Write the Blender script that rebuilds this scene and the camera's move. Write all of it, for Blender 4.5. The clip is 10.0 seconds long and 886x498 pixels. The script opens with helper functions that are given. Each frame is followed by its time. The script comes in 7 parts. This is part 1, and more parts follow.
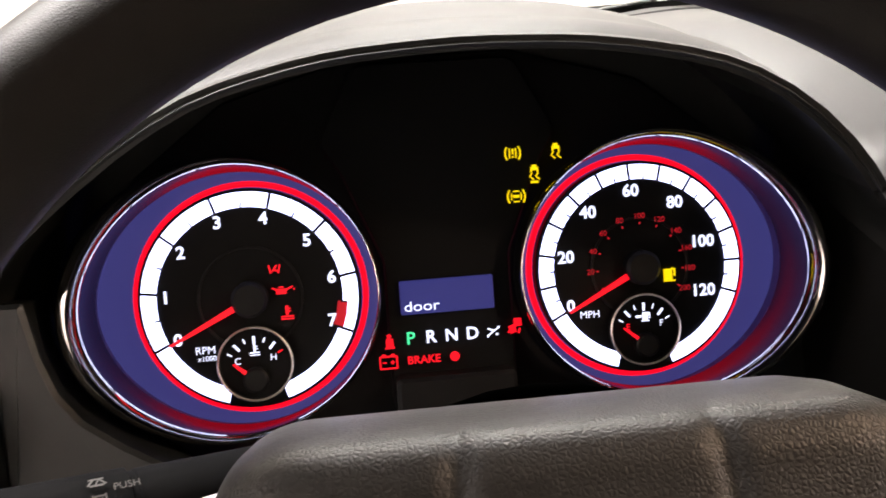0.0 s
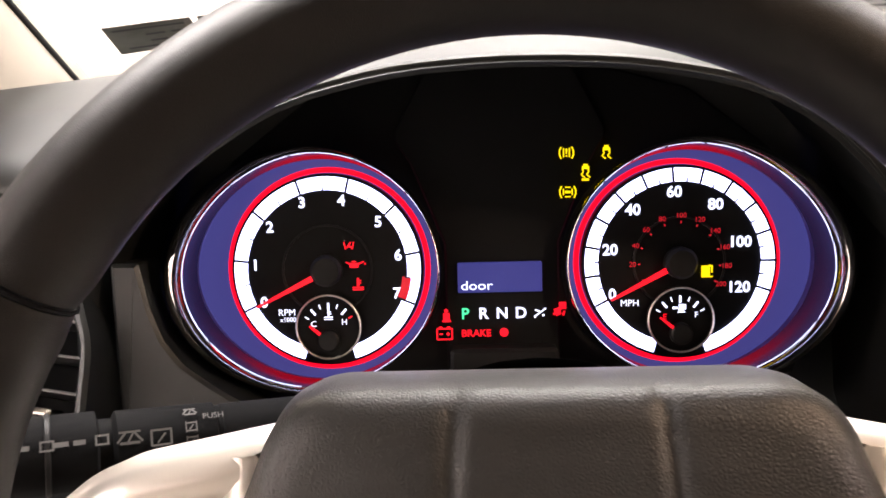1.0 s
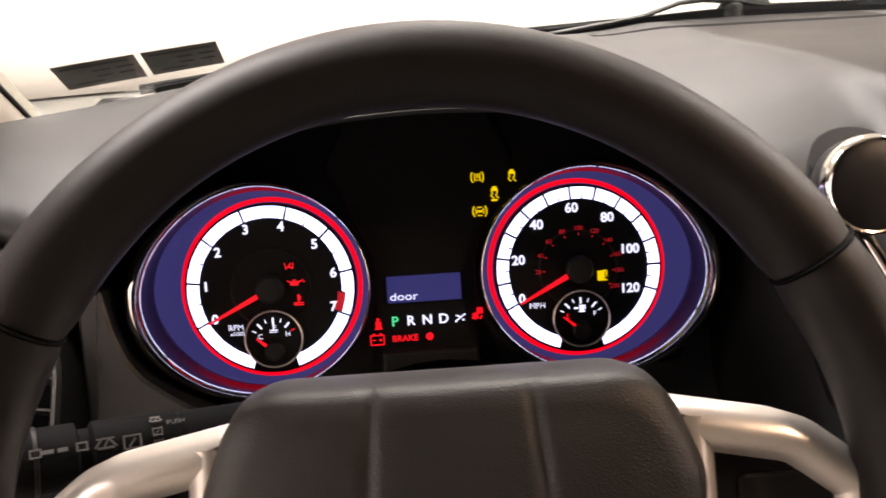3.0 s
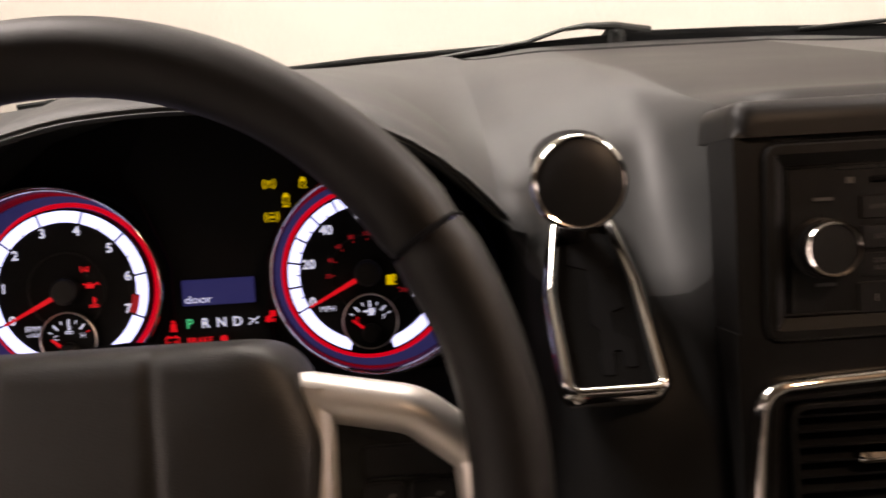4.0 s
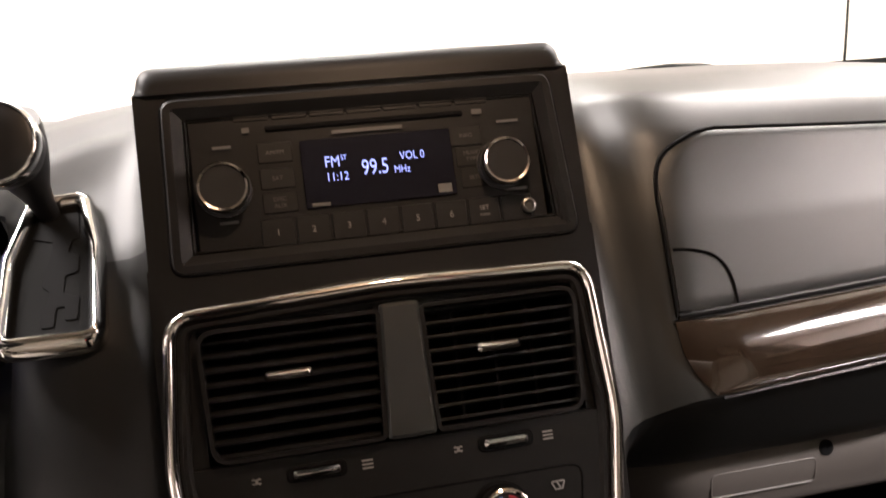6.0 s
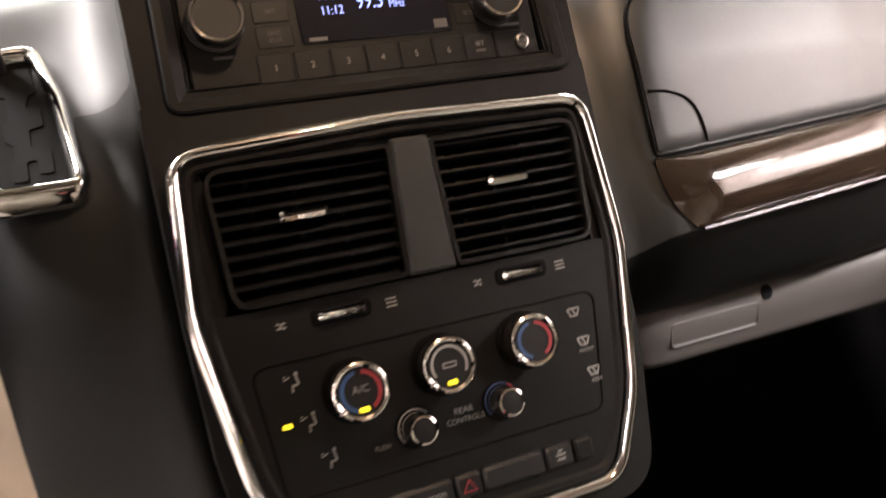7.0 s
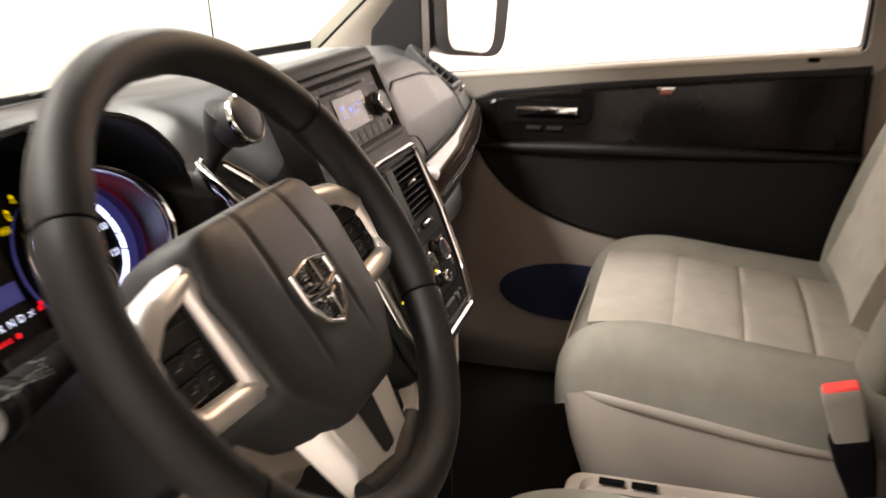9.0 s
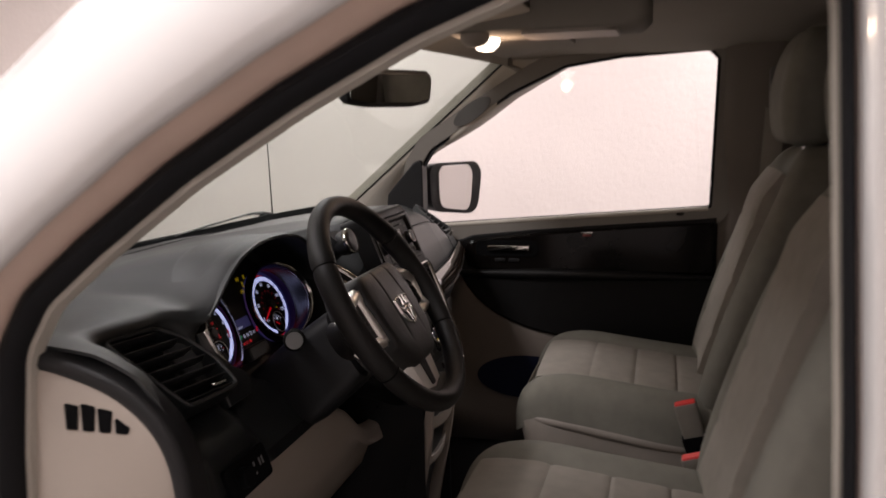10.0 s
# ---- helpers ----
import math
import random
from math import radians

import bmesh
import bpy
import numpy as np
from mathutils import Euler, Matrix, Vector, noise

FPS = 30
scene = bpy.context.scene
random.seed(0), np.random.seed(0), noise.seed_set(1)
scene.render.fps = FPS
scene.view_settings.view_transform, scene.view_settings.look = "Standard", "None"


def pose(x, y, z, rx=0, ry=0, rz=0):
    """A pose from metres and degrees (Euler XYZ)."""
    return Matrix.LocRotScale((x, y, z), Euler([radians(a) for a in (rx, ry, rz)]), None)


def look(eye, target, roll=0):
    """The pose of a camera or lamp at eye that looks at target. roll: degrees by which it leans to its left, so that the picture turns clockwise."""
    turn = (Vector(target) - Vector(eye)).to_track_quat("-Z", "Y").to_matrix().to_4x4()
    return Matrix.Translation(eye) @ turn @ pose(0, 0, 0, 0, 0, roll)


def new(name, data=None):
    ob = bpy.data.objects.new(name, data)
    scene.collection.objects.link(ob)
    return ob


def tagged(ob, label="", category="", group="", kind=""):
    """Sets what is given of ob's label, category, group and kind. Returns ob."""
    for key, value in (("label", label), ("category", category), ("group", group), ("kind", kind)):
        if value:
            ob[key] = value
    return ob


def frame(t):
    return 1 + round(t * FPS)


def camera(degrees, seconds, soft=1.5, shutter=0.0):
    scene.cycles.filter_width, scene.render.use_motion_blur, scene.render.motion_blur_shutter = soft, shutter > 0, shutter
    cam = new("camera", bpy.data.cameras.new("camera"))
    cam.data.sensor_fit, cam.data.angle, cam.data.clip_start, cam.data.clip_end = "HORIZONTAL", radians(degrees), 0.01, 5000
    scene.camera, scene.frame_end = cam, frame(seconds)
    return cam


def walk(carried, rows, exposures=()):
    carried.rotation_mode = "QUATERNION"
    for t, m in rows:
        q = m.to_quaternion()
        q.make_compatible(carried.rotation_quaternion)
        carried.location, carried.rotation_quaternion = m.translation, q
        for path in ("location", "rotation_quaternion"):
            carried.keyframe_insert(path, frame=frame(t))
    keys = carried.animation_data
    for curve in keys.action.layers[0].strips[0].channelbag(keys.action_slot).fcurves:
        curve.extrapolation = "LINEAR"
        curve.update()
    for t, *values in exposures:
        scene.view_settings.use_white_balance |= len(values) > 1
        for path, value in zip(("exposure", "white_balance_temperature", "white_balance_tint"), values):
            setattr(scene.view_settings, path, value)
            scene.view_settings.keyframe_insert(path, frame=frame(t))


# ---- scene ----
cam = camera(56.1, 10.0, soft=1.6, shutter=0.4)
PATH = [
    (0, (-0.025, 0.143, 1.223), (0.158, 1.931, 0.344), -1.9),
    (0.5, (-0.024, 0.134, 1.229), (0.03, 1.917, 0.324), -1.8),
    (1, (-0.006, 0.1, 1.249), (-0.058, 1.873, 0.325), -2.1),
    (1.5, (0.0, 0.065, 1.276), (-0.095, 1.831, 0.342), -2.7),
    (2, (-0.002, 0.052, 1.287), (-0.062, 1.822, 0.358), -3.0),
    (2.2, (-0.007, 0.053, 1.288), (-0.04, 1.822, 0.356), -3.1),
    (3.5, (0.057, 0.038, 1.286), (0.149, 1.808, 0.36), -2.4),
    (4, (0.145, 0.016, 1.271), (0.208, 1.824, 0.418), -2.6),
    (4.5, (0.246, -0.028, 1.262), (0.334, 1.811, 0.48), -2.6),
    (5, (0.352, -0.066, 1.249), (0.549, 1.799, 0.554), -2.6),
    (5.2, (0.376, -0.08, 1.235), (0.613, 1.789, 0.562), -2.6),
    (6.3, (0.361, -0.087, 1.141), (0.81, 1.787, 0.607), -3.5),
    (6.5, (0.345, -0.079, 1.117), (0.846, 1.773, 0.55), -3.4),
    (7, (0.275, -0.069, 1.11), (1.006, 1.677, 0.465), -3.8),
    (7.5, (0.106, -0.083, 1.155), (1.197, 1.401, 0.375), -3.5),
    (8, (-0.03, -0.038, 1.205), (1.344, 1.164, 0.387), -2.7),
    (8.5, (-0.212, -0.02, 1.227), (1.397, 0.866, 0.436), -2.6),
    (9, (-0.449, 0.0, 1.264), (1.347, 0.561, 0.588), -1.7),
    (9.5, (-0.787, -0.02, 1.302), (1.097, 0.473, 0.845), -1.3),
    (10, (-1.158, -0.144, 1.337), (0.75, 0.366, 1.025), -1.4),
]
# brightness follows the clip: open inside the car, stopped down once the lit walls fill the view
EXPO = [(0.0, 0.5, 6500, 14), (1.0, 0.92, 6500, 16), (2.0, 0.33, 6700, 18), (3.3, 0.0, 6800, 18), (3.8, -0.45, 7000, 20), (4.6, -0.70, 6700, 10), (5.0, -0.80, 6850, 6), (5.4, -0.4, 6800, 9), (6.3, 0.78, 6500, 18), (7.0, 0.88, 6500, 16), (7.5, 0.45, 6500, 16), (8.0, 0.86, 6550, 14), (8.5, 0.58, 6550, 14), (9.0, 0.1, 6600, 12), (9.5, -0.85, 6500, 14), (10.0, -1.82, 6250, 17)]
walk(cam, [(t, look(eye, target, roll)) for t, eye, target, roll in PATH], EXPO)

# ---------------------------------------------------------------- light
world = bpy.data.worlds.new("world")
scene.world = world
world.use_nodes = True
world.node_tree.nodes["Background"].inputs[0].default_value = (0.9, 0.92, 1.0, 1)
world.node_tree.nodes["Background"].inputs[1].default_value = 0.02
LAMP_POWER = 130.0
CX = 0.4255                                   # the van's centre line


def unseen_ceiling_lamp(x, y, z, sx, sy, power):
    data = bpy.data.lights.new("unseen_ceiling_lamp", "AREA")
    data.shape, data.size, data.size_y, data.energy, data.color = "RECTANGLE", sx, sy, power, (1.0, 0.955, 0.90)
    ob = new("unseen_ceiling_lamp", data)
    ob.matrix_world = pose(x, y, z)
    return ob


# unseen lamps, added and weighted to brighten the walls, body side and lid
for lx, ly, share in ((-3.1, -0.7, 0.46), (-1.3, 1.3, 2.0), (2.7, -1.3, 2.4), (2.7, 1.8, 1.6), (0.4, 2.7, 1.1), (0.4, -2.6, 0.5)):
    unseen_ceiling_lamp(lx, ly, 2.93, 1.2, 0.5, LAMP_POWER * share)

# ---------------------------------------------------------------- materials
def principled(name, color, rough=0.5, metal=0.0, spec=0.5, coat=0.0):
    m = bpy.data.materials.new(name)
    m.use_nodes = True
    b = m.node_tree.nodes["Principled BSDF"]
    b.inputs["Base Color"].default_value = (*color, 1)
    b.inputs["Roughness"].default_value = rough
    b.inputs["Metallic"].default_value = metal
    b.inputs["Specular IOR Level"].default_value = spec
    b.inputs["Coat Weight"].default_value = coat
    return m


def worn(name, color, rough=0.5, metal=0.0, spec=0.5, coat=0.0, grain=900.0, bump=0.15, vary=0.15, stain=6.0, kind="noise", depth=0.0004):
    """A surface with variation at two scales: stains that shift colour and gloss, and a fine relief."""
    m = principled(name, color, rough, metal, spec, coat)
    nt = m.node_tree
    n, link, b = nt.nodes, nt.links.new, nt.nodes["Principled BSDF"]
    co = n.new("ShaderNodeTexCoord")
    big = n.new("ShaderNodeTexNoise")
    big.inputs["Scale"].default_value, big.inputs["Detail"].default_value = stain, 5
    link(co.outputs["Object"], big.inputs["Vector"])
    hsv = n.new("ShaderNodeHueSaturation")
    hsv.inputs["Color"].default_value = (*color, 1)
    val = n.new("ShaderNodeMapRange")
    val.inputs["From Min"].default_value, val.inputs["From Max"].default_value = 0.3, 0.7
    val.inputs["To Min"].default_value, val.inputs["To Max"].default_value = 1 - vary, 1 + vary
    link(big.outputs["Fac"], val.inputs["Value"])
    link(val.outputs["Result"], hsv.inputs["Value"])
    link(hsv.outputs["Color"], b.inputs["Base Color"])
    rr = n.new("ShaderNodeMapRange")
    rr.inputs["To Min"].default_value, rr.inputs["To Max"].default_value = max(0.02, rough * 0.85), min(1, rough * 1.18)
    link(big.outputs["Fac"], rr.inputs["Value"])
    link(rr.outputs["Result"], b.inputs["Roughness"])
    if bump:
        if kind == "leather":
            fine = n.new("ShaderNodeTexVoronoi")
            fine.feature = "DISTANCE_TO_EDGE"
            fine.inputs["Scale"].default_value = grain
            out = fine.outputs["Distance"]
        elif kind == "weave":
            fine = n.new("ShaderNodeTexVoronoi")
            fine.inputs["Scale"].default_value = grain
            out = fine.outputs["Distance"]
        else:
            fine = n.new("ShaderNodeTexNoise")
            fine.inputs["Scale"].default_value, fine.inputs["Detail"].default_value = grain, 3
            out = fine.outputs["Fac"]
        link(co.outputs["Object"], fine.inputs["Vector"])
        bp = n.new("ShaderNodeBump")
        bp.inputs["Strength"].default_value, bp.inputs["Distance"].default_value = bump, depth
        link(out, bp.inputs["Height"])
        link(bp.outputs["Normal"], b.inputs["Normal"])
    return m


def glow(name, color, strength):
    m = bpy.data.materials.new(name)
    m.use_nodes = True
    b = m.node_tree.nodes["Principled BSDF"]
    b.inputs["Base Color"].default_value = (*[c * 0.4 for c in color], 1)
    b.inputs["Emission Color"].default_value = (*color, 1)
    b.inputs["Emission Strength"].default_value = strength
    b.inputs["Roughness"].default_value = 0.5
    return m


def clear_glass(name, tint, gloss):
    """Thin glass: light passes straight through, and the surface mirrors more at a slant."""
    m = bpy.data.materials.new(name)
    m.use_nodes = True
    nt = m.node_tree
    n, link = nt.nodes, nt.links.new
    n.remove(n["Principled BSDF"])
    tr, gl, mix, fr, mr = n.new("ShaderNodeBsdfTransparent"), n.new("ShaderNodeBsdfGlossy"), n.new("ShaderNodeMixShader"), n.new("ShaderNodeLayerWeight"), n.new("ShaderNodeMapRange")
    tr.inputs["Color"].default_value = (*tint, 1)
    gl.inputs["Roughness"].default_value = 0.02
    fr.inputs["Blend"].default_value = 0.25
    mr.inputs["To Min"].default_value, mr.inputs["To Max"].default_value = 0.02, gloss
    link(fr.outputs["Facing"], mr.inputs["Value"])
    link(mr.outputs["Result"], mix.inputs["Fac"])
    link(tr.outputs["BSDF"], mix.inputs[1])
    link(gl.outputs["BSDF"], mix.inputs[2])
    link(mix.outputs["Shader"], n["Material Output"].inputs["Surface"])
    return m


DASH = worn("dash_soft_plastic", (0.0090, 0.0104, 0.0106), 0.53, spec=0.44, grain=1400, bump=0.25, kind="leather", depth=0.0003)
# dash plastic darkened for the shade on its lower faces
SHADEDASH = worn("shaded_dash_plastic", (0.0050, 0.0051, 0.0053), 0.55, spec=0.24, grain=1400, bump=0.25, kind="leather", depth=0.0003)
# smoother lid plastic, also the paler dash colour where light falls
LID_LITDASH = worn("lid_lit_dash_plastic", (0.0142, 0.0156, 0.0160), 0.42, spec=0.46, grain=1400, bump=0.25, kind="leather", depth=0.0003)
BLACK = worn("black_plastic", (0.0085, 0.0083, 0.0088), 0.42, spec=0.28, grain=1200, bump=0.1, vary=0.2)
STACK = worn("stack_plastic", (0.0046, 0.0043, 0.0042), 0.48, spec=0.16, grain=1500, bump=0.12, vary=0.15)
GLOSS = worn("gloss_black", (0.008, 0.008, 0.009), 0.12, bump=0, vary=0.2)
SLAT = worn("vent_slat_plastic", (0.005, 0.005, 0.0053), 0.5, spec=0.16, grain=1200, bump=0.1, vary=0.2)
# slat plastic made paler to show overhead light on the side vent
LITSLAT = worn("lit_side_vent_slat_plastic", (0.026, 0.026, 0.027), 0.30, spec=0.75, grain=1200, bump=0.1, vary=0.2)
MATTE = worn("deep_black", (0.003, 0.003, 0.0033), 0.8, spec=0.07, bump=0.1)
LEATHER = worn("wheel_leather", (0.0075, 0.0065, 0.0059), 0.52, spec=0.22, grain=1500, bump=0.25, kind="leather", depth=0.0004, stain=20)
PADMAT = worn("pad_plastic", (0.0115, 0.0104, 0.0097), 0.46, grain=760, bump=0.5, kind="leather", depth=0.0005)
DARKCHROME = worn("dark_chrome", (0.10, 0.098, 0.105), 0.20, metal=1.0, bump=0, vary=0.06)
CHROME = worn("chrome", (0.58, 0.565, 0.55), 0.07, metal=1.0, bump=0, vary=0.04)
SATIN = worn("satin_silver", (0.82, 0.78, 0.73), 0.36, metal=0.68, grain=2500, bump=0.05, vary=0.05)
BRONZE = worn("bronze_trim", (0.020, 0.013, 0.009), 0.09, grain=60, bump=0.0, vary=0.35, stain=14, coat=0.55)
DOORBEIGE = worn("door_beige", (0.17, 0.143, 0.120), 0.6, grain=1200, bump=0.25, kind="leather", vary=0.08)
# beige darkened to stand for the shade under the dash
DARKBEIGE = worn("dark_beige_plastic", (0.058, 0.050, 0.046), 0.55, grain=1200, bump=0.2, kind="leather", vary=0.08)
SKIRT = worn("seat_skirt_plastic", (0.205, 0.180, 0.154), 0.55, grain=1200, bump=0.2, kind="leather", vary=0.08)
BEIGE = worn("beige_plastic", (0.35, 0.30, 0.255), 0.55, grain=1200, bump=0.2, kind="leather", vary=0.06)
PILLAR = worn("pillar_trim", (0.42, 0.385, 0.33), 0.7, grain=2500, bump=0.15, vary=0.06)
FABRIC = worn("seat_fabric", (0.166, 0.160, 0.134), 0.9, spec=0.2, grain=1500, bump=0.6, kind="weave", vary=0.08, stain=30, depth=0.0006)
FABRIC2 = worn("seat_insert_fabric", (0.242, 0.220, 0.190), 0.9, spec=0.2, grain=900, bump=0.7, kind="weave", vary=0.08, stain=30, depth=0.0007)
HEADLINER = worn("headliner_cloth", (0.27, 0.24, 0.205), 0.95, spec=0.1, grain=1500, bump=0.3, vary=0.05)
CARPET = worn("carpet", (0.010, 0.0095, 0.010), 0.95, spec=0.1, grain=500, bump=0.8, vary=0.3, depth=0.002)
RUBBER = worn("seal_rubber", (0.006, 0.006, 0.007), 0.7, spec=0.2, grain=300, bump=0.2)
# wall colour holds the violet-blue glow that falls on it
WELL = worn("blue_lit_gauge_well", (0.045, 0.045, 0.19), 0.55, spec=0.3, bump=0)
# jamb paint coloured tan to stand for shade on white
SHADEJAMB = worn("shaded_jamb_paint", (0.50, 0.37, 0.30), 0.40, grain=300, bump=0.05, vary=0.08, stain=10)
PAINT = worn("white_paint", (0.78, 0.76, 0.74), 0.25, bump=0, vary=0.02, coat=0.6)
WALL = worn("garage_sheeting", (0.80, 0.735, 0.70), 0.8, grain=30, bump=0.3, vary=0.05, stain=1.3, depth=0.01)
CONCRETE = worn("concrete_floor", (0.38, 0.365, 0.35), 0.7, grain=120, bump=0.4, vary=0.15, stain=1.5, depth=0.002)
DOORWOOD = worn("dark_door_panel", (0.005, 0.004, 0.0036), 0.10, spec=0.14, grain=40, bump=0.0, vary=0.35, stain=12)
DOORDARK = worn("dark_door_plastic", (0.0052, 0.0049, 0.0049), 0.5, spec=0.18, grain=1300, bump=0.2, kind="leather", vary=0.2)
POCKET = worn("dark_blue_carpet", (0.012, 0.015, 0.035), 0.95, spec=0.1, grain=600, bump=0.6, vary=0.25, depth=0.001)
TAG = worn("paper_tag", (0.62, 0.55, 0.47), 0.8, grain=300, bump=0.15, vary=0.08, stain=30)
REDTAB = principled("red_button", (0.62, 0.03, 0.025), 0.35)
THREAD = worn("seam_thread", (0.15, 0.135, 0.115), 0.9, spec=0.1, grain=2000, bump=0.3)
WEBBING = worn("belt_webbing", (0.24, 0.22, 0.19), 0.85, grain=800, bump=0.5, vary=0.1)
STICKER = worn("sticker_film", (0.20, 0.185, 0.17), 0.6, grain=60, bump=0, vary=0.25, stain=40)
STICKINK = principled("sticker_ink", (0.05, 0.05, 0.05), 0.7)
FACE = worn("gauge_face", (0.004, 0.004, 0.0045), 0.6, spec=0.15, bump=0, vary=0.2)
BAND = glow("gauge_band", (0.58, 0.63, 1.0), 2.9)
REDRING = glow("gauge_red_ring", (1.0, 0.003, 0.018), 0.85)
BLUEFILL = glow("gauge_blue_fill", (0.058, 0.058, 0.25), 0.46)
LCD = glow("display_blue", (0.045, 0.05, 0.26), 0.4)
WHITEINK = glow("lit_numerals", (0.72, 0.77, 1.0), 1.3)
REDINK = glow("lit_red", (1.0, 0.006, 0.016), 0.85)
DIMRED = glow("lit_dim_red", (0.55, 0.01, 0.02), 0.6)
YELLOW = glow("lit_amber", (1.0, 0.72, 0.0), 0.8)
GREEN = glow("lit_green", (0.05, 0.75, 0.3), 0.9)
RADIOINK = glow("radio_characters", (0.30, 0.38, 1.0), 1.2)
LED = glow("button_led", (1.0, 0.80, 0.02), 0.9)
DIMINK = principled("printed_dim", (0.055, 0.053, 0.052), 0.6)
LAMPGLOW = glow("lamp_lens", (1.0, 0.9, 0.72), 14.0)
GREYINK = principled("printed_grey", (0.20, 0.195, 0.19), 0.6)
PRESET = worn("preset_plastic", (0.0056, 0.0053, 0.0052), 0.46, spec=0.20, grain=1500, bump=0.1, vary=0.15)
SOCKET = worn("socket_metal", (0.16, 0.155, 0.15), 0.3, metal=0.9, bump=0)
BLUEINK = principled("printed_blue", (0.018, 0.055, 0.15), 0.5)
REDPRINT = principled("printed_red", (0.20, 0.014, 0.02), 0.5)
DEEPBLUE = principled("printed_deep_blue", (0.012, 0.035, 0.11), 0.5)
TICK = principled("tick_black", (0.01, 0.01, 0.015), 0.6)
SCREEN = worn("radio_screen", (0.006, 0.006, 0.010), 0.16, spec=0.32, bump=0, vary=0.2)
MIRROR = principled("mirror_glass", (0.92, 0.92, 0.92), 0.01, metal=1.0)
WINDSHIELD = clear_glass("windshield_glass", (0.79, 0.825, 0.80), 0.22)
SIDEGLASS = clear_glass("side_glass", (0.97, 0.96, 0.96), 0.022)


# ---------------------------------------------------------------- building helpers
def thing(name, m, label, category, group="", kind=""):
    ob = new(name)
    ob.empty_display_size = 0.05
    ob.matrix_world = m
    return tagged(ob, label, category, group, kind)


def part(name, bm, material, parent, label="", smooth=35.0, m=None):
    """Links bm as one mesh object under parent, in the parent's own axes."""
    me = bpy.data.meshes.new(name)
    bmesh.ops.recalc_face_normals(bm, faces=bm.faces)
    bm.to_mesh(me)
    bm.free()
    me.materials.append(material)
    if smooth:
        me.shade_smooth()
        me.set_sharp_from_angle(angle=radians(smooth))
    ob = new(name, me)
    ob.parent = parent
    if m is not None:
        ob.matrix_basis = m
    if label:
        ob["label"] = label
    return ob


def again(ob, m):
    """Another part on the same mesh."""
    o = ob.copy()
    scene.collection.objects.link(o)
    o.matrix_basis = m
    return o


def rpoly(pts, r, n=5):
    """A closed outline with rounded corners; r: one radius or one for each corner."""
    out, k = [], len(pts)
    for i in range(k):
        p, a, b = Vector(pts[i]), Vector(pts[i - 1]), Vector(pts[(i + 1) % k])
        ri = r[i] if isinstance(r, (list, tuple)) else r
        da, db = (a - p).normalized(), (b - p).normalized()
        half = da.angle(db) / 2
        cut = min(ri / max(math.tan(half), 0.05), 0.48 * (a - p).length, 0.48 * (b - p).length)
        s, e = p + da * cut, p + db * cut
        for j in range(n + 1):
            t = j / n
            out.append((1 - t) ** 2 * s + 2 * t * (1 - t) * p + t * t * e)
    return out


def rrect(x0, y0, x1, y1, r, n=5):
    return rpoly([(x0, y0), (x1, y0), (x1, y1), (x0, y1)], r, n)


def circle(cx, cy, r, n=48, ry=None):
    ry = ry or r
    return [Vector((cx + r * math.cos(2 * math.pi * i / n), cy + ry * math.sin(2 * math.pi * i / n))) for i in range(n)]


def shrink(path, d):
    """The outline moved inwards by d."""
    k = len(path)
    area = sum(path[i - 1].x * path[i].y - path[i].x * path[i - 1].y for i in range(k))
    sgn = 1 if area > 0 else -1
    out = []
    for i in range(k):
        t = path[(i + 1) % k] - path[i - 1]
        nn = Vector((-t.y, t.x)).normalized() * sgn
        out.append(path[i] + nn * d)
    return out


def rings(bm, loops, cap0=True, cap1=True, closed=True):
    """Bridges loops of 3D points."""
    vs = [[bm.verts.new(p) for p in lp] for lp in loops]
    k = len(vs[0])
    for a, b in zip(vs, vs[1:]):
        for i in range(k if closed else k - 1):
            j = (i + 1) % k
            bm.faces.new((a[i], a[j], b[j], b[i]))
    if cap0 and closed:
        bm.faces.new(vs[0])
    if cap1 and closed:
        bm.faces.new(vs[-1])
    return vs


def plate(bm, path, z0, z1, bev=0.001):
    """A filled outline with thickness and a bevelled front edge."""
    top = shrink(path, bev)
    rings(bm, [[(p.x, p.y, z0) for p in path], [(p.x, p.y, z1 - bev) for p in path], [(p.x, p.y, z1) for p in top]])
    return bm


def hoop(bm, path, width, z0, z1, bev=0.0015, w=None):
    """A frame along an outline: width inwards, from z0 to z1, with rounded edges."""
    k = len(path)
    a, b, c, d = path, shrink(path, bev), shrink(path, width - bev), shrink(path, width)
    loops = [[(p.x, p.y, z0) for p in a], [(p.x, p.y, z1 - bev) for p in a], [(p.x, p.y, z1) for p in b],
             [(p.x, p.y, z1) for p in c], [(p.x, p.y, z1 - bev) for p in d], [(p.x, p.y, z0) for p in d]]
    vs = [[bm.verts.new(p) for p in lp] for lp in loops]
    for i in range(6):
        u, v = vs[i], vs[(i + 1) % 6]
        for j in range(k):
            q = (j + 1) % k
            bm.faces.new((u[j], u[q], v[q], v[j]))
    return bm


def lathe(bm, profile, n=40, cx=0.0, cy=0.0, ex=1.0):
    """Turns (r, z) pairs round the local z axis."""
    loops = [[(cx + r * ex * math.cos(2 * math.pi * i / n), cy + r * math.sin(2 * math.pi * i / n), z) for i in range(n)] for r, z in profile]
    rings(bm, loops, profile[0][0] < 0.0012, profile[-1][0] < 0.0012)
    return bm


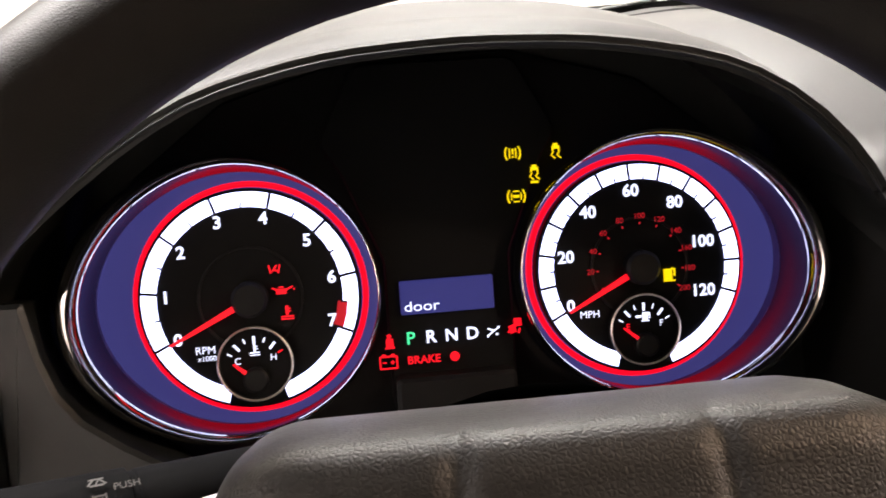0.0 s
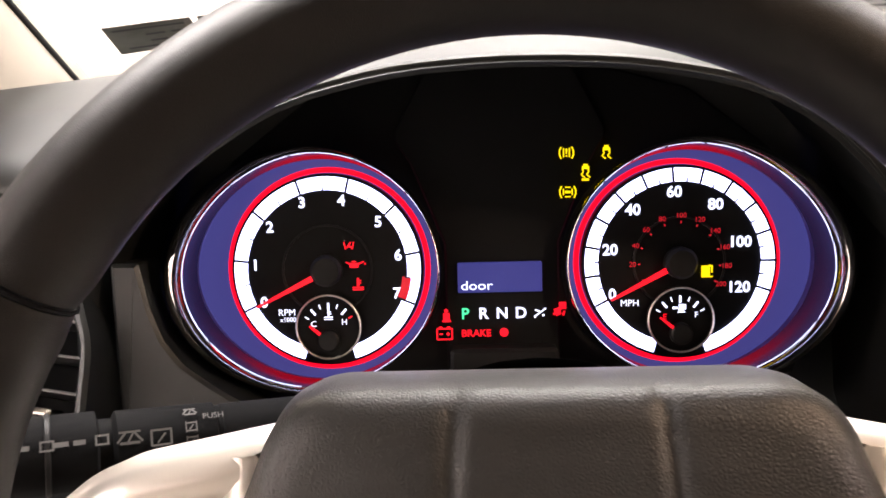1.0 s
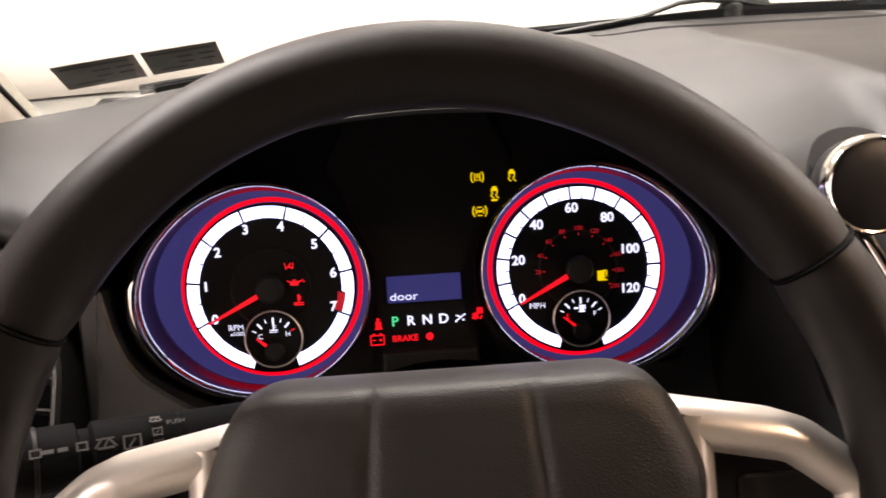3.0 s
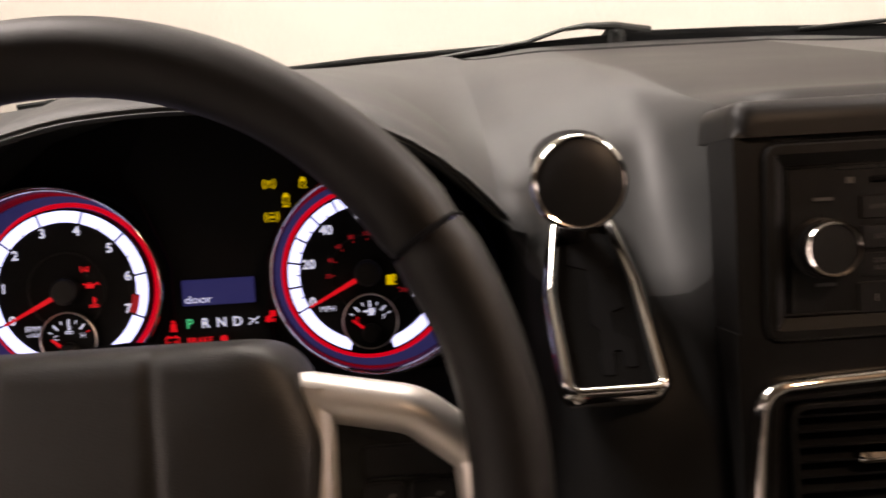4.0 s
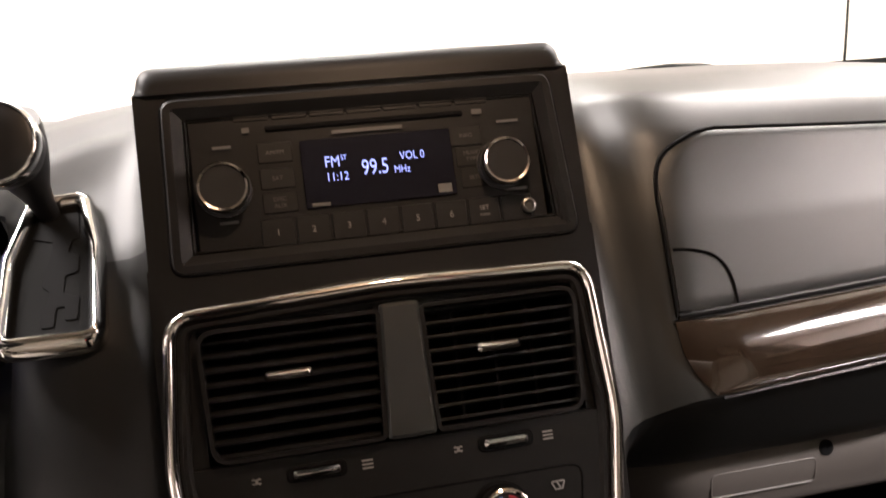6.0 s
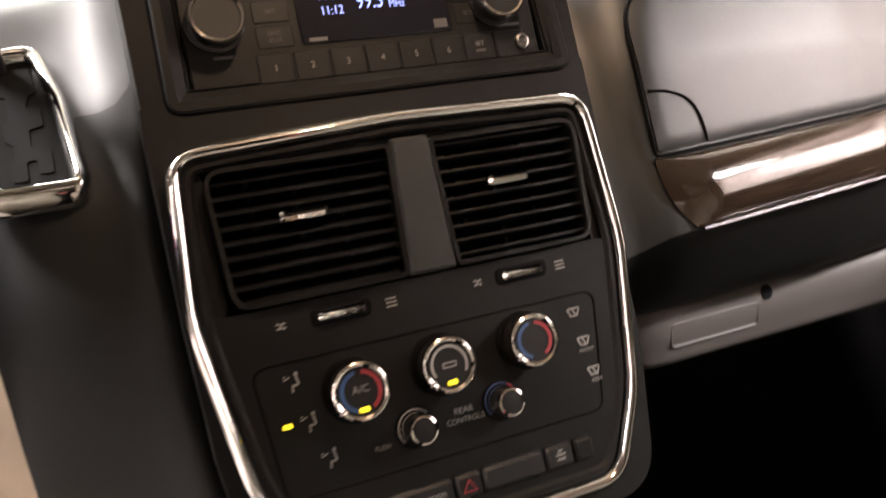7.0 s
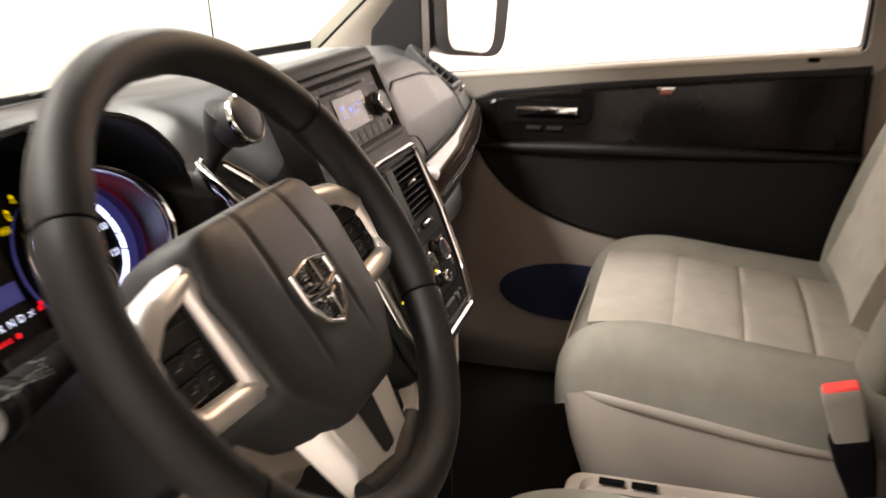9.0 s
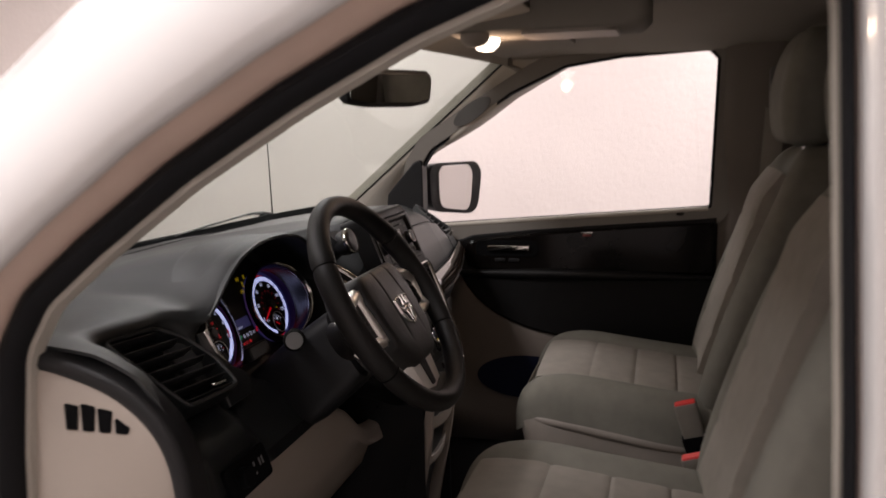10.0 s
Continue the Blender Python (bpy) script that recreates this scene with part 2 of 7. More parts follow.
def tube(bm, pts, r, n=10, closed=False, flat=1.0):
    """A tube along 3D points; r: one radius or one for each point."""
    pts = [Vector(p) for p in pts]
    k, loops = len(pts), []
    up = Vector((0, 0, 1))
    for i, p in enumerate(pts):
        a = pts[i - 1] if (i or closed) else pts[0]
        b = pts[(i + 1) % k] if (i < k - 1 or closed) else pts[-1]
        t = (b - a).normalized()
        if abs(t.dot(up)) > 0.95:
            up = Vector((0, 1, 0))
        s = t.cross(up).normalized()
        u = s.cross(t)
        ri = r[i] if isinstance(r, (list, tuple)) else r
        loops.append([p + (s * math.cos(2 * math.pi * j / n) + u * flat * math.sin(2 * math.pi * j / n)) * ri for j in range(n)])
    vs = rings(bm, loops, not closed, not closed)
    if closed:
        a, b = vs[-1], vs[0]
        for j in range(n):
            q = (j + 1) % n
            bm.faces.new((a[j], a[q], b[q], b[j]))
    return bm


def block(bm, x0, y0, z0, x1, y1, z1, bev=0.002):
    """A box with bevelled edges."""
    g = bmesh.ops.create_cube(bm, size=1.0, matrix=Matrix.Translation(((x0 + x1) / 2, (y0 + y1) / 2, (z0 + z1) / 2)) @ Matrix.Diagonal((x1 - x0, y1 - y0, z1 - z0, 1)))
    if bev:
        es = {e for v in g["verts"] for e in v.link_edges}
        bmesh.ops.bevel(bm, geom=list(es), offset=bev, segments=2, affect="EDGES", profile=0.6)
    return bm


def grid(bm, rows, closed=False):
    """A sheet through rows of 3D points."""
    vs = [[bm.verts.new(p) for p in r] for r in rows]
    for a, b in zip(vs, vs[1:]):
        for i in range(len(a) - (0 if closed else 1)):
            j = (i + 1) % len(a)
            bm.faces.new((a[i], a[j], b[j], b[i]))
    return vs


def thick(bm, rows, d):
    """A sheet through rows of points, with thickness d below its own normals."""
    rows = [[Vector(p) for p in r] for r in rows]
    h, w = len(rows), len(rows[0])
    back = []
    for i in range(h):
        line = []
        for j in range(w):
            du = rows[min(i + 1, h - 1)][j] - rows[max(i - 1, 0)][j]
            dv = rows[i][min(j + 1, w - 1)] - rows[i][max(j - 1, 0)]
            line.append(rows[i][j] - du.cross(dv).normalized() * d)
        back.append(line)
    a, b = grid(bm, rows), grid(bm, back)
    edge = lambda v: v[0] + [r[-1] for r in v[1:]] + v[-1][-2::-1] + [r[0] for r in v[-2:0:-1]]
    ea, eb = edge(a), edge(b)
    for i in range(len(ea)):
        j = (i + 1) % len(ea)
        bm.faces.new((ea[i], ea[j], eb[j], eb[i]))
    return bm


def spline(keys, n):
    """n + 1 points on a smooth curve through the keys."""
    ks = [Vector(k) for k in keys]
    ks = [2 * ks[0] - ks[1], *ks, 2 * ks[-1] - ks[-2]]
    out, m = [], len(ks) - 3
    for i in range(n + 1):
        f = i / n * m
        s = min(int(f), m - 1)
        t = f - s
        a, b, c, d = ks[s:s + 4]
        out.append(0.5 * (2 * b + (c - a) * t + (2 * a - 5 * b + 4 * c - d) * t * t + (3 * b - a - 3 * c + d) * t ** 3))
    return out


def words(text, size, parent, material, x=0.0, y=0.0, z=0.0, turn=0.0, name="lettering", wide=1.0, bold=0.0):
    """Flat letters of the built-in font, centred at x, y."""
    cu = bpy.data.curves.new("lettering", "FONT")
    cu.body, cu.size, cu.align_x, cu.align_y, cu.resolution_u = text, size, "CENTER", "CENTER", 3
    cu.offset = bold
    ob = bpy.data.objects.new("lettering", cu)
    me = bpy.data.meshes.new_from_object(ob)
    bpy.data.objects.remove(ob)
    bpy.data.curves.remove(cu)
    me.name = name
    me.materials.clear()
    me.materials.append(material)
    o = new(name, me)
    o.parent = parent
    o.matrix_basis = pose(x, y, z, 0, 0, turn) @ Matrix.Diagonal((wide, 1, 1, 1))
    return o


def bars(parent, material, z, rows, name="printed_mark"):
    """Small printed bars: (x, y, width, height, turn)."""
    bm = bmesh.new()
    for x, y, w, h, a in rows:
        m = pose(x, y, z, 0, 0, a)
        vs = [bm.verts.new(m @ Vector((sx * w / 2, sy * h / 2, 0))) for sx, sy in ((-1, -1), (1, -1), (1, 1), (-1, 1))]
        bm.faces.new(vs)
    return part(name, bm, material, parent, smooth=0)


def arc(cx, cy, r, a0, a1, n=24):
    return [Vector((cx + r * math.cos(radians(a0 + (a1 - a0) * i / n)), cy + r * math.sin(radians(a0 + (a1 - a0) * i / n)))) for i in range(n + 1)]


def sector(bm, cx, cy, r0, r1, a0, a1, z, n=48):
    """A flat band of a ring."""
    a, b = arc(cx, cy, r0, a0, a1, n), arc(cx, cy, r1, a0, a1, n)
    grid(bm, [[(p.x, p.y, z) for p in a], [(p.x, p.y, z) for p in b]])
    return bm


def smooth01(t):
    t = min(max(t, 0.0), 1.0)
    return t * t * (3 - 2 * t)

# ---------------------------------------------------------------- the garage round the van
def slab(name, x0, y0, z0, x1, y1, z1, material, label, category):
    bm = bmesh.new()
    block(bm, x0, y0, z0, x1, y1, z1, 0)
    me = bpy.data.meshes.new(name)
    bm.to_mesh(me)
    bm.free()
    me.materials.append(material)
    return tagged(new(name, me), label, category, kind="structure")


def hung_wall(name, a, b, height, folds, seed):
    """A wall of hung sheeting with shallow vertical folds; a and b are its ends on the floor."""
    rnd = random.Random(seed)
    a, b = Vector((*a, 0)), Vector((*b, 0))
    along = (b - a).normalized()
    out = Vector((-along.y, along.x, 0))
    n, length = 160, (b - a).length
    waves = [(rnd.uniform(0.6, 1.4) * folds, rnd.uniform(0, 6.28), rnd.uniform(0.006, 0.02)) for _ in range(4)]
    rows = []
    for zi in range(13):
        z = height * zi / 12
        row = []
        for i in range(n + 1):
            s = i / n * length
            d = sum(w * math.sin(f * s + ph + 0.15 * math.sin(1.3 * z + ph)) for f, ph, w in waves)
            row.append(a + along * s + out * d + Vector((0, 0, z)))
        rows.append(row)
    bm = bmesh.new()
    thick(bm, rows, 0.06)
    me = bpy.data.meshes.new(name)
    bmesh.ops.recalc_face_normals(bm, faces=bm.faces)
    bm.to_mesh(me)
    bm.free()
    me.shade_smooth()
    me.materials.append(WALL)
    return tagged(new(name, me), "pale pinkish white hung sheeting wall with soft folds", "wall", kind="structure")


slab("floor", -4.6, -5.2, -0.12, 5.2, 5.6, -0.02, CONCRETE, "grey concrete garage floor under the parked van", "floor")
slab("ceiling", -4.6, -5.2, 2.98, 5.2, 5.6, 3.08, WALL, "pale garage ceiling with lamp panels", "ceiling")
hung_wall("wall_north", (-4.2, 4.6), (4.7, 4.6), 3.0, 5.0, 1)
hung_wall("wall_south", (-4.2, -4.6), (4.7, -4.6), 3.0, 5.0, 2)
hung_wall("wall_east", (3.6, -5.0), (3.6, 5.2), 3.0, 4.0, 3)
hung_wall("wall_west", (-3.4, -5.0), (-3.4, 5.2), 3.0, 4.0, 4)


# ---------------------------------------------------------------- the van's shell
def glass_y(x, z):
    """The windshield's place along the van at a height."""
    return 1.03 - 0.4 * (x - CX) ** 2 - (z - 1.06) * 1.318


van = thing("minivan_shell", pose(0, 0, 0), "white minivan body with black door seals and pale inner trim", "minivan")

# windshield, with its black printed border at the foot
bm = bmesh.new()
zs = [1.045 + 0.465 * i / 12 for i in range(13)]
halfw = lambda z: 0.80 - 0.10 * (z - 1.045) / 0.465
rows = [[(CX + halfw(z) * (2 * j / 24 - 1), glass_y(CX + halfw(z) * (2 * j / 24 - 1), z), z) for j in range(25)] for z in zs]
thick(bm, rows, 0.004)
ws = part("windshield", bm, WINDSHIELD, van, "clear raked windshield")
ws.visible_shadow = False
bm = bmesh.new()
xs = [CX - 0.79 + 1.58 * j / 60 for j in range(61)]
rows = []
foot = [x for x in xs if x > -0.24]
for dy, z in ((0.016, 1.026), (0.012, 1.058), (-0.004, 1.061), (-0.010, 1.034)):
    rows.append([(x, 1.03 - 0.4 * (x - CX) ** 2 + dy, z + 0.009 * smooth01((x - 0.15) / 0.35) + 0.012 * max(0, (x - 0.70) / 0.25)) for x in foot])
thick(bm, rows, 0.003)
part("cowl_seal", bm, RUBBER, van, "black seal along the foot of the windshield")

# bonnet beyond the glass
bm = bmesh.new()
rows = [[(x, 1.07 - 0.4 * (x - CX) ** 2 + 0.75 * i / 8, 0.985 - 0.03 * i / 8 - 0.12 * (i / 8) ** 2 - 0.03 * ((x - CX) / 0.8) ** 2) for x in xs] for i in range(9)]
thick(bm, rows, 0.01)
part("bonnet", bm, PAINT, van, "white bonnet sloping away below the windshield")

SIDE = (-0.435, CX * 2 + 0.435)               # the inner faces of the two door openings


def a_pillar(sign):
    """The padded inner pillar between windshield and door window, from the dash end to the roof."""
    mx = lambda x: x if sign < 0 else 2 * CX - x
    edge_y = [(0.96, 0.60), (1.05, 0.60), (1.12, 0.575), (1.17, 0.535), (1.24, 0.455), (1.30, 0.365), (1.36, 0.265), (1.42, 0.15), (1.47, 0.02), (1.54, -0.10)]
    if sign > 0:
        edge_y = [(0.96, 0.64), (1.12, 0.62), (1.19, 0.585), (1.247, 0.50), (1.30, 0.40), (1.335, 0.345), (1.392, 0.265), (1.42, 0.215), (1.478, 0.11), (1.54, 0.0)]
    loops = []
    for i in range(41):
        z = 0.98 + 0.55 * i / 40
        xg = -0.335 + 0.075 * (z - 1.06) / 0.44
        g = Vector((xg, glass_y(xg, z) - 0.008 - (0.05 if z < 1.03 else 0), z))
        yw = next(y0 + (y1 - y0) * (z - z0) / (z1 - z0) for (z0, y0), (z1, y1) in zip(edge_y, edge_y[1:]) if z <= z1)
        w = Vector((-0.408, min(yw, g.y - 0.03), z - 0.004))
        mid = lambda t, b: g.lerp(w, t) + Vector((b, -b * 0.5, 0))
        sec = [g + Vector((-0.01, 0.03, 0.01)), g, mid(0.12, 0.012), mid(0.35, 0.026), mid(0.6, 0.028), mid(0.82, 0.018), w, w + Vector((-0.03, 0.01, 0)), Vector((-0.44, g.y + 0.02, z + 0.01))]
        loops.append([(mx(p.x), p.y, p.z) for p in sec])
    bm = bmesh.new()
    rings(bm, loops)
    return part("a_pillar_trim", bm, PILLAR, van, "pale cloth-grey pillar trim", smooth=60)


a_pillar(-1)
a_pillar(1)
for s in (-1, 1):
    bm = bmesh.new()
    pts = []
    for i in range(31):
        z = 1.050 + 0.44 * i / 30
        xg = -0.335 + 0.075 * (z - 1.06) / 0.44
        pts.append((xg if s < 0 else 2 * CX - xg, glass_y(xg, z) - 0.006, z))
    tube(bm, pts, 0.0028, 8)
    part("glass_edge_seal", bm, RUBBER, van, "thin black seal along the glass edge")

# roof lining, gently crowned, with the header over the glass
bm = bmesh.new()
rows = []
for i in range(15):
    y = 0.40 - 1.9 * i / 14
    rows.append([(CX + 0.73 * (2 * j / 16 - 1), y - (0.30 * ((2 * j / 16 - 1) * 0.73) ** 2 if i == 0 else 0), 1.565 - 0.055 * (2 * j / 16 - 1) ** 4 - (0.06 if i == 0 else 0.015 if i == 1 else 0)) for j in range(17)])
thick(bm, rows, 0.02)
part("headliner", bm, HEADLINER, van, "pale woven roof lining")
bm = bmesh.new()
rows = [[(CX + 0.80 * (2 * j / 16 - 1), 0.52 - 2.3 * i / 14 - 0.25 * (2 * j / 16 - 1) ** 2 * (1 if i == 0 else 0), 1.64 - 0.07 * (2 * j / 16 - 1) ** 4 - (0.07 if i == 0 else 0)) for j in range(17)] for i in range(15)]
thick(bm, rows, 0.015)
part("roof_panel", bm, PAINT, van, "white painted roof")
bm = bmesh.new()
block(bm, -0.42, -1.9, 0.30, 2 * CX + 0.42, 0.95, 0.36, 0.004)
part("floor_pan", bm, CARPET, van, "black carpeted floor")
bm = bmesh.new()
block(bm, -0.42, -1.95, 0.36, 2 * CX + 0.42, -1.9, 1.62, 0.004)
part("rear_bulkhead", bm, HEADLINER, van)
bm = bmesh.new()
block(bm, -0.44, 0.93, 0.30, 2 * CX + 0.44, 0.97, 0.96, 0.004)
part("firewall", bm, CARPET, van)

# the driver's door opening: outline in the van's side plane (along, up)
OPEN = [(0.585, 0.40), (0.568, 0.80), (0.556, 0.98), (0.540, 1.10), (0.502, 1.160), (0.43, 1.217), (0.32, 1.294), (0.20, 1.364), (0.08, 1.424), (-0.06, 1.477), (-0.195, 1.500), (-0.266, 1.488), (-0.281, 1.42), (-0.299, 1.08), (-0.313, 0.70), (-0.313, 0.42)]


def side_loop(offset, x, rear=1.0, slim_rear=0.4):
    path = rpoly(OPEN, [0.03, 0.1, 0.2, 0.10, 0.10, 0.3, 0.4, 0.4, 0.4, 0.3, 0.10, 0.05, 0.10, 0.3, 0.1, 0.03], 6)
    out = []
    for p, q in zip(path, shrink(path, -1.0)):
        slim = slim_rear + (1 - slim_rear) * smooth01((p.x + 0.22) / 0.12)       # the seal is narrower at the rear pillar
        d = offset * slim if abs(offset) < 0.06 else 0.06 * slim + offset - 0.06
        q = p + (q - p) * d
        out.append((-0.44 + (x + 0.44) * (rear + (1 - rear) * smooth01((p.x + 0.24) / 0.10)), q.x, q.y))
    return out


def side_ring(name, sections, material, label, rear=1.0, slim_rear=0.4):
    loops = [side_loop(o, x, rear, slim_rear) for o, x in sections]
    bm = bmesh.new()
    vs = [[bm.verts.new(p) for p in lp] for lp in loops]
    k = len(vs[0])
    for a, b in zip(vs, vs[1:] + vs[:1]):
        for i in range(k):
            j = (i + 1) % k
            bm.faces.new((a[i], a[j], b[j], b[i]))
    return part(name, bm, material, van, label, smooth=50)


side_ring("door_seal", [(-0.017, -0.428), (-0.014, -0.443), (-0.003, -0.450), (0.006, -0.445), (0.009, -0.432), (0.0, -0.422)], RUBBER, "thick black rubber door seal")
side_ring("door_jamb", [(0.007, -0.434), (0.010, -0.450), (0.022, -0.459), (0.030, -0.470), (0.040, -0.478), (0.050, -0.440), (0.030, -0.425)], SHADEJAMB, "white painted door jamb, tan for its shade", 0.15)
side_ring("body_side", [(0.029, -0.464), (0.029, -0.478), (0.033, -0.487), (0.046, -0.495), (0.090, -0.491), (0.150, -0.465), (0.190, -0.43), (0.190, -0.41), (0.06, -0.42)], PAINT, "white painted van side round the door opening", slim_rear=0.12)
side_ring("inner_trim", [(-0.026, -0.412), (-0.023, -0.428), (0.004, -0.424), (0.020, -0.400), (0.0, -0.385)], PILLAR, "pale trim along the door opening")


# footwell sides close the cabin; unseen opaque panels block light at the rear
for s in (-1, 1):
    bm = bmesh.new()
    block(bm, CX + s * 0.735 - 0.02, 0.54, 0.30, CX + s * 0.735 + 0.02, 0.97, 1.02, 0.004)
    part("kick_panel", bm, CARPET, van, "black carpeted footwell side")
    bm = bmesh.new()
    block(bm, CX + s * 0.795 - 0.003, -1.85, 1.0, CX + s * 0.795 + 0.003, -0.45, 1.58, 0)
    part("rear_light_block", bm, GLOSS, van, "unseen opaque dark panel that blocks light")

# ---------------------------------------------------------------- dashboard
KX = 0.0147                                   # centre of the instrument cluster
base_y = lambda x: 1.03 - 0.4 * (x - CX) ** 2 - 0.012
stackface = lambda z: 0.271 + (z - 0.836) * 0.407


def cave(d, bz):
    """A section through the hood and the hollow that holds the gauges."""
    rim = max(bz - 0.006, 1.100)
    x = KX + d
    back = lambda z: 0.522 + (z - 1.037) * 0.414
    return [(base_y(x), 1.05), (base_y(x) - 0.12, 1.085), (0.66, 0.5 * (1.105 + rim)), (0.54, rim), (0.464, max(bz + 0.004, 1.088)), (0.445, bz - 0.002), (back(bz - 0.012), bz - 0.014), (back(0.955), 0.955), (0.435, 0.945), (0.370, 0.875), (0.41, 0.862)]


STATIONS = [
    (-0.405, [(0.77, 1.045), (0.72, 1.068), (0.66, 1.086), (0.59, 1.097), (0.525, 1.098), (0.455, 1.090), (0.405, 1.068), (0.362, 1.015), (0.345, 0.95), (0.342, 0.885), (0.40, 0.86)]),
    (-0.365, [(base_y(-0.365), 1.045), (0.73, 1.066), (0.665, 1.085), (0.59, 1.096), (0.53, 1.097), (0.465, 1.088), (0.415, 1.062), (0.372, 1.01), (0.352, 0.95), (0.346, 0.885), (0.40, 0.865)]),
    (-0.346, [(base_y(-0.346), 1.045), (0.74, 1.067), (0.668, 1.086), (0.585, 1.096), (0.53, 1.095), (0.500, 1.078), (0.455, 1.035), (0.405, 0.97), (0.360, 0.945), (0.350, 0.885), (0.40, 0.868)]),
    (-0.332, [(base_y(-0.332), 1.045), (0.745, 1.068), (0.67, 1.087), (0.58, 1.096), (0.53, 1.094), (0.515, 1.080), (0.530, 1.035), (0.470, 0.96), (0.375, 0.945), (0.352, 0.89), (0.40, 0.872)]),
    (-0.222, [(base_y(-0.222), 1.05), (0.78, 1.074), (0.67, 1.096), (0.57, 1.102), (0.508, 1.094), (0.490, 1.082), (0.515, 1.035), (0.455, 0.96), (0.385, 0.945), (0.358, 0.89), (0.40, 0.880)]),
    (-0.206, [(base_y(-0.206), 1.05), (0.785, 1.076), (0.67, 1.098), (0.565, 1.103), (0.49, 1.094), (0.472, 1.080), (0.452, 1.035), (0.425, 0.965), (0.39, 0.94), (0.360, 0.89), (0.40, 0.880)]),
    (-0.186, [(base_y(-0.186), 1.05), (0.79, 1.078), (0.67, 1.100), (0.56, 1.103), (0.475, 1.088), (0.462, 1.065), (0.455, 1.03), (0.440, 0.965), (0.40, 0.935), (0.365, 0.89), (0.40, 0.880)]),
    (KX - 0.190, cave(-0.190, 1.075)), (KX - 0.165, cave(-0.165, 1.100)), (KX - 0.13, cave(-0.13, 1.126)), (KX - 0.10, cave(-0.10, 1.143)), (KX - 0.05, cave(-0.05, 1.155)), (KX, cave(0, 1.158)),
    (KX + 0.05, cave(0.05, 1.156)), (KX + 0.10, cave(0.10, 1.147)), (KX + 0.13, cave(0.13, 1.134)), (KX + 0.16, cave(0.16, 1.110)), (KX + 0.182, cave(0.182, 1.083)),
    (0.206, [(base_y(0.2), 1.055), (0.86, 1.079), (0.68, 1.108), (0.56, 1.108), (0.48, 1.092), (0.455, 1.068), (0.43, 1.045), (0.400, 1.00), (0.37, 0.95), (0.35, 0.86), (0.40, 0.838)]),
    (0.245, [(base_y(0.245), 1.055), (0.87, 1.079), (0.68, 1.112), (0.56, 1.114), (0.495, 1.103), (0.462, 1.074), (0.42, 1.046), (0.374, 1.015), (0.345, 0.97), (0.325, 0.85), (0.38, 0.822)]),
    (0.285, [(base_y(0.285), 1.06), (0.88, 1.079), (0.68, 1.118), (0.575, 1.121), (0.515, 1.108), (0.468, 1.082), (0.415, 1.045), (0.362, 1.00), (0.325, 0.93), (0.295, 0.83), (0.36, 0.800)]),
    (0.300, [(base_y(0.3), 1.06), (0.88, 1.079), (0.66, 1.114), (0.578, 1.121), (0.51, 1.113), (0.455, 1.090), (0.400, 1.055), (0.345, 1.00), (0.305, 0.915), (0.275, 0.825), (0.35, 0.79)]),
    (0.312, [(base_y(0.31), 1.06), (0.88, 1.079), (0.65, 1.116), (0.50, 1.134), (0.43, 1.148), (0.400, 1.138), (stackface(1.09) + 0.030, 1.09), (stackface(1.0) + 0.050, 1.0), (stackface(0.90) + 0.030, 0.90), (stackface(0.822) + 0.004, 0.822), (0.33, 0.79)]),
]
POD = [(0.88, 1.078), (0.65, 1.117), (0.50, 1.138), (0.43, 1.155), (0.402, 1.146), (stackface(1.09) + 0.030, 1.09), (stackface(1.0) + 0.050, 1.0), (stackface(0.90) + 0.030, 0.90), (stackface(0.822) + 0.004, 0.822), (0.33, 0.79)]
STATIONS += [(x, [(base_y(x), 1.06), *POD]) for x in (0.33, CX, 0.522)]
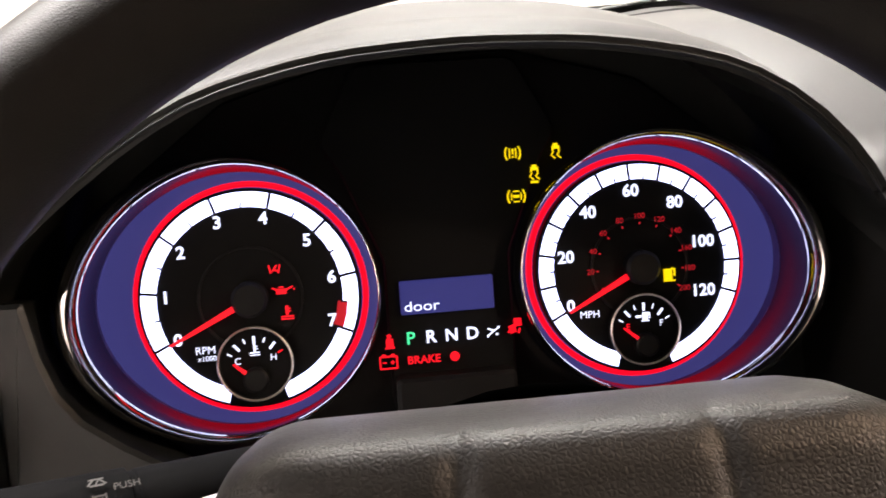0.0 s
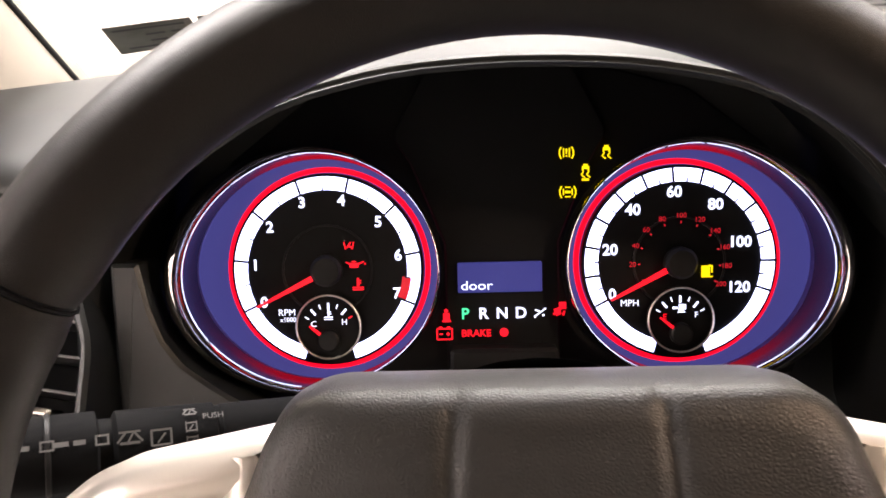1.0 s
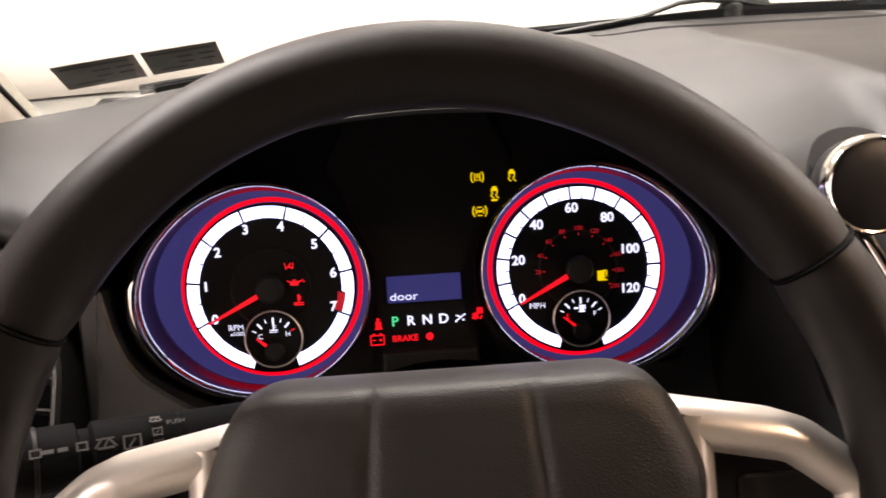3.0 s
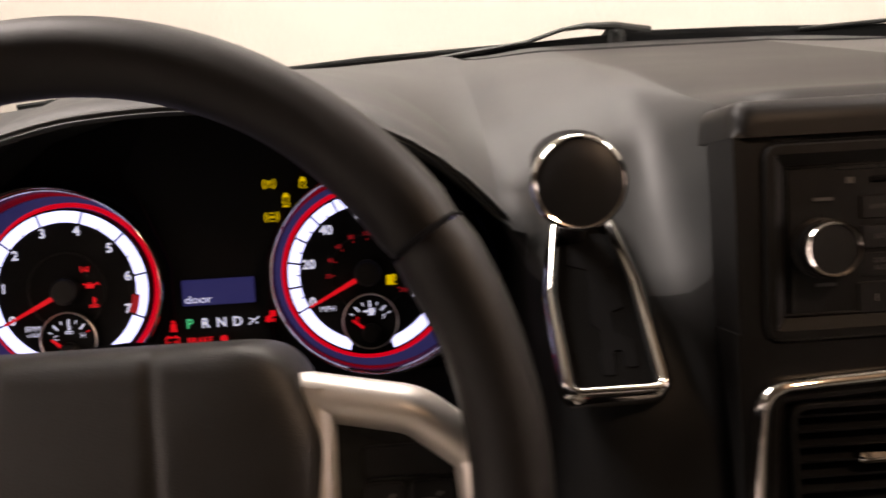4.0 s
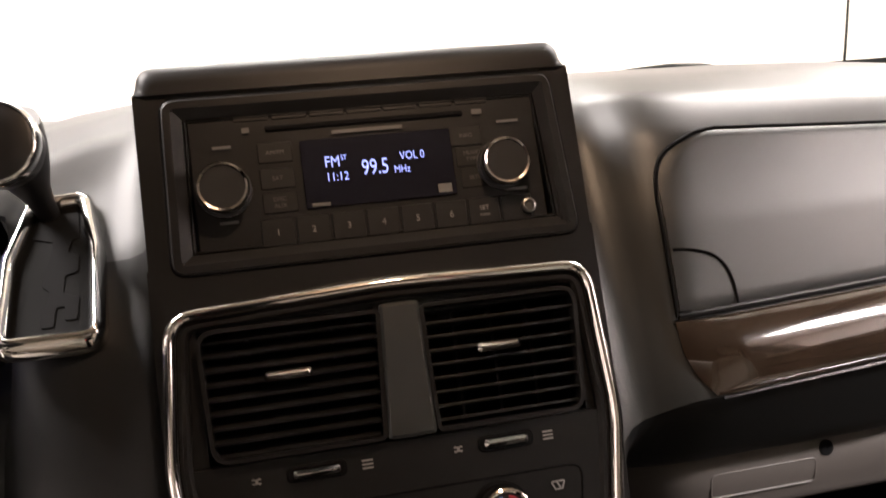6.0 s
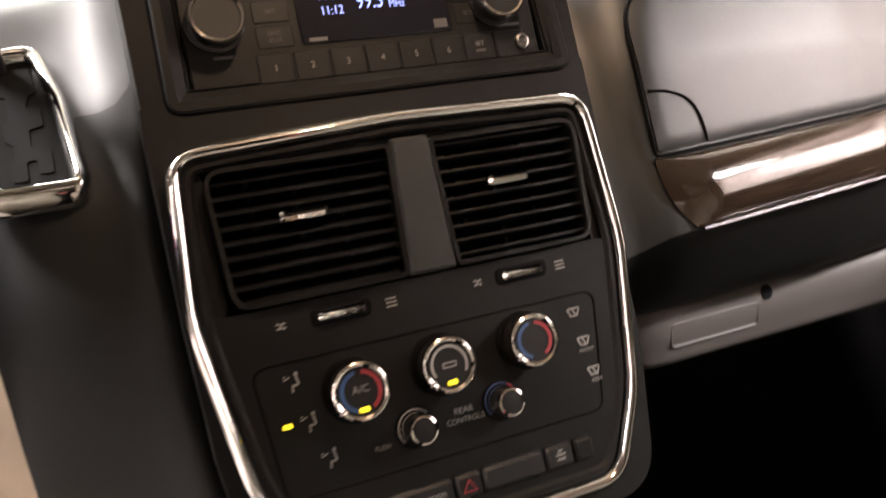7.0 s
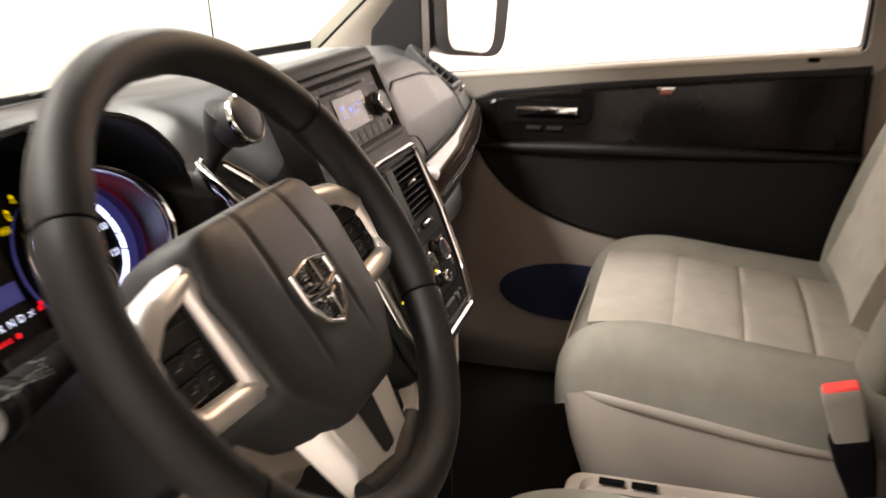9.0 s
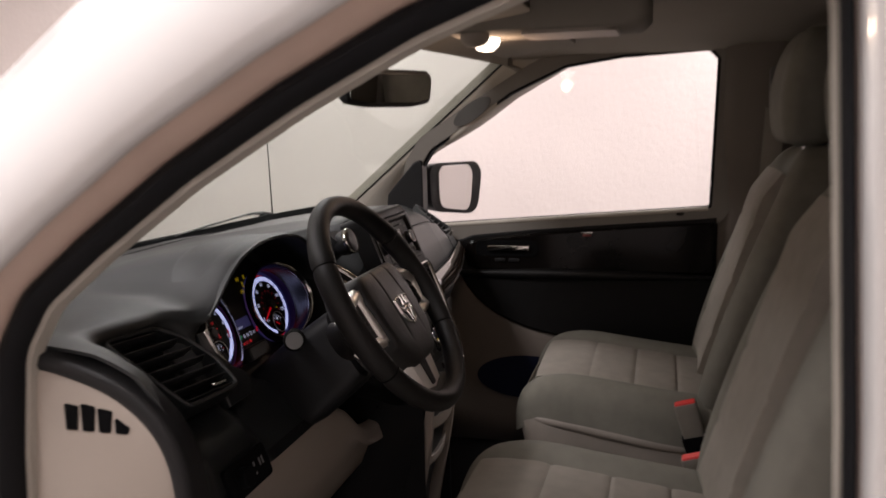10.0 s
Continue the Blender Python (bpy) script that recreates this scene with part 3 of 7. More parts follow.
STATIONS += [
    (0.540, [(base_y(0.54), 1.06), (0.88, 1.079), (0.65, 1.116), (0.50, 1.134), (0.43, 1.148), (0.400, 1.138), (stackface(1.09) + 0.030, 1.09), (stackface(1.0) + 0.050, 1.0), (stackface(0.90) + 0.030, 0.90), (stackface(0.822) + 0.004, 0.822), (0.33, 0.79)]),
    (0.553, [(base_y(0.553), 1.06), (0.88, 1.079), (0.66, 1.111), (0.53, 1.117), (0.475, 1.117), (0.445, 1.098), (0.410, 1.05), (0.365, 0.985), (0.325, 0.91), (0.30, 0.84), (0.36, 0.79)]),
    (0.573, [(base_y(0.573), 1.06), (0.87, 1.078), (0.66, 1.109), (0.54, 1.112), (0.482, 1.108), (0.452, 1.088), (0.420, 1.044), (0.386, 0.985), (0.356, 0.92), (0.40, 0.862), (0.46, 0.82)]),
    (0.592, [(base_y(0.592), 1.06), (0.87, 1.078), (0.66, 1.111), (0.54, 1.115), (0.468, 1.110), (0.436, 1.090), (0.402, 1.045), (0.372, 0.985), (0.350, 0.925), (0.41, 0.864), (0.47, 0.82)]),
    (0.606, [(base_y(0.606), 1.06), (0.86, 1.078), (0.66, 1.114), (0.52, 1.120), (0.447, 1.115), (0.415, 1.092), (0.387, 1.042), (0.362, 0.983), (0.338, 0.938), (0.396, 0.862), (0.46, 0.82)]),
    (0.63, [(base_y(0.63), 1.06), (0.86, 1.078), (0.66, 1.115), (0.51, 1.122), (0.44, 1.114), (0.410, 1.09), (0.385, 1.04), (0.362, 0.983), (0.337, 0.938), (0.390, 0.862), (0.46, 0.82)]),
    (0.80, [(base_y(0.8), 1.055), (0.84, 1.085), (0.66, 1.112), (0.52, 1.117), (0.446, 1.105), (0.418, 1.080), (0.393, 1.037), (0.372, 0.987), (0.349, 0.942), (0.392, 0.862), (0.46, 0.82)]),
    (0.92, [(base_y(0.92), 1.052), (0.82, 1.083), (0.66, 1.107), (0.54, 1.108), (0.468, 1.088), (0.430, 1.060), (0.405, 1.028), (0.388, 0.990), (0.366, 0.948), (0.402, 0.864), (0.465, 0.82)]),
    (1.00, [(base_y(1.0), 1.05), (0.80, 1.08), (0.66, 1.100), (0.55, 1.098), (0.490, 1.064), (0.446, 1.038), (0.415, 1.016), (0.399, 0.992), (0.380, 0.953), (0.412, 0.866), (0.47, 0.82)]),
    (1.06, [(base_y(1.06), 1.047), (0.79, 1.075), (0.67, 1.094), (0.56, 1.096), (0.505, 1.068), (0.455, 1.036), (0.422, 1.014), (0.409, 0.993), (0.394, 0.960), (0.43, 0.870), (0.49, 0.82)]),
    (1.10, [(base_y(1.1), 1.045), (0.78, 1.070), (0.68, 1.088), (0.59, 1.094), (0.530, 1.078), (0.475, 1.046), (0.437, 1.016), (0.420, 0.993), (0.408, 0.964), (0.45, 0.872), (0.50, 0.82)]),
    (1.14, [(0.80, 1.044), (0.75, 1.060), (0.69, 1.075), (0.61, 1.080), (0.555, 1.070), (0.500, 1.044), (0.462, 1.014), (0.444, 0.990), (0.436, 0.966), (0.47, 0.885), (0.52, 0.82)]),
    (1.20, [(0.80, 1.035), (0.76, 1.055), (0.71, 1.065), (0.66, 1.068), (0.60, 1.058), (0.57, 1.04), (0.55, 1.01), (0.54, 0.975), (0.53, 0.935), (0.54, 0.905), (0.56, 0.82)]),
]


def dash_keys(x):
    for (x0, k0), (x1, k1) in zip(STATIONS, STATIONS[1:]):
        if x <= x1:
            t = (x - x0) / (x1 - x0)
            return [Vector(a).lerp(Vector(b), t) for a, b in zip(k0, k1)]
    return [Vector(k) for k in STATIONS[-1][1]]


def dash_curve(x, per=4):
    """A section of the dashboard: softly rounded between the key points."""
    ks = dash_keys(x)
    out = []
    for i in range(len(ks) - 1):
        a, b, c, d = ks[max(i - 1, 0)], ks[i], ks[i + 1], ks[min(i + 2, len(ks) - 1)]
        for j in range(per):
            t = j / per
            s = 0.22                          # how round: low values keep edges where the keys put them
            m0, m1 = (c - a) * s, (d - b) * s
            h = (2 * t ** 3 - 3 * t * t + 1) * b + (t ** 3 - 2 * t * t + t) * m0 + (-2 * t ** 3 + 3 * t * t) * c + (t ** 3 - t * t) * m1
            out.append(h)
    out.append(ks[-1])
    return out


def dash_at(x, f):
    """The dashboard's surface at x and at place f along the key points, with its outward normal."""
    def raw(x, f):
        ks = dash_keys(x)
        i = min(int(f), len(ks) - 2)
        p = ks[i].lerp(ks[i + 1], f - i)
        return Vector((x, p.x, p.y))
    p = raw(x, f)
    du, dv = raw(x + 0.004, f) - raw(x - 0.004, f), raw(x, min(f + 0.06, 9.99)) - raw(x, max(f - 0.06, 0))
    return p, dv.cross(du).normalized()


dashboard = thing("dashboard", pose(0, 0, 0), "dark grey soft-touch dashboard under the windshield", "dashboard")
xs = []
for (x0, _), (x1, _) in zip(STATIONS, STATIONS[1:]):
    k = max(2, int((x1 - x0) / 0.012))
    xs += [x0 + (x1 - x0) * i / k for i in range(k)]
xs.append(STATIONS[-1][0])
cols = [[(x, p.x, p.y) for p in dash_curve(x)] for x in xs]
for _ in range(2):                            # ease the joints between sections
    cols = [cols[0]] + [[tuple(0.25 * a + 0.5 * b + 0.25 * c for a, b, c in zip(p, q, r)) for p, q, r in zip(cols[i - 1], cols[i], cols[i + 1])] for i in range(1, len(cols) - 1)] + [cols[-1]]
cut0 = next(i for i, x in enumerate(xs) if x > 0.306)
cut1 = next(i for i, x in enumerate(xs) if x > 0.546)
cutm = next(i for i, x in enumerate(xs) if x > 0.190)
for a, b, name, mat_, lab in ((0, cutm, "instrument_panel", DASH, "dark grey grained panel with a gauge hood"), (cutm, cut0, "shift_panel", DASH, "dark grey grained panel round the gear gate"), (cut0, cut1, "centre_pod", STACK, "black pod round the radio"), (cut1, len(cols) - 1, "passenger_panel", LID_LITDASH, "dark grey grained passenger side panel, paler for the light on it")):
    bm = bmesh.new()
    split = {"instrument_panel": 35, "shift_panel": 24, "passenger_panel": 32}.get(name, len(cols[0]) - 1)
    thick(bm, [c[:split + 1][::-1] for c in cols[a:b + 1]], 0.004)
    part(name, bm, mat_, dashboard, lab, smooth=50)
    if mat_ is not STACK:
        # below the split the shade is put into a darker colour
        bm = bmesh.new()
        thick(bm, [c[split:][::-1] for c in cols[a:b + 1]], 0.004)
        part("lower_panel", bm, SHADEDASH, dashboard, "lower dash panel, darkened for its shade", smooth=50)

# upright panel between the side vent and the hollow of the gauges
bm = bmesh.new()
plate(bm, rpoly([(-0.183, -0.050), (-0.122, -0.050), (-0.108, -0.030), (-0.116, -0.0150), (-0.134, -0.004), (-0.150, 0.008), (-0.159, 0.020), (-0.165, 0.036), (-0.170, 0.060), (-0.184, 0.060)], [0.002, 0.002, 0.02, 0.02, 0.02, 0.02, 0.02, 0.02, 0.002, 0.002], 4), -0.030, 0.0, 0.002)
part("hollow_panel", bm, LID_LITDASH, dashboard, "grained panel beside the gauges, greyer for the light on it", m=pose(0, 0.440, 1.0, 67.5))

# end cap seen through the open door: pale, rounded, with a slotted outlet
bm = bmesh.new()
path = [Vector((p.x, p.y)) for p in spline([(0.60, 1.070, 0), (0.545, 1.078, 0), (0.495, 1.073, 0), (0.430, 1.052, 0), (0.385, 1.018, 0), (0.362, 0.975, 0), (0.354, 0.92, 0)], 36)] + [Vector((0.354, 0.60)), Vector((0.60, 0.60))]
inner = shrink(path, 0.010)
loops = [[(-0.400, p.x, p.y) for p in path], [(-0.412, p.x, p.y) for p in path], [(-0.420, p.x, p.y) for p in inner]]
rings(bm, loops)
endcap = part("end_cap", bm, BEIGE, dashboard, "pale pinkish beige end panel", smooth=40)
bm = bmesh.new()
loops = []
for off, x in ((0.004, -0.398), (0.004, -0.4175), (-0.002, -0.4205), (-0.013, -0.4190), (-0.017, -0.412), (-0.017, -0.385), (0.004, -0.385)):
    loops.append([(x, p.x, p.y) for p in shrink(path, off)[2:37]])
rings(bm, loops, closed=False)
part("end_gasket", bm, BLACK, dashboard, "black rounded gasket round the end panel", smooth=60)
for i in range(4):
    bm = bmesh.new()
    y0 = 0.487 - i * 0.0210
    hgt = (0.030, 0.031, 0.027, 0.018)[i]
    pts = [(y0, 1.008), (y0 - 0.014, 1.008), (y0 - 0.014 - 0.004, 1.008 + hgt * (0.92 if i < 3 else 0.4)), (y0, 1.008 + hgt)]
    lp = rpoly(pts, 0.002, 2)
    rings(bm, [[(-0.4185, p.x, p.y) for p in lp], [(-0.4215, p.x, p.y) for p in lp]])
    part("outlet_slot", bm, MATTE, endcap)


def lid(name, x0, x1, f0, f1, lift, material, parent, label, nx=40, nf=10, round_x=0.0, swell=0.0, round_top=0.0):
    """A panel that follows the dashboard, raised by lift."""
    rows = []
    for i in range(nf + 1):
        f = f0 + (f1 - f0) * i / nf
        row = []
        for j in range(nx + 1):
            xa = x0 + round_x * (i / nf) ** 3 + round_top * (1 - i / nf) ** 9
            p, nrm = dash_at(xa + (x1 - xa) * j / nx, f)
            edge = min(i, nf - i, j, nx - j)
            row.append(p + nrm * (lift + swell * math.sin(math.pi * i / nf) ** 0.8 * min(1, j / 4) - (0.0015 if edge == 0 else 0)))
        rows.append(row)
    bm = bmesh.new()
    thick(bm, rows, lift + 0.004)
    return part(name, bm, material, parent, label, smooth=60)


def seam(name, pts, r, material, parent):
    bm = bmesh.new()
    tube(bm, pts, r, 6)
    return part(name, bm, material, parent)


# demister grille along the glass
lid("demister_slot", -0.30, 1.12, 0.45, 0.62, 0.0012, MATTE, dashboard, "black demister slot along the windshield", nx=60, nf=2)

# passenger side: upper lid, glossy strip, lower box
glove = thing("glove_compartment", pose(0, 0, 0), "dark grey upper glove compartment with a dark glossy trim strip", "glove box")
lid("upper_lid", 0.611, 0.957, 4.9, 6.93, 0.0035, LID_LITDASH, glove, "dark grey grained lid", nx=60, nf=28, round_top=0.05)
lid("trim_strip", 0.607, 1.128, 7.04, 7.96, 0.004, BRONZE, glove, "dark bronze high-gloss strip", nx=70, nf=16, round_x=0.016, swell=0.0065)
edge = lambda x, f, l: dash_at(x, f)[0] + dash_at(x, f)[1] * l
seam("gap", [edge(0.609 + 0.52 * i / 40, 6.985, 0.003) for i in range(41)], 0.0014, MATTE, glove)
seam("gap", [edge(0.6085 + 0.05 * (i / 40) ** 9, 6.985 - 2.1 * i / 40, 0.0025) for i in range(41)], 0.0013, MATTE, glove)
seam("gap", [edge(0.659 + 0.30 * i / 40, 4.885, 0.0025) for i in range(41)], 0.0012, MATTE, glove)
seam("gap", [edge(0.959, 6.98 - 2.1 * i / 20, 0.003) for i in range(21)], 0.0010, MATTE, glove)
seam("latch_gap", [edge(0.650 - 0.038 * (i / 16) ** 2.2, 6.93 - 0.62 * (1 - (1 - i / 16) ** 2.2), 0.0042) for i in range(17)], 0.0009, MATTE, glove)
seam("chrome_edge", [edge(0.626 + 0.496 * i / 40, 7.97 - 0.75 * max(0, (i - 34) / 6) ** 2, 0.0052) for i in range(41)], 0.0012, DARKCHROME, glove)

lower_box = thing("lower_glove_box", pose(0, 0, 0), "beige plastic lower glove box, darkened for shade under the passenger dash", "glove box")
bm = bmesh.new()
keys = [(0.460, 0.858), (0.424, 0.850), (0.412, 0.836), (0.413, 0.808), (0.425, 0.791), (0.50, 0.782)]
sec = spline([(0, a, b) for a, b in keys], 20)
rows = [[(x, p.y + 0.05 * max(0, (x - 0.95) / 0.2) ** 2 + 0.10 * max(0, (0.66 - x) / 0.09) ** 2, p.z + (0.03 * max(0, (0.66 - x) / 0.09) ** 2)) for p in sec] for x in [0.575 + 0.575 * i / 30 for i in range(31)]]
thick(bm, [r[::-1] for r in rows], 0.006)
part("box_front", bm, DARKBEIGE, lower_box, "moulded front with shade in its colour", smooth=60)
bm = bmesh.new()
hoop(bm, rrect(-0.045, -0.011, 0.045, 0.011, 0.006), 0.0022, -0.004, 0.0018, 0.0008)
part("pull_handle", bm, DARKBEIGE, lower_box, m=pose(0.71, 0.4125, 0.822, 88))
bm = bmesh.new()
lathe(bm, [(0.0062, -0.002), (0.0062, 0.0012), (0.0050, 0.0016), (0.0004, 0.0010)], 20)
part("lock", bm, MATTE, lower_box, m=pose(0.763, 0.4135, 0.838, 70))

# ---------------------------------------------------------------- instrument cluster
cluster = thing("instrument_cluster", pose(KX, 0.512, 1.037, 67.5), "lit instrument cluster with two chrome-ringed round gauges and blue fill light", "gauge cluster")
GV, GU, GR = -0.0125, 0.0974, 0.0567          # gauge centres and the red ring's radius
bm = bmesh.new()
plate(bm, rpoly([(-0.175, -0.080), (0.175, -0.080), (0.178, 0.020), (0.150, 0.050), (0.105, 0.084), (0.04, 0.102), (-0.04, 0.102), (-0.105, 0.084), (-0.150, 0.050), (-0.178, 0.020)], 0.02, 4), -0.017, -0.0085, 0.001)
part("backing", bm, FACE, cluster, "black backing plate")
bm = bmesh.new()
plate(bm, rpoly([(-0.032, -0.080), (0.032, -0.080), (0.032, 0.0), (0.050, 0.045), (0.060, 0.060), (0.04, 0.098), (-0.04, 0.098), (-0.060, 0.060), (-0.050, 0.045), (-0.032, 0.0)], 0.01, 4), -0.0090, -0.003, 0.001)
part("centre_mask", bm, FACE, cluster, "black mask between the gauges")


def oval(cx, out, dx, rx, ry):
    """The gauges' rings bulge outwards, away from the middle."""
    pts = []
    for i in range(72):
        a = 2 * math.pi * i / 72
        c, s = math.cos(a), math.sin(a)
        bulge = 1 + 0.06 * max(0, c * out) ** 2
        pts.append(Vector((cx + out * dx + rx * c * bulge, GV + ry * s)))
    return pts


def needle(parent, cx, cy, ang, length, back, material, w=0.0016, z=0.006):
    bm = bmesh.new()
    plate(bm, [Vector((back, -w)), Vector((length, -w * 0.4)), Vector((length, w * 0.4)), Vector((back, w))], 0, 0.0012, 0.0003)
    return part("needle", bm, material, parent, m=pose(cx, cy, z, 0, 0, ang))


def gauge(side, first, step, count, labels, at, minor):
    """One gauge: well, blue crescent, red ring, white band with ticks, numerals."""
    cx = side * GU
    name = "tachometer" if side < 0 else "speedometer"
    bm = bmesh.new()
    ov = oval(cx, side, 0.0048, 0.0668, 0.0630)
    rings(bm, [[(p.x, p.y, -0.0080) for p in ov], [(p.x, p.y, -0.0055) for p in ov]])
    g = part(name, bm, BLUEFILL, cluster, "round gauge on a glowing violet-blue ground")
    # chrome bezel: a tapering tube round the well, heavier on the outer side
    k = 72
    slope = lambda a: 0.78 + 0.52 * math.cos(a) * side      # the ring stands lower on its inner side
    rise = lambda a, z: 0.0042 * max(0, math.sin(a)) ** 2 * max(0, z) / 0.036      # and reaches higher at its crown
    loops = []
    for r_in, z in ((0.0042, 0.031), (0.0038, 0.036), (0.0010, 0.0385), (-0.0020, 0.0375), (-0.0042, 0.033), (-0.0060, 0.025)):
        lp = []
        for i, p in enumerate(ov):
            a = 2 * math.pi * i / k
            fat = 0.22 + 1.0 * max(0, math.cos(a) * side) ** 1.5
            c = Vector((cx + side * 0.0048, GV))
            d = (p - c).normalized()
            q = p - d * r_in * (fat if r_in < 0 else 0.55 + 0.45 * math.cos(a) * side) - d * 0.0034 * max(0, math.cos(a) * side) * z / 0.039
            lp.append((q.x, q.y + rise(a, z), z * slope(a)))
        loops.append(lp)
    bm = bmesh.new()
    rings(bm, loops, False, False)
    part("bezel", bm, CHROME, g, "chrome ring, wider on its outer side", smooth=70)
    skirt = []
    for spread, z in ((0.0060, 0.0260), (0.0100, 0.014), (0.012, -0.004)):
        lp = []
        for i, p in enumerate(ov):
            fat = 0.22 + 1.0 * max(0, math.cos(2 * math.pi * i / k) * side) ** 1.5
            q = p + (p - c).normalized() * spread * fat
            a = 2 * math.pi * i / k
            lp.append((q.x, q.y + rise(a, z), z * slope(a)))
        skirt.append(lp)
    bm = bmesh.new()
    rings(bm, skirt, False, False)
    part("bezel_skirt", bm, MATTE, g, "black outer skirt of the ring", smooth=70)
    wall = []
    for inset, z in ((0.0005, -0.0055), (0.0030, 0.002), (0.0040, 0.007)):
        lp = []
        for i, p in enumerate(ov):
            a = 2 * math.pi * i / k
            q = p - (p - c).normalized() * (inset * (0.55 + 0.45 * math.cos(a) * side) + 0.0034 * max(0, math.cos(a) * side) * z / 0.039)
            lp.append((q.x, q.y + rise(a, z), z * slope(a)))
        wall.append(lp)
    bm = bmesh.new()
    rings(bm, wall, False, False)
    part("well_wall", bm, WELL, g, "wall of the gauge well, tinted blue for the glow", smooth=70)
    wall = []
    for inset, z in ((0.0040, 0.007), (0.0030, 0.013), (0.0028, 0.020), (0.0034, 0.027), (0.0042, 0.0312)):
        lp = []
        for i, p in enumerate(ov):
            a = 2 * math.pi * i / k
            q = p - (p - c).normalized() * (inset * (0.55 + 0.45 * math.cos(a) * side) + 0.0034 * max(0, math.cos(a) * side) * z / 0.039)
            lp.append((q.x, q.y + rise(a, z), z * slope(a)))
        wall.append(lp)
    bm = bmesh.new()
    rings(bm, wall, False, False)
    part("bezel_wall", bm, DARKCHROME, g, "dark mirrored inner wall of the ring", smooth=70)
    bm = bmesh.new()
    lathe(bm, [(GR - 0.0024, -0.0056), (GR - 0.0022, -0.0030), (GR - 0.0014, -0.0022), (GR - 0.0004, -0.0022), (GR + 0.0004, -0.0030), (GR + 0.0006, -0.0056)], 72, cx, GV)
    part("red_ring", bm, REDRING, g, "glowing red ring")
    bm = bmesh.new()
    lathe(bm, [(GR - 0.0030, -0.0056), (GR - 0.0030, 0.0018), (GR - 0.0034, 0.0022), (0.001, 0.0024)], 72, cx, GV)
    part("dial", bm, FACE, g, "black dial")
    r0, r1 = 0.0446, 0.0520
    bm = bmesh.new()
    sector(bm, cx, GV, r0, r1, -74, 254, 0.003, 96)
    part("white_band", bm, BAND, g, "glowing white scale", smooth=0)
    for i in range((count - 1) * minor + 1):
        a = first - step * i / minor
        major = i % minor == 0
        half = minor == 4 and i % minor == 2
        h = 0.0092 if major or half else 0.0034
        rr = r0 - 0.0012 + h / 2
        bars(g, TICK, 0.0034, [(cx + rr * math.cos(radians(a)), GV + rr * math.sin(radians(a)), h, 0.0014 if major or half else 0.0009, a)], "tick")
    for s, (a, rr) in zip(labels, at):
        words(s, 0.0084, g, WHITEINK, cx + rr * math.cos(radians(a)), GV + rr * math.sin(radians(a)), 0.0036, name="numeral", bold=0.00022)
    # the raised small gauge
    bm = bmesh.new()
    lathe(bm, [(0.0183, 0.002), (0.0183, 0.0062), (0.0176, 0.0068), (0.0170, 0.0062), (0.0170, 0.0045), (0.0005, 0.0045)], 48, cx, GV - 0.0315)
    small = part("small_gauge", bm, FACE, g, "small round gauge set into the dial")
    bm = bmesh.new()
    lathe(bm, [(0.0182, 0.0058), (0.0184, 0.0068), (0.0178, 0.0073), (0.0173, 0.0068), (0.0173, 0.0060)], 48, cx, GV - 0.0315)
    part("rim", bm, SATIN, small, "thin silver rim")
    for i in range(7):
        a = 150 - 20 * i
        rr, hh = (0.0133, 0.0042) if i % 2 == 1 else (0.0140, 0.0026)
        bars(small, WHITEINK if i < 6 or side > 0 else REDINK, 0.0049, [(cx + rr * math.cos(radians(a)), GV - 0.0335 + rr * math.sin(radians(a)), hh, 0.0012 if i % 2 else 0.0007, a)], "tick")
    words("C" if side < 0 else "E", 0.0046, small, WHITEINK if side < 0 else REDINK, cx - 0.0085, GV - 0.0300, 0.0050, name="letter")
    words("H" if side < 0 else "F", 0.0046, small, WHITEINK, cx + 0.0088, GV - 0.0292, 0.0050, name="letter")
    if side < 0:
        bars(small, WHITEINK, 0.0049, [(cx, GV - 0.0262, 0.0050, 0.0007, 0), (cx, GV - 0.0240, 0.0009, 0.0036, 0), (cx + 0.0009, GV - 0.0232, 0.0014, 0.0005, 0), (cx + 0.0009, GV - 0.0244, 0.0014, 0.0005, 0), (cx, GV - 0.0274, 0.0050, 0.0005, 0)], "symbol")
    else:
        bars(small, WHITEINK, 0.0049, [(cx + 0.0006, GV - 0.0250, 0.0030, 0.0040, 0), (cx + 0.0028, GV - 0.0246, 0.0007, 0.0030, 0), (cx + 0.0006, GV - 0.0274, 0.0042, 0.0006, 0), (cx - 0.0024, GV - 0.0250, 0.0022, 0.0012, 0), (cx - 0.0036, GV - 0.0250, 0.0013, 0.0013, 45)], "symbol")
    bm = bmesh.new()
    lathe(bm, [(0.0062, 0.0045), (0.0062, 0.0085), (0.0050, 0.0096), (0.0004, 0.0098)], 32, cx, GV - 0.0392)
    part("hub", bm, BLACK, small)
    bm = bmesh.new()
    lathe(bm, [(0.0088, 0.0024), (0.0088, 0.0085), (0.0072, 0.0105), (0.0004, 0.0108)], 40, cx, GV)
    part("hub", bm, BLACK, g, "black needle hub")
    bm = bmesh.new()
    hoop(bm, circle(cx, GV, 0.0255, 56), 0.0012, 0.0022, 0.0034, 0.0003)
    part("inner_ring", bm, BLACK, g)
    return g, cx


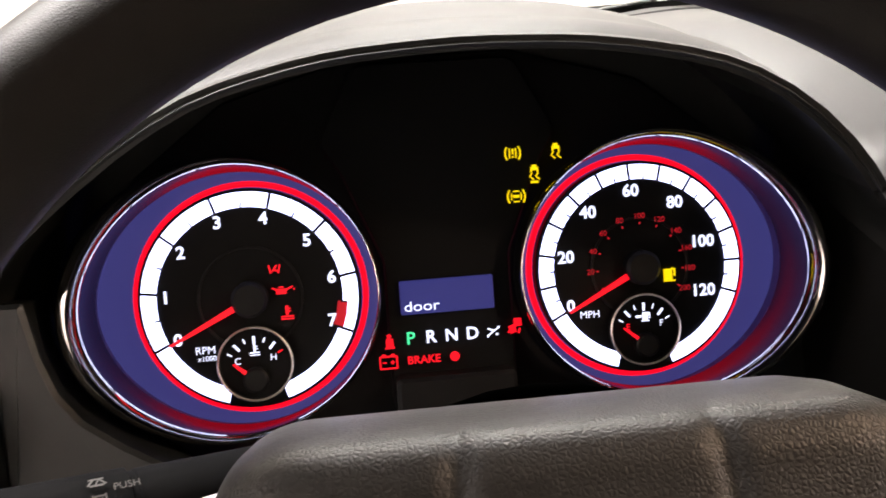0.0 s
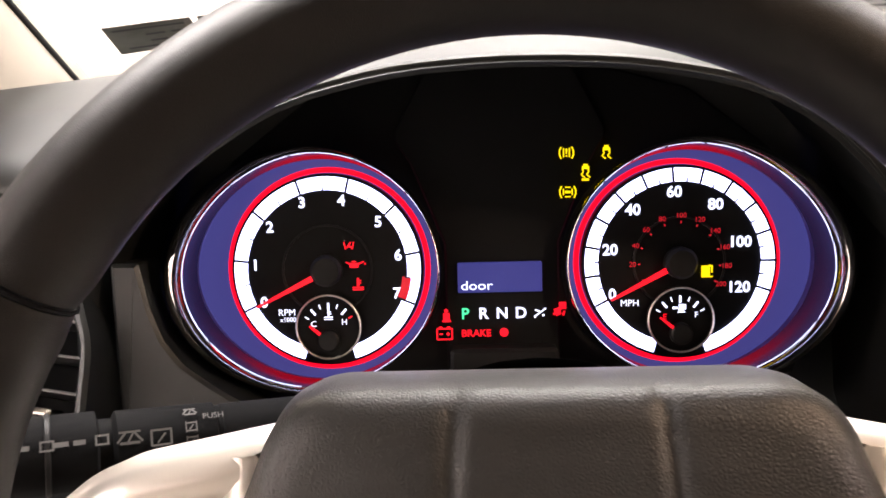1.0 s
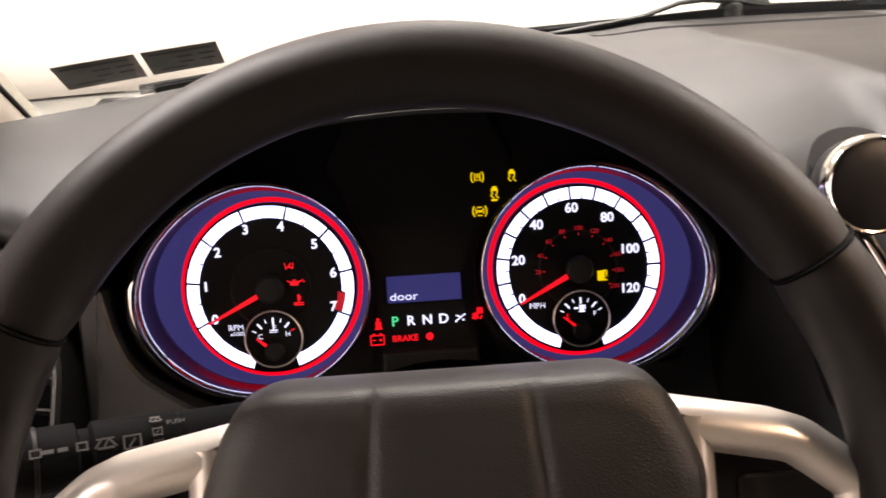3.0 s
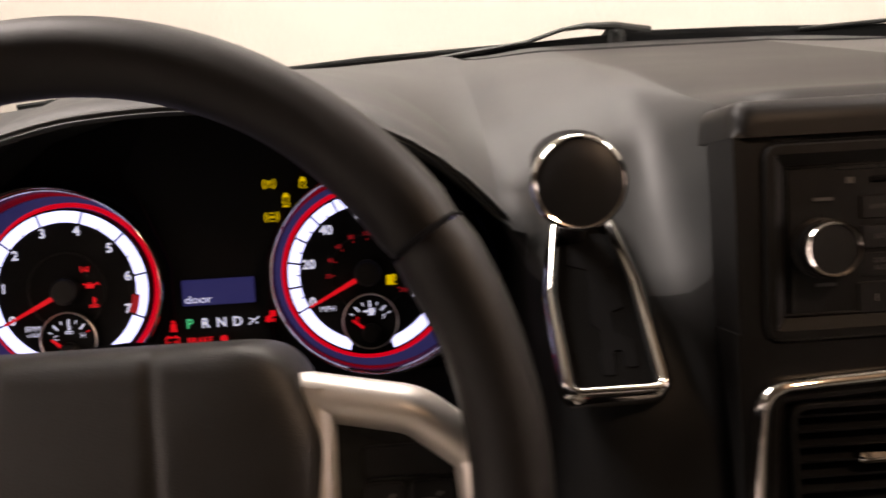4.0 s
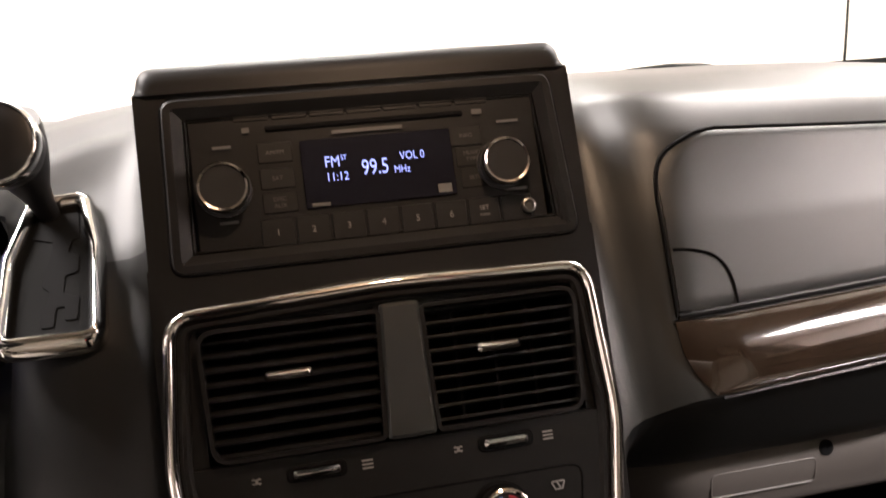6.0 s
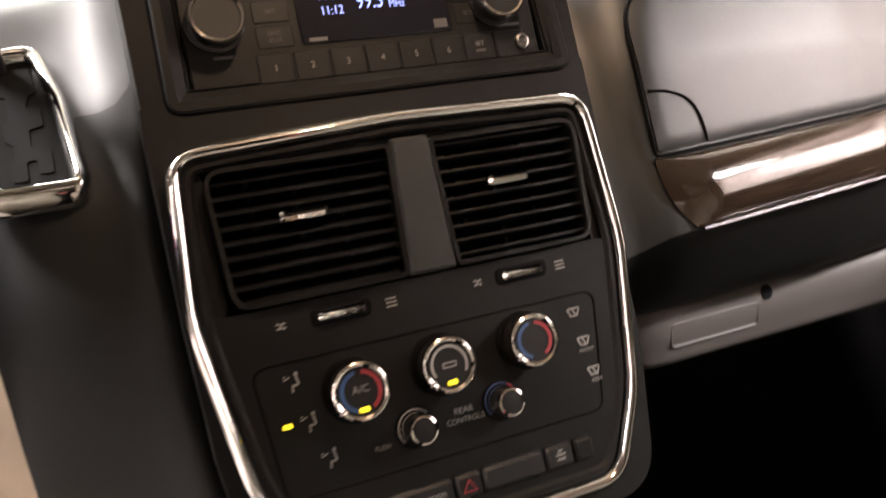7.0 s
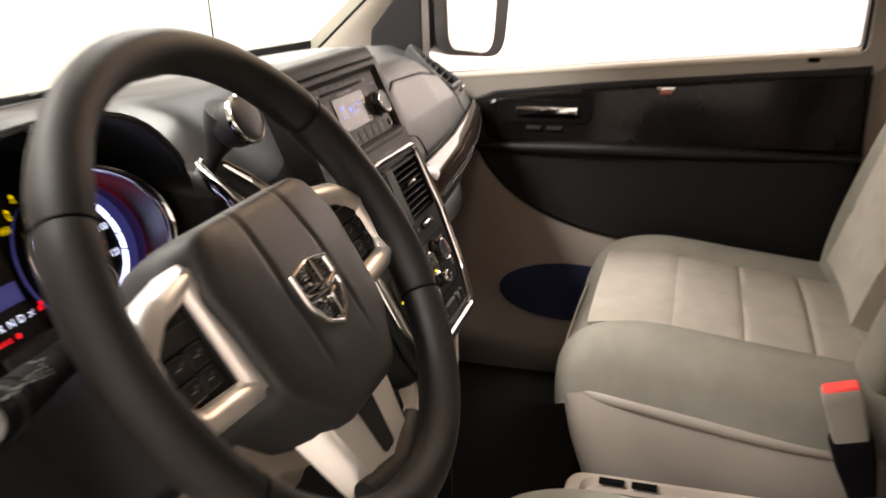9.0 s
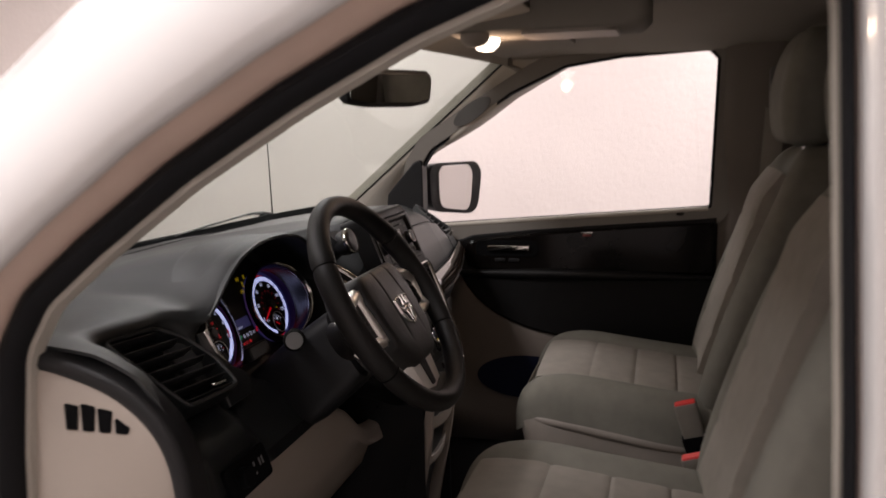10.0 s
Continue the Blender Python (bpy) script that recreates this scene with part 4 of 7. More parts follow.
tach, tx = gauge(-1, 205.5, 32.6, 8, ["0", "1", "2", "3", "4", "5", "6", "7"],
                 [(206.0, 0.0400), (175.0, 0.0402), (141.8, 0.0396), (108.7, 0.0398), (76.5, 0.0394), (41.8, 0.0392), (10.5, 0.0404), (-19.9, 0.0408)], 2)
needle(tach, tx, GV, 206.5, 0.044, 0.0085, REDINK)
needle(tach, tx, GV - 0.0392, 140, 0.0135, 0.004, REDINK, 0.0011, 0.0075)
bm = bmesh.new()
sector(bm, tx, GV, 0.0420, 0.0470, -22, -6, 0.0033, 12)
part("red_line", bm, DIMRED, tach, "red line mark", smooth=0)
words("RPM", 0.0052, tach, WHITEINK, tx - 0.0235, GV - 0.0235, 0.0036, name="lettering")
words("x1000", 0.0036, tach, WHITEINK, tx - 0.0230, GV - 0.0275, 0.0036, name="lettering")


def symbol(parent, cx, cy, z, material, rows, name="warning_symbol"):
    return bars(parent, material, z, [(cx + a, cy + b, w, h, t) for a, b, w, h, t in rows], name)


THROTTLE = [(-0.0030, 0, 0.0009, 0.0056, 12), (0.0030, 0, 0.0009, 0.0056, -12), (0, 0.0004, 0.0050, 0.0011, 52), (0.0007, -0.0008, 0.003, 0.0011, -20)]
OILCAN = [(0, -0.0008, 0.0050, 0.0026, 0), (0.0040, 0.0006, 0.0036, 0.0008, 25), (-0.0034, 0.0006, 0.0024, 0.0008, -25), (0, 0.0013, 0.0024, 0.0007, 0), (0.0062, 0, 0.0008, 0.0010, 0)]
COOLANT = [(0, 0.0008, 0.0013, 0.0046, 0), (0.0011, 0.0016, 0.0014, 0.0006, 0), (0.0011, 0.0003, 0.0014, 0.0006, 0), (0, -0.0022, 0.0062, 0.0007, 0), (0, -0.0034, 0.0062, 0.0007, 0)]
symbol(tach, tx + 0.0125, GV + 0.0135, 0.0036, REDINK, [(a * 0.75, b * 0.75, w * 0.75, h * 0.75, t) for a, b, w, h, t in THROTTLE])
symbol(tach, tx + 0.0150, GV + 0.0032, 0.0036, REDINK, OILCAN)
symbol(tach, tx + 0.0170, GV - 0.0078, 0.0036, REDINK, COOLANT)

speedo, sx = gauge(1, 207.0, 37.6, 7, ["0", "20", "40", "60", "80", "100", "120"],
                   [(205.0, 0.0408), (168.8, 0.0388), (131.0, 0.0388), (94.3, 0.0388), (58.0, 0.0370), (17.7, 0.0346), (-24.3, 0.0354)], 4)
needle(speedo, sx, GV, 207.5, 0.043, 0.0085, REDINK)
needle(speedo, sx, GV - 0.0392, 141, 0.0150, 0.003, REDINK, 0.0011, 0.0075)
words("MPH", 0.0052, speedo, WHITEINK, sx - 0.0275, GV - 0.0222, 0.0036, name="lettering")
for i in range(11):
    a = radians(205 - 23.4 * i)
    if i:
        words(str(20 * i), 0.0040, speedo, DIMRED, sx + 0.0258 * math.cos(a), GV + 0.0258 * math.sin(a), 0.0036, name="small_numeral")
    bars(speedo, DIMRED, 0.0036, [(sx + 0.0222 * math.cos(a), GV + 0.0222 * math.sin(a), 0.0012, 0.0008, math.degrees(a))], "small_tick")
FUEL = [(-0.0008, 0, 0.0046, 0.0058, 0), (0.0026, 0.0010, 0.0010, 0.0040, 0), (0.0018, 0.0028, 0.0018, 0.0008, -35), (0, -0.0032, 0.0062, 0.0008, 0)]
symbol(speedo, sx + 0.0150, GV - 0.0050, 0.0036, YELLOW, FUEL)

# message display and the rows of lamps under it
bm = bmesh.new()
plate(bm, rrect(-0.0250, -0.0275, 0.0222, -0.0105, 0.001), -0.002, -0.0005, 0.0004)
lcd = part("display", bm, LCD, cluster, "blue lit message display")
words("door", 0.0072, lcd, WHITEINK, -0.0145, -0.0236, 0.0002, name="lettering", wide=1.25)
row_y = -0.0395
for s, u, mat in (("P", -0.0212, GREEN), ("R", -0.0110, WHITEINK), ("N", -0.0005, WHITEINK), ("D", 0.0100, WHITEINK)):
    words(s, 0.0088, cluster, mat, u, row_y, 0.0, name="gear_letter", bold=0.00015)
symbol(cluster, -0.0318, row_y, 0.0, REDINK, [(0, 0.0022, 0.0018, 0.0018, 45), (0, -0.0012, 0.0036, 0.0042, 0), (0.0005, -0.0005, 0.0008, 0.0075, 25), (0, -0.0038, 0.0050, 0.0008, 0)])
symbol(cluster, 0.0205, row_y, 0.0, WHITEINK, [(0, 0, 0.0075, 0.0008, 35), (-0.0012, 0.0012, 0.0030, 0.0009, -20), (0.0020, -0.0014, 0.0012, 0.0012, 0), (0.0030, 0.0022, 0.0010, 0.0010, 0), (-0.0026, -0.0022, 0.0010, 0.0010, 0)])
symbol(cluster, 0.0315, row_y + 0.0015, 0.0, REDINK, [(0.0018, 0.0024, 0.0040, 0.0040, 0), (-0.0010, -0.0010, 0.0032, 0.0042, 20), (0, 0, 0.0085, 0.0012, 38), (0.0024, -0.0020, 0.0012, 0.0026, -20)])
symbol(cluster, -0.0330, -0.0505, 0.0, REDINK, [(0, 0.0030, 0.0088, 0.0008, 0), (0, -0.0030, 0.0088, 0.0008, 0), (-0.0042, 0, 0.0008, 0.0062, 0), (0.0042, 0, 0.0008, 0.0062, 0), (-0.0022, 0.0038, 0.0018, 0.0010, 0), (0.0022, 0.0038, 0.0018, 0.0010, 0), (-0.0020, 0, 0.0020, 0.0007, 0), (0.0020, 0, 0.0020, 0.0007, 0), (0.0020, 0, 0.0007, 0.0020, 0)])
words("BRAKE", 0.0056, cluster, REDINK, -0.0152, -0.0505, 0.0, name="lettering", bold=0.0001)
bm = bmesh.new()
lathe(bm, [(0.0024, -0.0006), (0.0024, 0.0), (0.0002, 0.0002)], 24, 0.0004, -0.0502)
part("brake_lamp", bm, REDINK, cluster)
PAREN = [(s * r, d, 0.0008, 0.0026, t * s) for s in (-1, 1) for r, d, t in ((0.0038, 0, 0), (0.0034, 0.0021, 22), (0.0034, -0.0021, -22))]
TYRE = PAREN + [(-0.0016, 0, 0.0007, 0.0050, 0), (0.0016, 0, 0.0007, 0.0050, 0), (0, 0.0008, 0.0009, 0.0028, 0), (0, -0.0018, 0.0009, 0.0009, 0)]
SKID = [(0.0002, 0.0030, 0.0024, 0.0012, 0), (0.0002, 0.0016, 0.0040, 0.0016, 0), (-0.0014, 0.0004, 0.0009, 0.0012, 0), (0.0018, 0.0004, 0.0009, 0.0012, 0), (-0.0016, -0.0014, 0.0026, 0.0007, 55), (-0.0010, -0.0032, 0.0022, 0.0007, -40), (0.0014, -0.0014, 0.0026, 0.0007, 55), (0.0020, -0.0032, 0.0022, 0.0007, -40)]
ABS = [(a * 1.15, b, w, h, t) for a, b, w, h, t in PAREN] + [(0, 0.0026, 0.0030, 0.0007, 0), (0, -0.0026, 0.0030, 0.0007, 0), (-0.0024, 0, 0.0007, 0.0036, 0), (0.0024, 0, 0.0007, 0.0036, 0), (0, 0, 0.0032, 0.0014, 0)]
symbol(cluster, 0.0365, 0.0492, 0.0, YELLOW, TYRE)
symbol(cluster, 0.0582, 0.0492, 0.0, YELLOW, SKID)
symbol(cluster, 0.0467, 0.0392, 0.0, YELLOW, SKID + [(0, -0.0050, 0.0040, 0.0012, 0)])
symbol(cluster, 0.0370, 0.0276, 0.0, YELLOW, ABS)
# mask round the two wells
bm = bmesh.new()
plate(bm, rrect(-0.030, -0.080, 0.030, -0.0575, 0.004), -0.004, 0.010, 0.002)
part("lower_mask", bm, BLACK, cluster)

# ---------------------------------------------------------------- steering column, stalk, key
column = thing("steering_column", pose(0.018, 0.2524, 1.065, 58.2), "black steering column shroud under the wheel", "steering column")
bm = bmesh.new()
loops = []
for z, sc, dy in ((-0.075, 0.62, 0), (-0.085, 0.92, 0), (-0.12, 1.0, -0.005), (-0.18, 1.05, -0.012), (-0.26, 0.95, -0.02)):
    loops.append([(p.x * sc, p.y * sc + dy, z) for p in rrect(-0.062, -0.085, 0.062, 0.040, 0.03)])
rings(bm, loops)
part("shroud", bm, BLACK, column, "black plastic shroud", smooth=50)
bm = bmesh.new()
lathe(bm, [(0.016, 0.0), (0.0165, 0.006), (0.013, 0.010), (0.0004, 0.010)], 28)
part("ignition_switch", bm, SATIN, column, "round ignition switch", m=pose(0.078, -0.06, -0.11, 0, 60, 0))

stalk = thing("wiper_stalk", pose(-0.0536, 0.3826, 1.0213, 0, -78, 25), "black multifunction stalk with white printed symbols", "stalk")
bm = bmesh.new()
lathe(bm, [(0.011, -0.04), (0.0115, 0.0), (0.0120, 0.055), (0.0120, 0.058), (0.0115, 0.0585), (0.0115, 0.0605), (0.0130, 0.061), (0.0135, 0.097), (0.0110, 0.0985), (0.0110, 0.103), (0.0142, 0.104), (0.0146, 0.134), (0.0130, 0.138), (0.0004, 0.1385)], 32)
part("stem", bm, MATTE, stalk, "black ribbed stem")
bm = bmesh.new()
lathe(bm, [(0.0115, 0.1375), (0.0115, 0.1400), (0.0004, 0.1405)], 28)
part("end_cap", bm, worn("grey_plastic", (0.10, 0.10, 0.10), 0.5), stalk, "grey end cap")
bm = bmesh.new()
lathe(bm, [(0.0135, 0.1190), (0.0151, 0.1195), (0.0151, 0.1210), (0.0135, 0.1215)], 32)
part("collar", bm, BLACK, stalk, "thin raised collar")


def on_stalk(l, a, rad):
    """A spot on the stalk's skin: l along it, a round it."""
    return pose(0, 0, 0, 0, 0, a) @ pose(rad, 0, l, 0, 90, 0)


def stalk_mark(l, a, rad, rows, text=""):
    if text:
        o = words(text, 0.0034, stalk, DIMINK, name="lettering")
        o.matrix_basis = on_stalk(l, a, rad) @ pose(0, 0, 0.0006)
    else:
        o = bars(stalk, DIMINK, 0.0006, rows, "printed_symbol")
        o.matrix_basis = on_stalk(l, a, rad)


WASH = [(0, 0, 0.007, 0.0010, 0), (-0.003, 0.002, 0.0045, 0.0008, 50), (0.003, 0.002, 0.0045, 0.0008, -50), (0, 0.004, 0.0075, 0.0008, 0), (0, 0.0015, 0.0045, 0.0007, 60)]
BOX = [(0, 0.0035, 0.007, 0.0008, 0), (0, -0.002, 0.007, 0.0008, 0), (-0.0035, 0.0008, 0.0008, 0.006, 0), (0.0035, 0.0008, 0.0008, 0.006, 0), (0, 0.0005, 0.0045, 0.0007, 50)]
ARROWS = [(-0.006, 0, 0.005, 0.0018, 0), (0.0, 0, 0.004, 0.0018, 0), (0.0075, 0.0016, 0.004, 0.0007, 0), (0.0075, -0.0016, 0.004, 0.0007, 0), (0.0055, 0, 0.0007, 0.004, 0), (0.0095, 0, 0.0007, 0.004, 0)]
TINY = [(a * 0.6, b * 0.6, w * 0.6, h * 0.75, t) for a, b, w, h, t in WASH]
TINYBOX = [(a * 0.55, b * 0.55, w * 0.55, h * 0.7, t) for a, b, w, h, t in BOX]
for l, a, rad, rows in ((0.093, 310, 0.0137, WASH), (0.082, 310, 0.0137, BOX), (0.110, 318, 0.0153, ARROWS), (0.128, 318, 0.0153, ARROWS), (0.0710, 345, 0.0137, TINY), (0.0710, 322, 0.0137, TINYBOX), (0.0710, 300, 0.0137, TINYBOX)):
    stalk_mark(l, a, rad, rows)
stalk_mark(0.0625, 338, 0.0137, [], "PUSH")

tag = thing("key_tag", pose(0.205, 0.320, 0.968, 0, 0, 14), "folded cream paper tag hanging from the ignition key on a ring", "key tag")
bm = bmesh.new()
rows = []
for i in range(13):
    s = i / 12
    z = -0.018 - 0.080 * s
    y = 0.004 + (0.006 * s if s < 0.6 else 0.0036 - 0.012 * (s - 0.6))
    rows.append([(0.030 * (j / 4 - 0.5) + 0.003 * s, y + 0.002 * math.sin(j * 0.9 + s * 3), z) for j in range(5)])
thick(bm, rows, 0.0007)
part("paper", bm, TAG, tag, "creased cream paper")
bm = bmesh.new()
tube(bm, [(0.0 + 0.006 * math.cos(a), 0.002, -0.008 + 0.011 * math.sin(a)) for a in [2 * math.pi * i / 20 for i in range(20)]], 0.0007, 6, closed=True)
part("ring", bm, SATIN, tag, "thin metal ring")
bm = bmesh.new()
tube(bm, [(0, 0, -0.002), (-0.001, 0.002, 0.006), (-0.004, 0.006, 0.014), (-0.008, 0.012, 0.022)], [0.003, 0.0035, 0.006, 0.007], 10, flat=0.5)
part("key", bm, MATTE, tag, "black key head")
for zz in (-0.024, -0.091):
    bm = bmesh.new()
    lathe(bm, [(0.0028, 0.0), (0.0028, 0.001), (0.0003, 0.001)], 16)
    part("hole", bm, MATTE, tag, m=pose(0.003 if zz > -0.05 else 0.006, 0.0025 if zz > -0.05 else 0.0015, zz, 90))

# ---------------------------------------------------------------- steering wheel
WHEEL_R, TUBE_R, DISH = 0.1682, 0.0154, -0.033
RIM_WIDE, RIM_SHIFT = 0.968, -0.0060          # rim narrowed and shifted sideways to fit the camera's view
wheel = thing("steering_wheel", pose(0.018, 0.2524, 1.065, 58.2), "black leather steering wheel with satin silver spokes and a shield emblem", "steering wheel")


def rim_radius(a):
    """The rim swells at the thumb rests."""
    return TUBE_R * (1 + 0.10 * (math.exp(-((a - 35) / 14) ** 2) + math.exp(-((a - 145) / 14) ** 2)))


def rim_bm(a0, a1, extra, n):
    bm = bmesh.new()
    loops = []
    for i in range(n + 1):
        a = a0 + (a1 - a0) * i / n
        r = rim_radius(a % 360) + extra
        if 0 < i < n:
            dip = 0
        else:
            dip = 0.0012
        c, s = math.cos(radians(a)), math.sin(radians(a))
        loop = []
        for j in range(20):
            t = 2 * math.pi * j / 20
            rr = WHEEL_R + (r - dip) * 0.98 * math.cos(t)
            loop.append((rr * c * RIM_WIDE + RIM_SHIFT, rr * s, (r - dip) * 1.08 * math.sin(t)))
        loops.append(loop)
    rings(bm, loops)
    return bm


for a0, a1, extra, lab in ((33, 149, 0.0, "black leather upper rim"), (-28, 32.2, 0.0006, "perforated black leather grip"), (149.8, 208, 0.0006, "perforated black leather grip"), (208.8, 331.2, 0.0, "black leather lower rim")):
    part("rim", rim_bm(a0, a1, extra, max(14, int((a1 - a0) / 3))), LEATHER, wheel, lab, smooth=50)
for a in (32.6, 149.4, 208.4, 331.6):
    bm = bmesh.new()
    lp = []
    for j in range(20):
        t = 2 * math.pi * j / 20
        rr = WHEEL_R + (rim_radius(a) - 0.0006) * 0.98 * math.cos(t)
        lp.append((rr * RIM_WIDE * math.cos(radians(a)) + RIM_SHIFT, rr * math.sin(radians(a)), rim_radius(a) * 1.06 * math.sin(t)))
    tube(bm, lp, 0.0006, 6, closed=True)
    part("seam", bm, MATTE, wheel)

# hub pad: a domed shield split by two grooves
PAD = [(-0.0765, 0.0575), (0.0765, 0.0575), (0.0910, 0.020), (0.083, -0.060), (0.045, -0.104), (-0.045, -0.104), (-0.083, -0.060), (-0.0910, 0.020)]
outline = rpoly(PAD, [0.026, 0.026, 0.03, 0.03, 0.03, 0.03, 0.03, 0.03], 12)


def even(path, n):
    """The closed outline walked in n even steps."""
    leg = [(path[(i + 1) % len(path)] - p).length for i, p in enumerate(path)]
    step, out, i, run = sum(leg) / n, [], 0, 0.0
    for k in range(n):
        while run + leg[i] < k * step:
            run += leg[i]
            i += 1
        out.append(path[i].lerp(path[(i + 1) % len(path)], (k * step - run) / max(leg[i], 1e-9)))
    return out


PADKEYS = ((0.0, 0.0440), (0.2, 0.0438), (0.45, 0.0430), (0.70, 0.0412), (0.86, 0.0390), (0.93, 0.0365), (0.965, 0.0330), (0.985, 0.0275), (0.996, 0.0190), (1.0, 0.0090))


def pad_height(f):
    for (f0, z0), (f1, z1) in zip(PADKEYS, PADKEYS[1:]):
        if f <= f1:
            return z0 + (z1 - z0) * (f - f0) / (f1 - f0)
    return PADKEYS[-1][1]


bm = bmesh.new()
rim_line = even(outline, 260)
loops = [[(p.x * f, -0.02 + (p.y + 0.02) * f, z + DISH) for p in rim_line] for f, z in ((0.97, -0.030), (1.0, -0.005))]
for k in range(46):
    f = 1.0 - 0.985 * (k / 45) ** 0.92 if k < 45 else 0.01
    lp = []
    for p in rim_line:
        q = Vector((p.x * f, -0.02 + (p.y + 0.02) * f))
        lean = 0.031 * (1 - 0.10 * smooth01((q.y - 0.0) / 0.06))
        cut = sum(math.exp(-((q.x - g * lean) / 0.0026) ** 2) for g in (-1, 1)) * (1 - smooth01((-0.045 - q.y) / 0.03))
        lp.append((q.x, q.y, pad_height(f) - 0.0017 * cut + DISH))
    loops.append(lp)
rings(bm, loops)
part("hub_pad", bm, PADMAT, wheel, "black grained airbag cover with two grooves", smooth=60)

# shield emblem in plain shapes
shield = rpoly([(-0.0205, 0.0195), (0.0, 0.0235), (0.0205, 0.0195), (0.0200, -0.004), (0.0125, -0.0185), (0.0, -0.0250), (-0.0125, -0.0185), (-0.0200, -0.004)], [0.0025, 0.02, 0.0025, 0.02, 0.012, 0.004, 0.012, 0.02], 5)
shield = [Vector((p.x * 1.25, p.y * 1.06 - 0.022)) for p in shield]
bm = bmesh.new()
hoop(bm, shield, 0.0036, 0.040 + DISH, 0.0475 + DISH, 0.0015)
emblem = part("emblem", bm, CHROME, wheel, "chrome shield-shaped emblem", smooth=50)
bm = bmesh.new()
plate(bm, shrink(shield, 0.002), 0.039 + DISH, 0.0440 + DISH, 0.0003)
part("ground", bm, worn("emblem_ground", (0.05, 0.048, 0.046), 0.35, metal=0.6, bump=0), emblem, "dark ribbed ground")
# two uprights above, two below, splayed from the broken cross rail
UPPER = [(0.0022, -0.0175), (0.0070, -0.0155), (0.0125, -0.0150), (0.0125, -0.0115), (0.0085, -0.0105), (0.0085, 0.0005), (0.0022, 0.0012)]
LOWER = [(0.0015, -0.0440), (0.0060, -0.0415), (0.0080, -0.0290), (0.0130, -0.0262), (0.0125, -0.0235), (0.0035, -0.0262), (0.0024, -0.0330)]
RAIL = [(0.0050, -0.0232), (0.0228, -0.0192), (0.0228, -0.0158), (0.0050, -0.0198)]
for lab, pts in (("chrome upright", UPPER), ("chrome lower bar", LOWER), ("chrome cross rail", RAIL)):
    for sg in (-1, 1):
        line = [(sg * x, y) for x, y in pts]
        bm = bmesh.new()
        plate(bm, rpoly(line if sg > 0 else line[::-1], 0.0010, 3), 0.0432 + DISH, 0.0478 + DISH, 0.0011)
        part("cross_bar", bm, CHROME, emblem, lab, smooth=40)
for i in range(13):
    yy = -0.0405 + 0.0031 * i
    bm = bmesh.new()
    wid = 0.018 if yy > -0.025 else 0.018 * max(0.35, 1 - (-0.025 - yy) / 0.024)
    block(bm, -wid, yy - 0.0006, 0.0436 + DISH, wid, yy + 0.0006, 0.0447 + DISH, 0)
    part("rib", bm, DARKCHROME, emblem)

# side spokes: silver frames round black switch panels
for s in (-1, 1):
    quad = [(s * 0.0755, 0.0445), (s * 0.126, 0.0350), (s * 0.153, 0.014), (s * 0.1565, -0.026), (s * 0.144, -0.046), (s * 0.0745, -0.052)]
    radii = [0.006, 0.035, 0.016, 0.020, 0.018, 0.006]
    path = rpoly(quad[::-1] if s > 0 else quad, radii[::-1] if s > 0 else radii, 9)
    bm = bmesh.new()
    hoop(bm, path, 0.0175, -0.024, 0.0022, 0.0070)
    for v in bm.verts:
        v.co.z -= 0.10 * max(0, abs(v.co.x) - 0.10) + 0.006 * (1 - smooth01((abs(v.co.x) - 0.075) / 0.03))
    sp = part("spoke", bm, SATIN, wheel, "satin silver spoke frame", smooth=60)
    bm = bmesh.new()
    plate(bm, shrink(path, 0.0145), -0.034, -0.0105, 0.002)
    sw = part("switch_panel", bm, GLOSS, sp, "black switch panel")
    cxs = s * 0.1185
    for dx, dy, w, h in ((0.0, 0.0085, 0.034, 0.0120), (-0.0088, -0.0060, 0.0165, 0.0135), (0.0088, -0.0060, 0.0165, 0.0135), (-0.0088, -0.0208, 0.0165, 0.0125), (0.0078, -0.0208, 0.0145, 0.0125)):
        bm = bmesh.new()
        plate(bm, rrect(cxs + dx - w / 2, dy - h / 2, cxs + dx + w / 2, dy + h / 2, 0.003, 3), -0.014, -0.0085, 0.001)
        part("button", bm, BLACK, sw)
        if dy < 0.005:
            bars(sw, GREYINK, -0.0082, [(cxs + dx - 0.001, dy, w * 0.28, 0.0010, 0), (cxs + dx + 0.0028, dy + 0.0018, w * 0.14, 0.0010, 40)], "printed_mark")
    # leather-covered arm from frame to rim
    bm = bmesh.new()
    tube(bm, [(s * 0.10, -0.006, -0.056), (s * 0.135, -0.010, -0.042), (s * 0.166, -0.010, -0.012)], [0.026, 0.030, 0.020], 14, flat=0.5)
    part("arm", bm, LEATHER, wheel, smooth=60)
# lower spoke with its slot
bm = bmesh.new()
low = rpoly([(-0.053, -0.088), (-0.036, -0.150), (-0.024, -0.162), (0.024, -0.162), (0.036, -0.150), (0.053, -0.088)], [0.004, 0.012, 0.008, 0.008, 0.012, 0.004], 5)
loops = [[(p.x, p.y, -0.040) for p in low], [(p.x, p.y, -0.019 + 0.05 * (p.y + 0.16)) for p in low], [(p.x, p.y, -0.015 + 0.07 * (p.y + 0.16)) for p in shrink(low, 0.004)]]
rings(bm, loops)
lowsp = part("lower_spoke", bm, SATIN, wheel, "satin silver lower spoke", smooth=40)
bm = bmesh.new()
slot = rpoly([(-0.014, -0.095), (-0.008, -0.142), (0.008, -0.142), (0.014, -0.095)], 0.004, 4)
